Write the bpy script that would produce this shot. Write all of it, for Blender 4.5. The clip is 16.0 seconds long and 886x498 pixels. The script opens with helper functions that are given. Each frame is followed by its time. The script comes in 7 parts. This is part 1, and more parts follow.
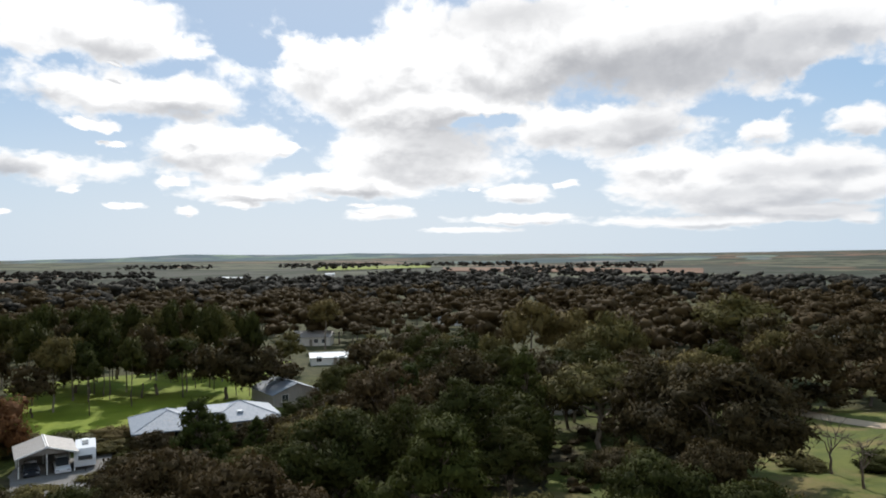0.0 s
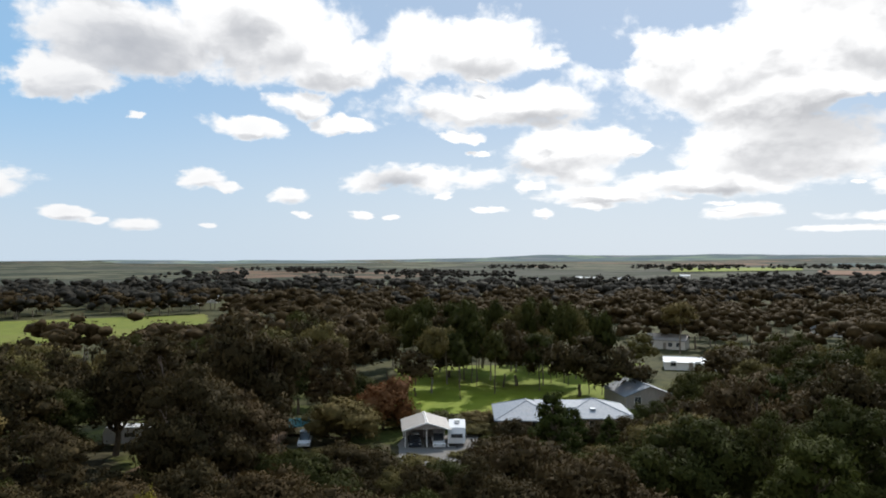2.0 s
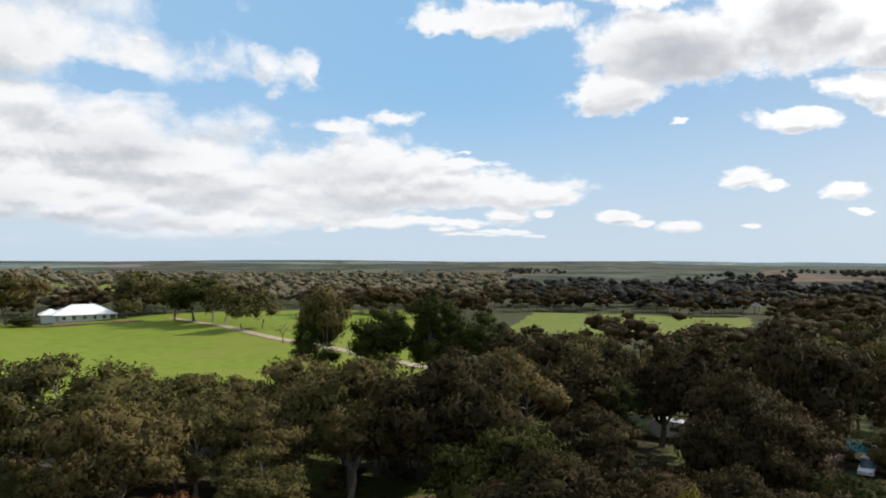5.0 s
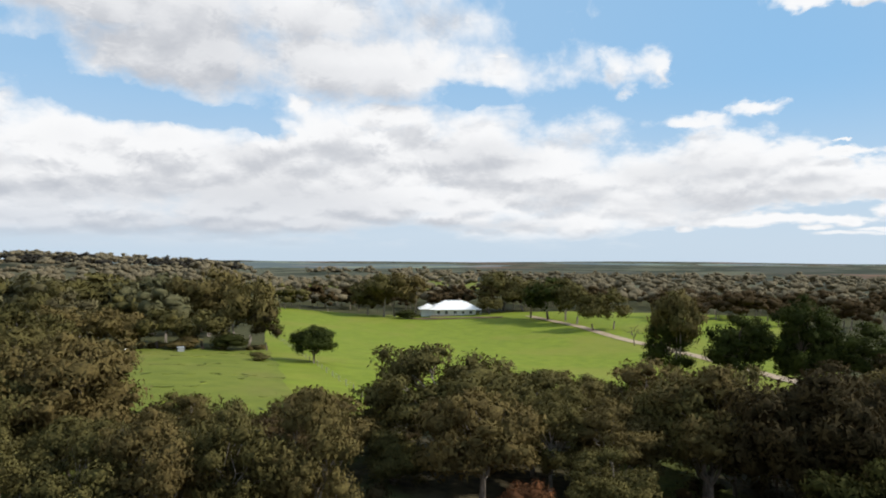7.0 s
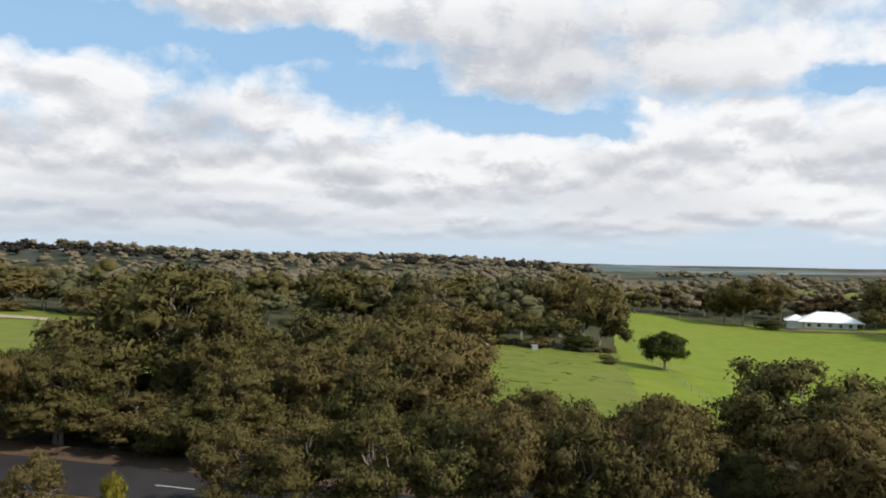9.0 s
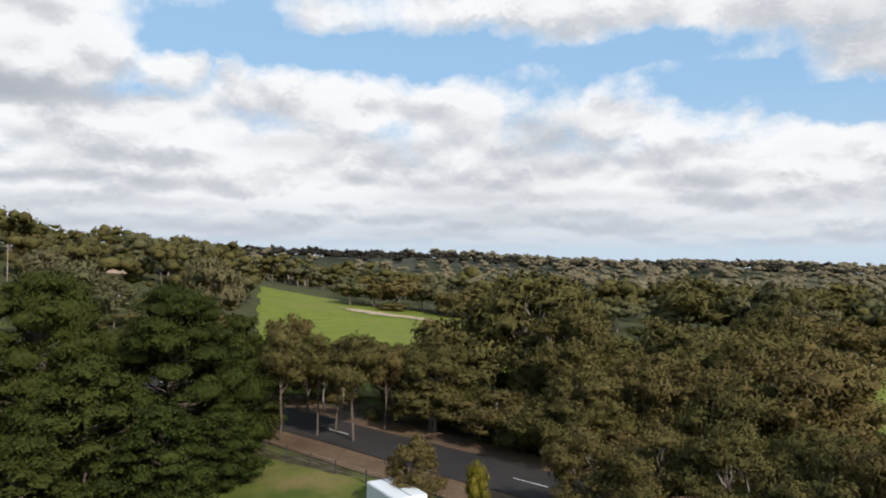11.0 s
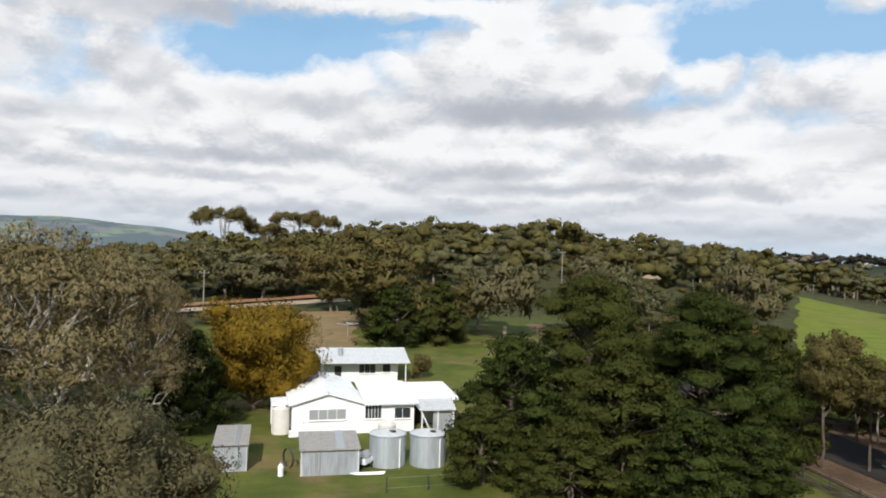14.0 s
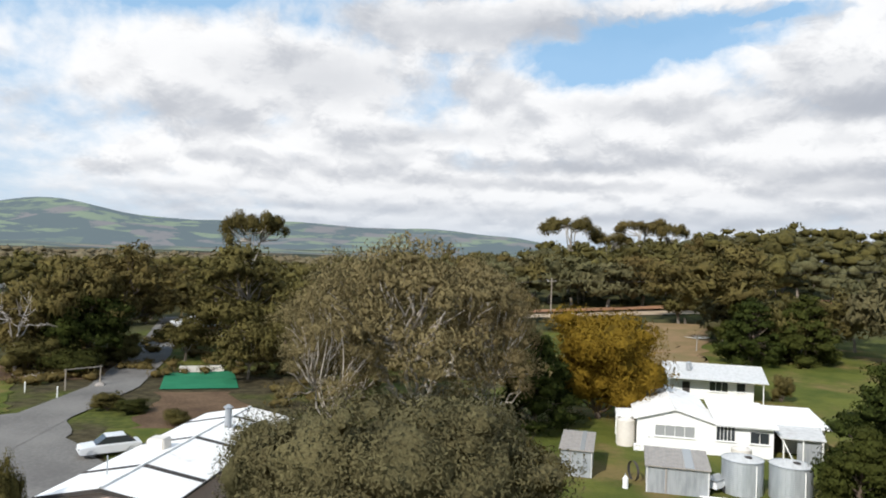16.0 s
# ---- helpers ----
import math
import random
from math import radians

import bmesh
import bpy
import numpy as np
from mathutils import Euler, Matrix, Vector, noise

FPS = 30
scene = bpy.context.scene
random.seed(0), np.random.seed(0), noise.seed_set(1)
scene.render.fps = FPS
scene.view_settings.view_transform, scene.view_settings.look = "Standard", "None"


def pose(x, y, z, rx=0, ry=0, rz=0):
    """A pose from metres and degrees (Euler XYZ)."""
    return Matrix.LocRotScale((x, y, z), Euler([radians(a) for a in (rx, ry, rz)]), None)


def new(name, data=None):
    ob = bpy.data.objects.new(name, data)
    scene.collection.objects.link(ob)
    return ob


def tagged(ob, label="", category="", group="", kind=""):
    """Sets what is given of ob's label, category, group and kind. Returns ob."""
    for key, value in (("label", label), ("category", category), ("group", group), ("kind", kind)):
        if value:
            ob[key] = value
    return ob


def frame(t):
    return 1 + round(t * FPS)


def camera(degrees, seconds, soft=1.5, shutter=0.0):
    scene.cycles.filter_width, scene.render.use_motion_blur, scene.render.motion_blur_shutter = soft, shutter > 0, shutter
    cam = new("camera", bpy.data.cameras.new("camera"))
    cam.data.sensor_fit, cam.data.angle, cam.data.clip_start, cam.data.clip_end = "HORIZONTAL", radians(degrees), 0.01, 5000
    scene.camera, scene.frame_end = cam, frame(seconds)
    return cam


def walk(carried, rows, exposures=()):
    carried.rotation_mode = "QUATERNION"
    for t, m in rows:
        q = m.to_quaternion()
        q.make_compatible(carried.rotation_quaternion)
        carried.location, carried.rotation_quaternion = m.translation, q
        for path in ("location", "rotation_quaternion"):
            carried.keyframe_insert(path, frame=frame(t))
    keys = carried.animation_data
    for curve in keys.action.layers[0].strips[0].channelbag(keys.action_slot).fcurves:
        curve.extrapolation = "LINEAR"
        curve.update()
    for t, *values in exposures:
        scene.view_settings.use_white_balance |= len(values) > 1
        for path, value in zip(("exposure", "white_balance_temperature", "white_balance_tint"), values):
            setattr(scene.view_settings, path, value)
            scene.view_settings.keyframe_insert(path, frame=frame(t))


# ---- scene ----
# ---- camera: it hovers in one place and turns to its left ----
EYE = 16.0
cam = camera(63.57, 16.0, 1.9)
TURN = (
    (0.0, -0.00, 0.41, 0.32), (0.5, 6.91, 0.46, 0.22), (1.0, 13.81, 0.48, 0.11), (1.5, 20.74, 0.50, 0.10), (2.0, 27.69, 0.55, 0.08),
    (2.5, 34.65, 0.62, -0.00), (3.0, 41.60, 0.65, -0.12), (3.5, 48.51, 0.70, -0.20), (4.0, 55.44, 0.71, -0.25), (6.5, 89.90, 0.61, -0.11),
    (7.0, 96.80, 0.65, -0.23), (7.5, 103.68, 0.69, -0.29), (8.0, 110.56, 0.71, -0.42), (8.5, 117.44, 0.73, -0.58), (9.0, 124.28, 0.71, -0.75),
    (11.5, 158.49, 1.00, -0.71), (12.0, 165.31, 0.95, -0.93), (12.5, 172.14, 0.92, -1.15), (13.0, 178.95, 0.84, -1.36), (13.5, 185.70, 0.78, -1.35),
    (14.0, 192.47, 0.75, -1.47), (14.5, 199.25, 0.72, -1.52), (15.0, 206.03, 0.70, -1.69), (15.5, 212.82, 0.71, -1.76), (16.0, 219.60, 0.71, -1.86))
walk(cam, [(t, pose(0, 0, EYE, 90 + p, r, a)) for t, a, p, r in TURN], [(0.0, 0.0), (14.5, 0.0), (16.0, 0.07)])

# ---- sun, sky and clouds ----
SUN_YAW, SUN_UP = 6.0, 37.0
sun = new("sun", bpy.data.lights.new("sun", "SUN"))
sun.data.energy, sun.data.angle, sun.data.color = 4.8, radians(0.6), (1.0, 0.96, 0.90)
sun.matrix_world = pose(0, 0, 300, 90 - SUN_UP, 0, SUN_YAW + 180)
tagged(sun, kind="structure")

world = bpy.data.worlds.new("sky")
scene.world = world
world.use_nodes = True
WT = world.node_tree
WT.nodes.clear()


class Net:
    """Short ways to lay nodes in a tree."""

    def __init__(self, tree):
        self.tree = tree

    def add(self, kind, **inputs):
        node = self.tree.nodes.new(kind)
        for key, value in inputs.items():
            self.put(node.inputs[int(key[1:])], value)
        return node

    def put(self, socket, value):
        if isinstance(value, bpy.types.NodeSocket):
            self.tree.links.new(value, socket)
        else:
            socket.default_value = value

    def math(self, op, a, b=0.0, c=0.0, clamp=False):
        node = self.tree.nodes.new("ShaderNodeMath")
        node.operation, node.use_clamp = op, clamp
        for socket, value in zip(node.inputs, (a, b, c)):
            self.put(socket, value)
        return node.outputs[0]

    def vec(self, op, a, b=(0, 0, 0), c=(0, 0, 0), out=0):
        node = self.tree.nodes.new("ShaderNodeVectorMath")
        node.operation = op
        for socket, value in zip(node.inputs, (a, b, c)):
            self.put(socket, value)
        return node.outputs[out]

    def noise(self, vector, scale, detail=4.0, rough=0.55, distort=0.0):
        node = self.tree.nodes.new("ShaderNodeTexNoise")
        self.put(node.inputs["Vector"], vector)
        for key, value in (("Scale", scale), ("Detail", detail), ("Roughness", rough), ("Distortion", distort)):
            node.inputs[key].default_value = value
        return node.outputs[0]

    def ramp(self, value, low, high, smooth=True):
        node = self.tree.nodes.new("ShaderNodeMapRange")
        node.interpolation_type = "SMOOTHSTEP" if smooth else "LINEAR"
        self.put(node.inputs[0], value)
        node.inputs[1].default_value, node.inputs[2].default_value = low, high
        return node.outputs[0]

    def mix(self, factor, a, b, how="MIX"):
        node = self.tree.nodes.new("ShaderNodeMix")
        node.data_type, node.blend_type = "RGBA", how
        self.put(node.inputs[0], factor)
        for socket, value in ((node.inputs[6], a), (node.inputs[7], b)):
            self.put(socket, value if isinstance(value, bpy.types.NodeSocket) else (*value, 1.0)[:4])
        return node.outputs[2]


W = Net(WT)
sky = WT.nodes.new("ShaderNodeTexSky")
sky.sky_type, sky.sun_disc = "NISHITA", False
sky.sun_elevation, sky.sun_rotation = radians(SUN_UP), radians(-SUN_YAW)
sky.air_density, sky.dust_density, sky.ozone_density = 1.0, 0.4, 2.0
way = WT.nodes.new("ShaderNodeTexCoord").outputs["Generated"]
split = W.add("ShaderNodeSeparateXYZ", i0=way)
# heading in degrees to the left of straight ahead, with its seam out of view, and height over the horizon
c110, s110 = math.cos(radians(110)), math.sin(radians(110))
ahead = W.vec("DOT_PRODUCT", way, (-s110, c110, 0), out=1)
aside = W.vec("DOT_PRODUCT", way, (-c110, -s110, 0), out=1)
heading = W.math("MULTIPLY_ADD", W.math("ARCTAN2", aside, ahead), 180 / math.pi, 110.0)
height = W.math("MULTIPLY", W.math("ARCSINE", split.outputs[2]), 180 / math.pi)
BANKS = []


def cloud(yaw, up, wide, tall, thick=1.0):
    """One bank of cloud round a heading and a height, in degrees."""
    BANKS.append((yaw, up, wide, tall, thick))


GREYS = []


def grey(yaw, up, wide, tall, much=0.5):
    """The dull, thick underside of a cloud."""
    GREYS.append((yaw, up, wide, tall, much))


GAPS = []


def gap(yaw, up, wide, tall):
    """A stretch of open sky between the clouds."""
    GAPS.append((yaw, up, wide, tall))


cloud(24.7, 16.3, 15.7, 4.4)
cloud(19.7, 15.3, 6.4, 2.4)
cloud(24.4, 11.7, 17.3, 3.4)
cloud(6.4, 14.5, 20.8, 8.0, 1.2)
cloud(-5.3, 15.7, 24.8, 8.0, 1.2)
cloud(1.0, 11.6, 18.9, 3.9, 1.2)
cloud(-19.5, 15.3, 27.9, 8.0, 1.3)
cloud(-26.8, 16.4, 13.7, 4.1, 1.2)
cloud(18.1, 7.8, 11.4, 4.4)
cloud(2.2, 7.9, 16.2, 5.6, 1.2)
cloud(-13.2, 9.8, 15.0, 4.3, 1.1)
cloud(-24.2, 8.8, 4.7, 2.2)
cloud(-30.9, 8.7, 4.2, 2.1)
cloud(-24.1, 5.0, 20.3, 4.9, 1.2)
cloud(-28.9, 6.2, 9.0, 3.1)
cloud(-17.0, 6.4, 8.3, 2.6)
cloud(-5.9, 4.7, 6.0, 1.5)
cloud(-5.7, 2.8, 8.5, 0.8)
cloud(15.0, 4.7, 8.2, 1.2)
cloud(15.8, 3.8, 3.1, 0.6)
cloud(20.5, 5.4, 2.5, 0.6)
cloud(27.5, 4.6, 1.9, 0.5)
cloud(24.1, 3.7, 2.5, 0.4)
cloud(19.5, 3.4, 1.7, 0.5)
cloud(4.9, 3.4, 5.8, 1.1)
cloud(6.5, 4.0, 2.7, 0.4)
cloud(-1.6, 1.9, 7.7, 0.5)
cloud(6.9, 5.6, 13.8, 2.1)
cloud(12.4, 8.1, 2.4, 1.1)
cloud(-20.2, 2.4, 16.7, 0.9)
cloud(-26.7, 3.0, 11.6, 1.4)
cloud(-2.0, 5.0, 1.2, 0.4)
cloud(9.6, 4.5, 2.2, 0.4)
cloud(-9.7, 5.3, 2.2, 0.6)
cloud(-30.5, 2.4, 3.0, 1.0)
cloud(50.6, 15.5, 9.6, 4.8, 1.2)
cloud(43.7, 16.6, 7.3, 3.5, 1.1)
cloud(36.8, 15.2, 9.6, 3.9)
cloud(38.9, 11.9, 3.7, 1.7)
cloud(36.0, 10.4, 5.5, 1.2)
cloud(42.9, 9.8, 4.6, 1.3)
cloud(46.6, 5.7, 2.8, 1.1)
cloud(44.7, 5.3, 2.3, 0.8)
cloud(39.9, 4.9, 3.2, 1.1)
cloud(29.5, 6.0, 11.9, 2.2, 1.1)
cloud(33.2, 5.9, 3.9, 1.8)
cloud(38.2, 3.2, 1.3, 0.3)
cloud(34.0, 3.2, 1.5, 0.4)
cloud(31.7, 3.0, 1.2, 0.3)
cloud(27.4, 4.6, 1.9, 0.4)
cloud(50.7, 10.2, 1.2, 0.5)
cloud(50.9, 2.3, 3.4, 0.8, 0.8)
cloud(25.8, 8.0, 1.3, 0.4)
cloud(26.8, 9.3, 3.6, 0.6)
cloud(24.0, 13.9, 0.8, 0.5)
cloud(15.9, 16.4, 1.8, 1.0, 0.7)
cloud(55.7, 12.7, 7.6, 3.2, 1.2)
cloud(51.5, 15.7, 12.6, 5.5, 1.3)
cloud(63.4, 18.5, 11.4, 2.5)
cloud(41.5, 17.3, 14.7, 6.2, 1.2)
cloud(34.9, 15.0, 6.9, 2.9, 1.1)
cloud(78.4, 10.3, 4.8, 1.2, 0.7)
cloud(78.3, 6.0, 17.7, 5.8, 1.2)
cloud(69.9, 5.6, 13.3, 3.5, 1.2)
cloud(64.2, 5.0, 9.2, 1.2, 1.1)
cloud(67.7, 7.2, 4.9, 0.9)
cloud(64.0, 3.3, 3.6, 1.2)
cloud(61.1, 3.5, 1.4, 0.7)
cloud(55.7, 3.2, 2.5, 0.8)
cloud(54.1, 2.7, 1.8, 0.5)
cloud(51.0, 2.5, 3.6, 0.9)
cloud(45.8, 2.4, 1.6, 0.4)
cloud(46.3, 5.9, 2.7, 1.2)
cloud(44.7, 5.4, 3.2, 0.8)
cloud(40.0, 5.1, 3.4, 1.1)
cloud(42.8, 10.0, 4.7, 1.4)
cloud(50.9, 10.3, 1.2, 0.5)
cloud(67.4, 8.1, 1.5, 0.4)
cloud(67.5, 2.5, 2.4, 0.8)
cloud(65.0, 2.0, 5.0, 0.4, 0.8)
cloud(70.1, 2.8, 2.0, 0.6)
cloud(69.7, 2.1, 2.4, 0.4)
cloud(38.6, 3.4, 1.5, 0.4)
cloud(34.0, 3.4, 1.4, 0.4)
cloud(31.8, 3.1, 1.3, 0.3)
cloud(27.5, 4.8, 2.0, 0.5)
cloud(25.7, 8.2, 1.3, 0.4)
cloud(27.1, 9.5, 3.5, 0.7)
cloud(52.4, 19.5, 11.7, 2.0)
cloud(73.4, 11.0, 3.0, 1.0, 0.5)
cloud(79.6, 14.4, 1.7, 1.8, 0.6)
cloud(116.6, 15.1, 27.4, 7.6)
cloud(100.0, 14.2, 22.6, 3.8)
cloud(92.8, 12.0, 4.1, 1.2, 0.7)
cloud(115.8, 5.0, 32.7, 10.1, 1.4)
cloud(95.5, 6.9, 27.3, 9.3, 1.3)
cloud(76.7, 6.4, 20.4, 5.7, 1.2)
cloud(66.5, 5.0, 16.4, 2.3, 1.1)
cloud(91.9, 4.9, 39.2, 6.3, 1.2)
cloud(82.7, 14.7, 2.9, 2.1, 0.42)
cloud(82.4, 13.0, 2.2, 0.9, 0.42)
cloud(80.0, 14.6, 2.6, 1.7, 0.36)
cloud(78.5, 10.2, 5.7, 1.1, 0.3)
cloud(67.3, 7.3, 5.8, 0.9, 0.9)
cloud(86.5, 2.0, 3.4, 1.3)
cloud(63.7, 3.2, 3.8, 1.3)
cloud(60.7, 3.4, 1.5, 0.8)
cloud(72.5, 2.7, 14.8, 0.9, 0.9)
cloud(78.5, 2.3, 1.7, 0.6)
cloud(66.5, 18.0, 9.9, 1.6)
cloud(57.7, 12.9, 2.9, 2.2)
cloud(91.9, 15.8, 2.3, 0.8, 0.6)
cloud(61.8, 1.7, 1.4, 0.3)
cloud(67.7, 1.7, 5.4, 0.4, 0.8)
cloud(72.9, 11.1, 3.7, 0.9, 0.5)
cloud(119.3, 18.2, 54.3, 7.4, 1.2)
cloud(106.2, 14.8, 36.1, 6.1, 1.2)
cloud(151.5, 11.8, 10.8, 5.8, 1.3)
cloud(151.7, 5.9, 24.9, 11.9, 1.5)
cloud(134.5, 11.2, 16.6, 6.5, 1.4)
cloud(128.2, 5.6, 50.6, 11.6, 1.5)
cloud(104.1, 6.9, 35.2, 9.2, 1.4)
cloud(108.7, 11.7, 2.5, 2.5)
cloud(101.0, 10.9, 9.2, 2.8, 1.1)
cloud(185.4, 13.7, 25.2, 5.4, 1.3)
cloud(177.3, 14.6, 6.5, 3.6, 1.3)
cloud(172.7, 13.8, 5.1, 3.3, 1.2)
cloud(165.2, 13.7, 6.7, 6.0, 1.4)
cloud(152.0, 12.2, 9.8, 5.6, 1.2)
cloud(136.4, 11.6, 7.8, 6.1, 1.4)
cloud(131.5, 10.8, 8.7, 5.1, 1.4)
cloud(162.4, 5.9, 73.7, 11.6, 1.6)
cloud(144.6, 19.0, 45.2, 4.4, 1.2)
cloud(179.8, 18.1, 27.4, 2.7, 1.2)
cloud(159.7, 12.2, 18.9, 4.4, 1.2)
cloud(206.9, 11.1, 34.9, 6.5, 1.5)
cloud(203.8, 14.3, 3.7, 2.4, 1.2)
cloud(185.3, 14.5, 25.0, 7.7, 1.5)
cloud(187.7, 17.9, 12.7, 3.7, 1.2)
cloud(165.7, 13.3, 8.0, 6.1, 1.4)
cloud(158.8, 11.3, 7.2, 5.1, 1.3)
cloud(216.2, 13.8, 8.1, 5.9, 1.3)
cloud(196.3, 19.3, 34.2, 2.4, 1.3)
cloud(185.1, 7.1, 73.9, 10.7, 1.6)
cloud(163.8, 18.3, 7.8, 2.3)
cloud(234.2, 13.3, 34.8, 9.6, 1.5)
cloud(217.2, 18.1, 30.9, 4.9, 1.4)
cloud(204.4, 13.3, 18.5, 5.5, 1.4)
cloud(189.0, 14.0, 21.2, 6.7, 1.5)
cloud(191.1, 18.1, 7.8, 1.9, 1.2)
cloud(216.8, 6.9, 73.7, 11.6, 1.6)
cloud(176, 36, 180, 34, 1.2)
cloud(290, 20, 70, 26, 1)
cloud(60, 52, 70, 14, 0.8)
cloud(330, 42, 60, 24, 0.9)
cloud(108, 30, 30, 12, 1)
cloud(160, 3, 110, 8, 1.3)
cloud(215, 5, 70, 14, 1.4)
gap(9.5, 18.0, 10.1, 3.2)
gap(14.7, 15.7, 5.1, 2.9)
gap(-28.9, 12.0, 6.3, 2.7)
gap(-4.0, 10.5, 5.0, 1.1)
gap(-23.8, 10.5, 9.9, 1.6)
gap(117.7, 10.5, 14.9, 1.4)
gap(110.9, 9.7, 3.2, 1.1)
gap(152.3, 15.8, 13.5, 2.8)
gap(142.3, 15.8, 17.2, 2.8)
gap(131.0, 13.7, 13.4, 3.8)
gap(123.7, 11.9, 14.9, 2.6)
gap(115.6, 10.6, 13.2, 2.0)
gap(94.5, 12.6, 6.8, 2.3)
gap(168.8, 17.4, 13.2, 3.7)
gap(159.8, 16.3, 13.6, 3.4)
gap(149.0, 16.2, 15.8, 3.7)
gap(136.4, 16.0, 19.4, 2.4)
gap(169.7, 15.7, 2.6, 2.1)
gap(127.0, 13.8, 6.6, 2.9)
gap(209.0, 15.5, 12.6, 2.9)
gap(200.9, 16.6, 15.2, 2.0)
gap(169.9, 16.8, 10.1, 3.6)
gap(160.0, 16.0, 15.5, 3.0)
gap(172.4, 15.7, 4.7, 2.1)
gap(208.9, 15.4, 8.6, 3.4)
gap(203.2, 17.1, 14.5, 2.9)
gap(196.7, 17.9, 10.1, 1.6)
grey(-18.3, 14.2, 22.7, 4.9, 0.5)
grey(-13.3, 13.4, 17.9, 2.9, 0.35)
grey(-5.4, 18.3, 14.8, 3.3, 0.45)
grey(-26.1, 15.4, 11.0, 3.4, 0.3)
grey(29.2, 11.3, 3.8, 1.3, 0.45)
grey(20.5, 10.8, 8.3, 1.5, 0.45)
grey(21.6, 6.8, 3.5, 1.2, 0.4)
grey(20.2, 8.0, 2.0, 0.7, 0.35)
grey(-0.8, 9.2, 10.4, 4.2, 0.55)
grey(2.9, 6.8, 8.1, 1.6, 0.35)
grey(6.2, 5.3, 1.8, 1.3, 0.35)
grey(-15.4, 9.7, 9.3, 2.7, 0.5)
grey(-9.8, 9.2, 5.3, 1.7, 0.3)
grey(-26.0, 5.9, 10.2, 1.4, 0.3)
grey(-22.2, 4.3, 12.4, 1.3, 0.3)
grey(-27.8, 2.9, 11.3, 1.2, 0.35)
grey(31.1, 5.8, 3.3, 1.1, 0.5)
grey(-24.2, 8.3, 3.0, 0.8, 0.2)
grey(-30.9, 8.3, 3.0, 0.9, 0.25)
grey(-20.2, 2.7, 11.9, 0.7, 0.25)
grey(50.6, 15.7, 6.8, 2.9, 0.45)
grey(43.5, 16.8, 4.2, 2.7, 0.4)
grey(31.7, 6.0, 4.8, 1.5, 0.35)
grey(38.3, 14.9, 3.7, 0.8, 0.2)
grey(52.2, 15.5, 8.6, 3.6, 0.5)
grey(43.3, 17.0, 5.4, 2.1, 0.25)
grey(78.3, 6.4, 11.6, 2.3, 0.22)
grey(76.2, 4.2, 14.9, 1.2, 0.25)
grey(55.1, 12.3, 4.9, 1.3, 0.25)
grey(63.4, 18.5, 8.5, 1.2, 0.2)
grey(116.6, 14.8, 20.2, 4.2, 0.2)
grey(93.7, 7.8, 9.9, 3.1, 0.22)
grey(86.9, 4.9, 9.0, 1.3, 0.2)
grey(69.7, 5.1, 6.4, 1.5, 0.18)
grey(112.8, 7.6, 5.4, 1.6, 0.2)
grey(109.7, 4.0, 23.9, 2.5, 0.2)
grey(92.8, 2.5, 11.7, 1.1, 0.28)
grey(103.4, 2.4, 12.8, 1.1, 0.25)
grey(116.5, 2.2, 14.5, 1.5, 0.25)
grey(114.0, 13.2, 11.3, 1.6, 0.15)
grey(114.8, 17.3, 38.4, 4.9, 0.22)
grey(147.2, 3.7, 22.9, 1.7, 0.3)
grey(131.8, 6.4, 8.9, 1.8, 0.3)
grey(151.0, 5.2, 10.8, 1.2, 0.2)
grey(144.2, 8.5, 10.4, 3.8, 0.22)
grey(141.3, 10.8, 6.6, 2.5, 0.15)
grey(124.5, 4.6, 18.0, 1.4, 0.22)
grey(110.3, 5.3, 17.0, 2.2, 0.18)
grey(106.2, 14.0, 20.4, 2.4, 0.15)
grey(154.1, 2.2, 8.9, 1.2, 0.3)
grey(119.2, 10.2, 7.2, 2.6, 0.12)
grey(137.8, 2.8, 25.3, 0.9, 0.2)
grey(186.4, 12.1, 11.7, 1.9, 0.45)
grey(179.6, 11.4, 13.0, 2.0, 0.45)
grey(188.4, 7.0, 5.5, 1.2, 0.4)
grey(173.8, 7.3, 10.1, 1.3, 0.35)
grey(183.4, 5.6, 14.9, 1.0, 0.3)
grey(166.0, 11.2, 10.7, 2.2, 0.25)
grey(155.6, 8.7, 9.0, 2.2, 0.28)
grey(144.5, 10.3, 8.5, 4.7, 0.25)
grey(131.5, 6.5, 7.9, 1.2, 0.35)
grey(138.3, 8.0, 8.0, 1.7, 0.2)
grey(177.5, 4.2, 20.1, 1.0, 0.35)
grey(153.3, 6.1, 22.2, 1.1, 0.2)
grey(144.5, 5.1, 25.3, 1.0, 0.25)
grey(173.3, 2.6, 29.1, 1.1, 0.35)
grey(153.4, 17.7, 30.9, 1.7, 0.15)
grey(187.5, 11.5, 18.9, 2.6, 0.5)
grey(178.5, 11.6, 11.6, 2.2, 0.4)
grey(203.1, 18.2, 20.6, 2.0, 0.4)
grey(211.4, 7.1, 8.8, 1.2, 0.35)
grey(202.0, 7.8, 10.8, 1.3, 0.3)
grey(191.9, 6.5, 13.4, 1.1, 0.4)
grey(208.7, 5.8, 13.8, 0.9, 0.4)
grey(180.6, 5.9, 22.2, 0.9, 0.35)
grey(174.0, 7.3, 8.7, 1.3, 0.35)
grey(163.7, 8.8, 9.3, 2.1, 0.25)
grey(198.4, 3.4, 37.6, 1.1, 0.35)
grey(214.2, 3.7, 8.4, 0.8, 0.3)
grey(192.1, 13.5, 13.4, 2.1, 0.2)
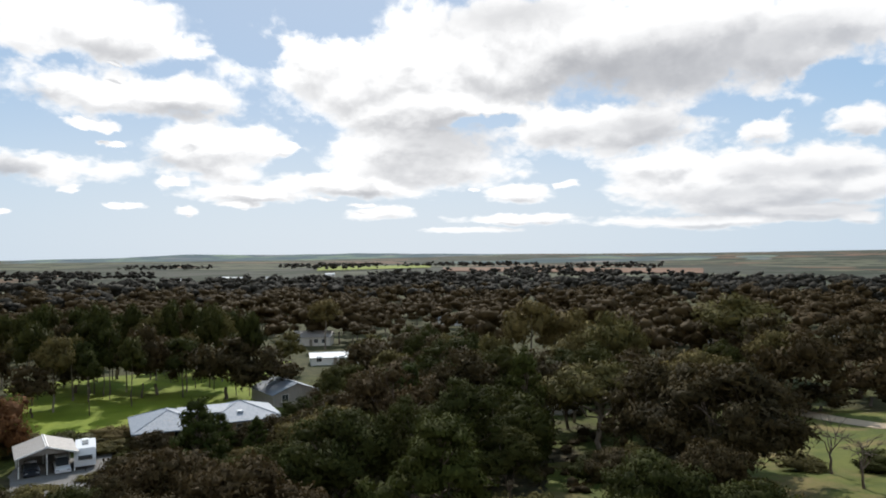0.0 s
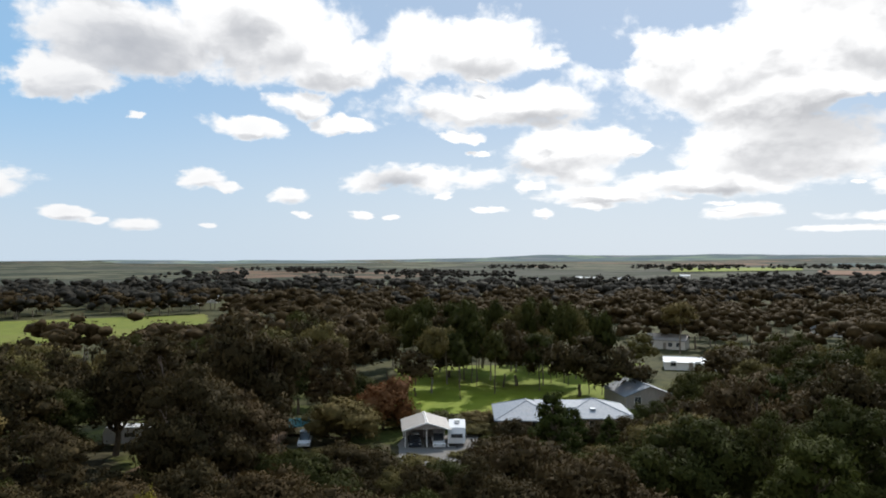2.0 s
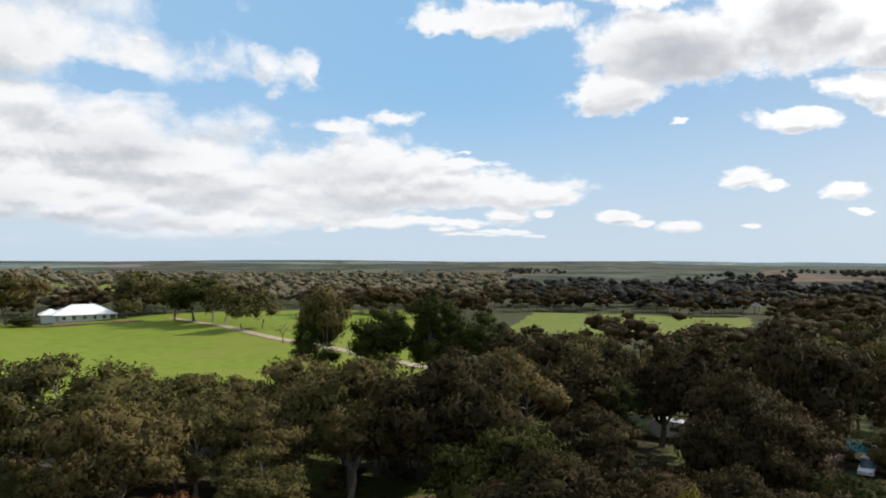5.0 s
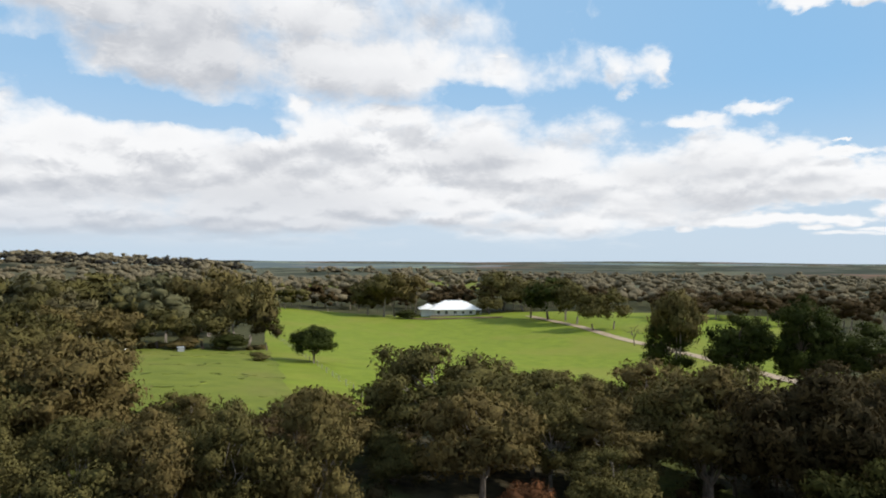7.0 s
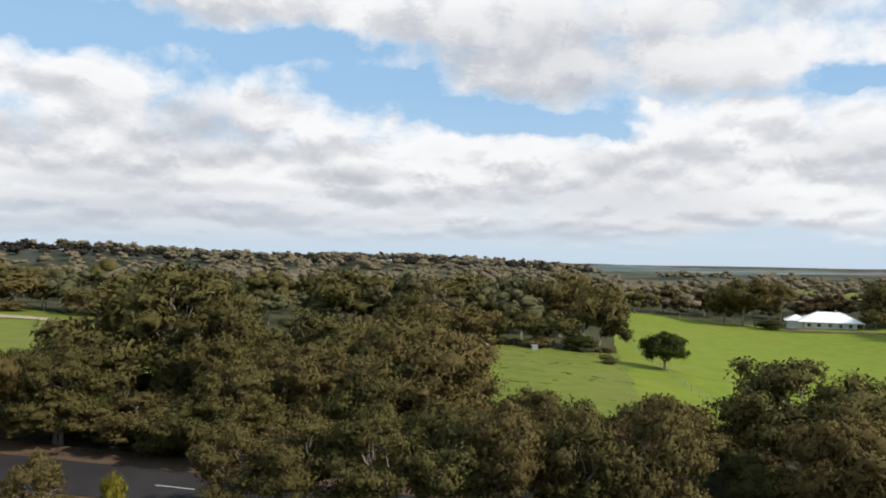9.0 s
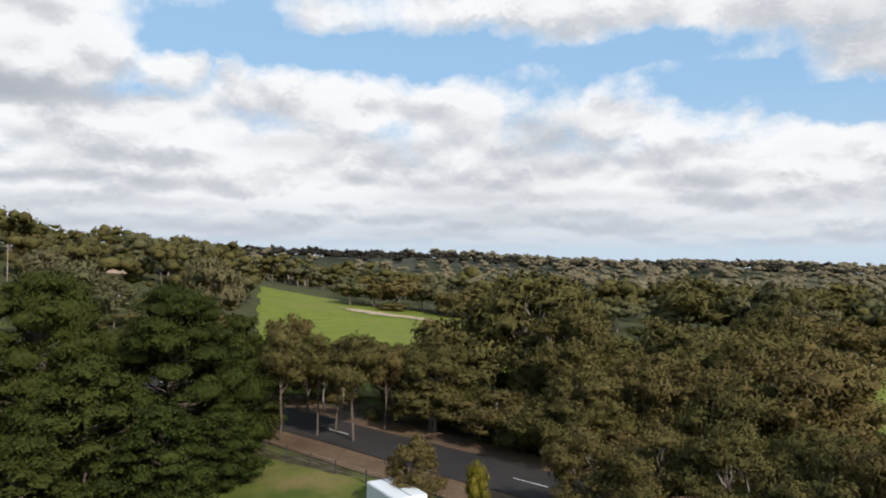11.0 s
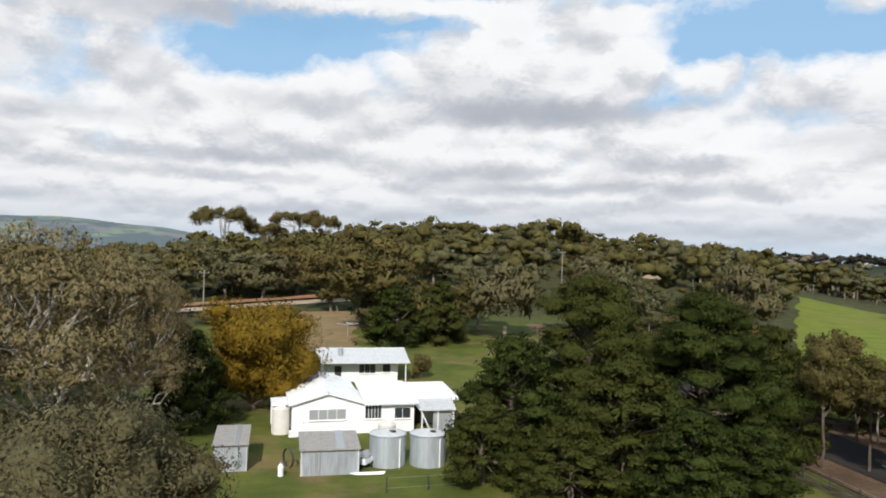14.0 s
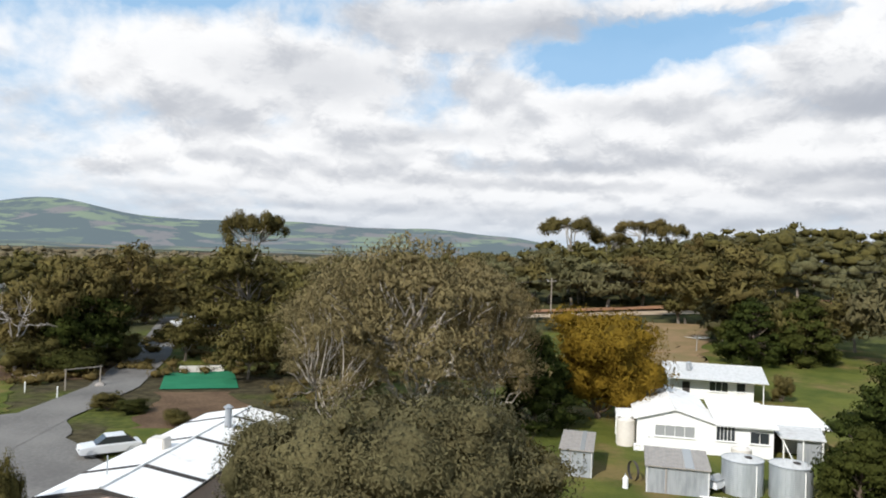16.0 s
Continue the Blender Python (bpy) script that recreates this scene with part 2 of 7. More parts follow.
grey(207.0, 12.4, 10.2, 1.6, 0.25)
grey(158.1, 8.9, 7.1, 2.0, 0.2)
grey(215.9, 13.9, 6.8, 2.2, 0.25)
grey(210.4, 17.9, 22.4, 3.7, 0.5)
grey(221.7, 18.2, 21.9, 3.2, 0.4)
grey(187.1, 11.3, 14.0, 2.0, 0.45)
grey(230.2, 13.8, 17.3, 4.5, 0.35)
grey(238.7, 10.4, 9.5, 2.8, 0.3)
grey(221.4, 9.8, 11.5, 1.7, 0.35)
grey(234.0, 7.2, 10.2, 1.0, 0.35)
grey(224.9, 8.3, 8.7, 1.0, 0.3)
grey(207.8, 7.2, 11.7, 1.2, 0.35)
grey(194.8, 7.3, 12.3, 1.1, 0.35)
grey(216.8, 5.8, 17.9, 1.0, 0.35)
grey(227.7, 3.8, 21.0, 1.0, 0.35)
grey(241.4, 4.6, 10.5, 0.9, 0.3)
grey(188.8, 5.5, 18.8, 1.0, 0.35)
grey(203.5, 11.6, 11.5, 1.7, 0.2)


def oval(net, place, yaw, mid, wide, tall):
    return net.vec("LENGTH", net.vec("MULTIPLY_ADD", place, (2 / wide, 2 / tall, 0), (-2 * yaw / wide, -2 * mid / tall, 0)), out=1)


def group_of(name, inputs, outputs):
    """An empty node group with the named sockets: its net, its input sockets and its output node."""
    tree = bpy.data.node_groups.new(name, "ShaderNodeTree")
    for key, kind in inputs:
        tree.interface.new_socket(key, in_out="INPUT", socket_type=kind)
    for key, kind in outputs:
        tree.interface.new_socket(key, in_out="OUTPUT", socket_type=kind)
    return Net(tree), tree.nodes.new("NodeGroupInput").outputs, tree.nodes.new("NodeGroupOutput").inputs


def use_group(net, inner, *values):
    node = net.tree.nodes.new("ShaderNodeGroup")
    node.node_tree = inner.tree
    for socket, value in zip(node.inputs, values):
        net.put(socket, value)
    return node.outputs


FLOAT, VECTOR = "NodeSocketFloat", "NodeSocketVector"


def in_groups(rows, size=24):
    return [rows[i:i + size] for i in range(0, len(rows), size)]


def bank_groups():
    for rows in in_groups(BANKS):
        net, had, gives = group_of("banks", [("place", VECTOR)], [("cover", FLOAT)])
        cover = None
        for yaw, mid, wide, tall, thick in rows:
            one = net.math("MULTIPLY_ADD", oval(net, had[0], yaw, mid, wide * 1.10, tall * 1.15), -thick, thick)
            cover = one if cover is None else net.math("SMOOTH_MAX", cover, one, 0.10)
        net.put(gives[0], cover)
        yield net


def gap_groups():
    for rows in in_groups(GAPS):
        net, had, gives = group_of("gaps", [("place", VECTOR), ("cover", FLOAT)], [("cover", FLOAT)])
        cover = had[1]
        for yaw, mid, wide, tall in rows:
            cover = net.math("SMOOTH_MIN", cover, net.math("MULTIPLY_ADD", oval(net, had[0], yaw, mid, wide, tall), 1.0, -0.85), 0.4)
        net.put(gives[0], cover)
        yield net


def grey_groups():
    for rows in in_groups(GREYS):
        net, had, gives = group_of("greys", [("place", VECTOR), ("stir", FLOAT)], [("shade", FLOAT)])
        shade = 0.0
        for yaw, mid, wide, tall, much in rows:
            soft = net.ramp(net.math("ADD", had[1], oval(net, had[0], yaw, mid, wide * 1.15, tall * 1.25)), 1.25, 0.0)
            shade = net.math("MULTIPLY_ADD", soft, much * 1.35, shade)
        net.put(gives[0], shade)
        yield net


def billows(net, place, scale, detail=3.0):
    """Heaped round heads, from 0 in the gaps to 1 on the heads."""
    node = net.tree.nodes.new("ShaderNodeTexVoronoi")
    node.voronoi_dimensions, node.feature, node.normalize = "2D", "SMOOTH_F1", True
    net.put(node.inputs["Vector"], place)
    for key, value in (("Scale", scale), ("Detail", detail), ("Roughness", 0.42), ("Lacunarity", 2.4), ("Smoothness", 0.4)):
        node.inputs[key].default_value = value
    return net.math("SUBTRACT", 1.0, net.math("MULTIPLY", node.outputs["Distance"], 1.35))


def vapour():
    """How thick the cloud is at a heading and a height: the banks, torn by noise and heaped into heads that grow flat and small towards the horizon."""
    net, had, gives = group_of("vapour", [("heading", FLOAT), ("up", FLOAT)], [("thick", FLOAT), ("sheet", VECTOR), ("place", VECTOR), ("heap", FLOAT)])
    up = had[1]
    place = net.add("ShaderNodeCombineXYZ", i0=had[0], i1=up).outputs[0]
    low_calm = net.ramp(up, -5.0, 12.0)
    for scale, shove in ((0.14, (4.0, 1.6, 0)), (0.6, (2.2, 1.2, 0)), (2.0, (0.8, 0.5, 0))):
        torn = net.tree.nodes.new("ShaderNodeTexNoise")
        torn.noise_dimensions = "2D"
        net.put(torn.inputs["Vector"], net.vec("MULTIPLY", place, (0.7, 1.2, 1.0)))
        torn.inputs["Scale"].default_value, torn.inputs["Detail"].default_value = scale, 3.0
        step = net.vec("MULTIPLY", net.vec("SUBTRACT", torn.outputs["Color"], (0.5, 0.5, 0.5)), shove)
        scaled = net.tree.nodes.new("ShaderNodeVectorMath")
        scaled.operation = "SCALE"
        net.put(scaled.inputs[0], step)
        net.put(scaled.inputs[3], low_calm)
        place = net.vec("ADD", place, scaled.outputs[0])
    cover = None
    for inner in BANK_GROUPS:
        one = use_group(net, inner, place)[0]
        cover = one if cover is None else net.math("SMOOTH_MAX", cover, one, 0.10)
    cover = net.math("MINIMUM", cover, 0.8)
    for inner in GAP_GROUPS:
        cover = use_group(net, inner, place, cover)[0]
    rise = net.math("LOGARITHM", net.math("ADD", net.math("MAXIMUM", up, 0.0), 3.5), math.e)
    sheet = net.add("ShaderNodeCombineXYZ", i0=net.math("MULTIPLY", had[0], 0.50), i1=net.math("MULTIPLY", rise, 10.0)).outputs[0]
    heap = net.math("SUBTRACT", billows(net, sheet, 0.36), 0.52)
    drift = net.math("SUBTRACT", net.noise(sheet, 0.16, 4.0, 0.5, 0.3), 0.5)
    net.put(gives[0], net.math("MULTIPLY_ADD", heap, 1.0, net.math("MULTIPLY_ADD", drift, 1.1, cover)))
    net.put(gives[1], sheet)
    net.put(gives[2], place)
    net.put(gives[3], billows(net, net.vec("ADD", sheet, net.vec("MULTIPLY", net.vec("SUBTRACT", torn.outputs["Color"], (0.5, 0.5, 0.5)), (0.8, 0.5, 0))), 0.26, 1.2))
    return net


BANK_GROUPS, GAP_GROUPS = list(bank_groups()), list(gap_groups())
VAPOUR = vapour()
veiled = W.ramp(heading, 62.0, 100.0)
coarse, sheet, blown, heads = use_group(W, VAPOUR, heading, height)
above = use_group(W, VAPOUR, heading, W.math("MULTIPLY_ADD", height, 1.07, 0.35))
over = above[0]
fluff = W.math("SUBTRACT", W.noise(sheet, 1.6, 6.0, 0.60, 0.4), 0.5)
body = W.math("MULTIPLY_ADD", fluff, 0.6, coarse)
mask = W.math("MAXIMUM", W.mix(veiled, W.ramp(body, -0.02, 0.42), W.ramp(W.math("MULTIPLY_ADD", fluff, -0.2, body), -0.20, 0.75)), W.math("MULTIPLY", veiled, 0.10))
# rounded heads: light above, grey beneath
rise_by = W.math("SUBTRACT", over, coarse)
hollow = W.math("MULTIPLY", W.math("SUBTRACT", above[3], heads), W.math("MULTIPLY_ADD", veiled, 1.25, 0.5))
under = W.ramp(W.math("ADD", W.math("MULTIPLY", rise_by, W.math("MULTIPLY_ADD", veiled, -0.35, 0.75)), hollow), -0.20, 0.60)
shade = W.math("MULTIPLY_ADD", W.ramp(coarse, 0.35, 1.5), 0.10, W.math("MULTIPLY", under, W.math("MULTIPLY", W.ramp(coarse, 0.05, 0.6), 0.95)))
for inner in grey_groups():
    shade = W.math("ADD", shade, use_group(W, inner, blown, W.math("MULTIPLY_ADD", fluff, 0.15, W.math("MULTIPLY", rise_by, -0.25)))[0])
shade = W.math("SUBTRACT", 1.0, W.math("POWER", math.e, W.math("MULTIPLY", shade, -1.25)))
# clouds near the sun shine, those away from it are greyer beneath
SUN_WAY = (-math.sin(radians(SUN_YAW)) * math.cos(radians(SUN_UP)), math.cos(radians(SUN_YAW)) * math.cos(radians(SUN_UP)), math.sin(radians(SUN_UP)))
near_sun = W.ramp(W.vec("DOT_PRODUCT", way, SUN_WAY, out=1), 0.6, 1.0)
lit = W.mix(near_sun, (0.97, 0.975, 0.985), (1.2, 1.2, 1.2))
dull = W.mix(near_sun, (0.43, 0.46, 0.52), (0.36, 0.37, 0.40))
cloud_colour = W.mix(shade, lit, dull)
clear_colour = W.mix(0.72, W.mix(1.0, sky.outputs[0], (0.085, 0.085, 0.085), "MULTIPLY"), W.mix(W.ramp(W.vec("DOT_PRODUCT", way, SUN_WAY, out=1), 0.45, 1.0), (0.31, 0.61, 0.95), (0.48, 0.61, 0.79)))
low = W.ramp(height, 14.0, 0.0)
cloud_colour = W.mix(W.math("MULTIPLY", W.ramp(height, 6.5, 0.0), W.math("MULTIPLY", W.ramp(heading, 80.0, 140.0), 0.75)), cloud_colour, (0.50, 0.57, 0.67))
air = W.mix(W.math("MULTIPLY", low, 0.85), clear_colour, W.mix(near_sun, (0.62, 0.72, 0.82), (0.80, 0.85, 0.90)))
seen = W.mix(W.math("MULTIPLY", mask, W.ramp(height, 0.2, 2.5)), air, cloud_colour)
both = W.add("ShaderNodeBackground", i0=seen, i1=1.0).outputs[0]
W.add("ShaderNodeOutputWorld", i0=both)

# ---- materials ----


def material(name, rough=0.7, metal=0.0, spec=0.4):
    m = bpy.data.materials.new(name)
    m.use_nodes = True
    net = Net(m.node_tree)
    bsdf = m.node_tree.nodes["Principled BSDF"]
    bsdf.inputs["Roughness"].default_value, bsdf.inputs["Metallic"].default_value = rough, metal
    bsdf.inputs["Specular IOR Level"].default_value = spec
    return m, net, bsdf


def where(net):
    return net.tree.nodes.new("ShaderNodeTexCoord").outputs["Object"]


def spot(net):
    return net.tree.nodes.new("ShaderNodeNewGeometry").outputs["Position"]


def chance(net):
    return net.tree.nodes.new("ShaderNodeObjectInfo").outputs["Random"]


def bumpy(net, bsdf, height, strength, distance=0.05):
    node = net.tree.nodes.new("ShaderNodeBump")
    node.inputs["Strength"].default_value, node.inputs["Distance"].default_value = strength, distance
    net.put(node.inputs["Height"], height)
    net.put(bsdf.inputs["Normal"], node.outputs[0])


def surface(name, a, b, scale=1.5, fine=12.0, rough=0.7, metal=0.0, spec=0.4, bump_by=0.2):
    """A worn surface that wavers between two colours at two scales."""
    m, net, bsdf = material(name, rough, metal, spec)
    v = spot(net)
    mixed = net.math("ADD", net.math("MULTIPLY", net.noise(v, scale, 3), 0.6), net.math("MULTIPLY", net.noise(v, fine, 4), 0.4))
    net.put(bsdf.inputs["Base Color"], net.mix(net.ramp(mixed, 0.32, 0.68), a, b))
    bumpy(net, bsdf, net.noise(v, fine * 2, 3), bump_by)
    return m


def leafage(name, dark, light, warm, gloss=0.04, thin=0.17):
    """Leaves: the colour wavers from tree to tree, clump to clump and leaf to leaf."""
    m, net, bsdf = material(name, 0.75, 0.0, gloss)
    isle = net.tree.nodes.new("ShaderNodeNewGeometry").outputs["Random Per Island"]
    clump = net.noise(spot(net), 0.35, 2)
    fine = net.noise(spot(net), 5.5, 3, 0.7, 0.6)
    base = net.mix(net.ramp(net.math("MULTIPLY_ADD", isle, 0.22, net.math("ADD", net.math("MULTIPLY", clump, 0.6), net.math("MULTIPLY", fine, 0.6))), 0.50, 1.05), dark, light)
    # Dark flecks multiplied into the colour stand for shaded gaps between leaves.
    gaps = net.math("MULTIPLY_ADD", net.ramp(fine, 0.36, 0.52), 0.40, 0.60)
    gap_shade_tint = net.tree.nodes.new("ShaderNodeCombineColor")
    for socket in gap_shade_tint.inputs:
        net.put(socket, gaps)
    base = net.mix(1.0, base, gap_shade_tint.outputs[0], "MULTIPLY")
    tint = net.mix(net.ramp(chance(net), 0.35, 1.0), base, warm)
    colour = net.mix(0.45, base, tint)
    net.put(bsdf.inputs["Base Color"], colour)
    bumpy(net, bsdf, fine, 0.4, 0.2)
    see = net.tree.nodes.new("ShaderNodeBsdfTranslucent")
    net.put(see.inputs[0], net.mix(0.5, colour, light))
    blend = net.add("ShaderNodeMixShader", i0=thin, i1=bsdf.outputs[0], i2=see.outputs[0])
    net.put(m.node_tree.nodes["Material Output"].inputs[0], blend.outputs[0])
    return m


# Olive and grey leaves are raised in tone for the front-lit headings.
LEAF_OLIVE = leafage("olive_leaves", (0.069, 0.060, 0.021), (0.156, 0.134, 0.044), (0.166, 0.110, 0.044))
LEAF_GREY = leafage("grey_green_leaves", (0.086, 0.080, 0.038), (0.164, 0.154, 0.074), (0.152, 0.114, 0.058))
# Backlit shade is put into this darker brownish leaf colour.
LEAF_RUSSET_BACKLIT = leafage("backlit_brownish_leaves", (0.033, 0.026, 0.012), (0.077, 0.057, 0.023), (0.084, 0.052, 0.024))
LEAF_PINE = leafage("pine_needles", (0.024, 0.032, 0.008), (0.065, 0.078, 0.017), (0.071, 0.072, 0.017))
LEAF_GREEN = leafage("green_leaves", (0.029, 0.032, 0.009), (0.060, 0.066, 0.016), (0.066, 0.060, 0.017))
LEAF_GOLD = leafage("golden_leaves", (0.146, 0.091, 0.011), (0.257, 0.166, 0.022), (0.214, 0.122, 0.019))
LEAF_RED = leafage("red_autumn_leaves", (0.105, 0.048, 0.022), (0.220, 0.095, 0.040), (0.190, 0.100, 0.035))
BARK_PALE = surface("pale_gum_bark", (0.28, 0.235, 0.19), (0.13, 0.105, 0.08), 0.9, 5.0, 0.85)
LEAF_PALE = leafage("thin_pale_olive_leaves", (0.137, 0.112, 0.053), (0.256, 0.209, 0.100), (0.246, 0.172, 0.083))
# Greyed and paled: distance haze is put into this leaf colour.
LEAF_FAR = leafage("far_haze_greyed_olive_leaves", (0.114, 0.104, 0.064), (0.212, 0.189, 0.113), (0.220, 0.170, 0.105))
# Backlit shade is put into this greyed far leaf colour; plantation pines share it.
LEAF_DIM = leafage("far_backlit_and_pine_leaves", (0.031, 0.029, 0.023), (0.058, 0.053, 0.041), (0.059, 0.049, 0.039))
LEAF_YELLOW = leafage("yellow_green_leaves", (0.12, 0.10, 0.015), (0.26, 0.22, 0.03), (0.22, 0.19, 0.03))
BARK_WHITE = surface("whitish_gum_bark", (0.48, 0.44, 0.38), (0.28, 0.24, 0.20), 0.9, 5.0, 0.85)
BARK_DARK = surface("dark_bark", (0.075, 0.055, 0.042), (0.16, 0.12, 0.09), 1.5, 9.0, 0.9)
BARK_DEAD = surface("weathered_dead_wood", (0.42, 0.38, 0.34), (0.20, 0.17, 0.15), 1.2, 7.0, 0.9)

# ---- the land ----


def smooth(e0, e1, x):
    k = min(1.0, max(0.0, (x - e0) / (e1 - e0)))
    return k * k * (3 - 2 * k)


def xy(yaw, d):
    """A place at a heading (degrees to the left of straight ahead) and a distance from under the camera."""
    a = radians(yaw)
    return -d * math.sin(a), d * math.cos(a)


def bump(x, y, yaw, d, height, spread):
    cx, cy = xy(yaw, d)
    return height * math.exp(-((x - cx) ** 2 + (y - cy) ** 2) / (2 * spread ** 2))


def ground_z(x, y):
    """The land: it falls towards the sun side, rises to a wooded knoll behind the farmhouse and lifts far off to low hills."""
    d = math.hypot(x, y)
    s = x * -0.42 + y * 0.91
    e = x * -0.966 + y * -0.259
    z = -11 * smooth(-15, 110, s) - 4 * smooth(110, 400, s) - 8 * smooth(50, 330, e) * (1 - smooth(0, 200, s))
    z += bump(x, y, 194, 300, 17, 90) + bump(x, y, 176, 320, 7, 80)
    z += bump(x, y, 131, 950, 16, 170) + bump(x, y, 116, 1000, 4, 190) + bump(x, y, 152, 930, 22, 130) + bump(x, y, 171, 900, 30, 140)
    side = x * -0.97 + y * 0.26
    z += 36 * smooth(900, 4600, d) * (1 - smooth(-0.2, 0.75, side / (d + 1.0)))
    z += 7 * smooth(700, 2000, d) * math.sin(x / 410 + 1) * math.sin(y / 530)
    return z


def quads(name, verts, mat=None, per=4, soft=False):
    """A mesh from rows of loose faces of four corners each."""
    verts = np.asarray(verts, dtype=np.float32).reshape(-1, 3)
    count = len(verts) // per
    me = bpy.data.meshes.new(name)
    me.vertices.add(len(verts))
    me.vertices.foreach_set("co", verts.ravel())
    me.loops.add(len(verts))
    me.loops.foreach_set("vertex_index", np.arange(len(verts), dtype=np.int32))
    me.polygons.add(count)
    me.polygons.foreach_set("loop_start", np.arange(0, len(verts), per, dtype=np.int32))
    me.update(calc_edges=True)
    if mat:
        me.materials.append(mat)
    return me


def grid(name, fn, nu, nv, mat, soft=True):
    """A sheet of nu by nv cells whose corners are fn(u, v), u and v from 0 to 1."""
    verts = [fn(i / nu, j / nv) for j in range(nv + 1) for i in range(nu + 1)]
    faces = [(j * (nu + 1) + i, j * (nu + 1) + i + 1, (j + 1) * (nu + 1) + i + 1, (j + 1) * (nu + 1) + i) for j in range(nv) for i in range(nu)]
    me = bpy.data.meshes.new(name)
    me.from_pydata(verts, [], faces)
    me.materials.append(mat)
    if soft:
        me.shade_smooth()
    return me


def land_material():
    m, net, bsdf = material("woodland_floor_and_far_fields", 0.95, 0, 0.1)
    v = spot(net)
    litter_near = net.mix(net.ramp(net.noise(v, 0.9, 5), 0.35, 0.65), (0.036, 0.030, 0.016), (0.075, 0.062, 0.034))
    litter = net.mix(net.ramp(net.vec("LENGTH", v, out=1), 85, 140), litter_near, net.mix(net.ramp(net.noise(v, 0.5, 4), 0.3, 0.7), (0.040, 0.042, 0.018), (0.075, 0.072, 0.030)))
    grass = net.mix(net.ramp(net.noise(v, 1.7, 4), 0.3, 0.7), (0.05, 0.06, 0.014), (0.095, 0.105, 0.024))
    away = net.vec("LENGTH", v, out=1)
    near = net.mix(net.math("MULTIPLY", net.ramp(net.noise(v, 0.055, 4), 0.46, 0.58), net.ramp(away, 190, 120)), litter, grass)
    cells = net.tree.nodes.new("ShaderNodeTexVoronoi")
    cells.inputs["Scale"].default_value = 0.0032
    net.put(cells.inputs["Vector"], net.vec("MULTIPLY", v, (1, 1, 0)))
    pick = net.add("ShaderNodeSeparateColor", i0=cells.outputs["Color"])
    # Far crop colours are greyed to stand in for distance haze.
    crop = net.mix(net.ramp(pick.outputs[0], 0.40, 0.45), (0.058, 0.060, 0.045), (0.105, 0.105, 0.065))
    crop = net.mix(net.ramp(pick.outputs[1], 0.78, 0.82), crop, (0.16, 0.095, 0.06))
    bush = net.mix(net.ramp(net.noise(v, 0.0055, 5, 0.65), 0.46, 0.52), (0.028, 0.034, 0.020), crop)
    far = net.mix(net.ramp(net.noise(v, 0.03, 4), 0.3, 0.7), bush, net.mix(0.35, bush, (0.03, 0.036, 0.02)))
    d = net.vec("LENGTH", v, out=1)
    net.put(bsdf.inputs["Base Color"], net.mix(net.ramp(d, 500, 900), near, far))
    bumpy(net, bsdf, net.noise(v, 2.5, 5), 0.6, 0.15)
    return m


RINGS = [0, 6, 12]
while RINGS[-1] < 4850:
    RINGS.append(RINGS[-1] * 1.035 + 1.2)


def land(u, v):
    k = v * (len(RINGS) - 1)
    x, y = xy(360 * u, RINGS[round(k)])
    return x, y, ground_z(x, y)


ground = tagged(new("ground", grid("ground", land, 300, len(RINGS) - 1, land_material())), "rolling land of grass, leaf litter and far fields", "ground", kind="structure")


def grass_material(name, a, b, dry, bump_by=0.5, patch=0.035):
    m, net, bsdf = material(name, 0.9, 0, 0.15)
    v = spot(net)
    base = net.mix(net.ramp(net.noise(v, 0.25, 5, 0.6), 0.3, 0.7), a, b)
    base = net.mix(net.math("MULTIPLY", net.ramp(net.noise(v, patch, 5, 0.6), 0.48, 0.66), 0.7), base, dry)
    base = net.mix(net.math("MULTIPLY", net.ramp(net.noise(v, 3.0, 3), 0.45, 0.8), 0.4), base, a)
    net.put(bsdf.inputs["Base Color"], base)
    bumpy(net, bsdf, net.noise(v, 4.0, 4), bump_by, 0.12)
    return m


GRASS_BRIGHT = grass_material("bright_spring_grass", (0.125, 0.165, 0.012), (0.175, 0.215, 0.018), (0.19, 0.19, 0.03))
GRASS_DULL = grass_material("dull_grazed_grass", (0.108, 0.130, 0.016), (0.152, 0.175, 0.024), (0.16, 0.15, 0.036))
GRASS_LAWN = grass_material("patchy_lawn_grass", (0.056, 0.074, 0.012), (0.112, 0.118, 0.022), (0.20, 0.135, 0.06), 0.5, 0.13)


DIRT_FAR = surface("reddish_far_soil", (0.15, 0.085, 0.055), (0.21, 0.13, 0.085), 0.01, 0.08, 0.95, 0, 0.1, 0.2)


def drape(name, a, b, c, d, mat, label, category="field", over=0.12, nu=36, nv=36, wobble=2.2):
    """A sheet that follows the land between four corners, each (heading, distance)."""
    pa, pb, pc, pd = (Vector(xy(*p)) for p in (a, b, c, d))

    def at(u, v):
        p = (pa * (1 - u) + pb * u) * (1 - v) + (pd * (1 - u) + pc * u) * v
        rim = wobble * noise.noise((p.x * 0.13, p.y * 0.13, 3.1)) + wobble * 0.5 * noise.noise((p.x * 0.5, p.y * 0.5, 7.7))
        p = p + Vector((rim, rim * 0.7))
        return p.x, p.y, ground_z(p.x, p.y) + over

    return tagged(new(name, grid(name, at, nu, nv, mat)), label, category, kind="structure")


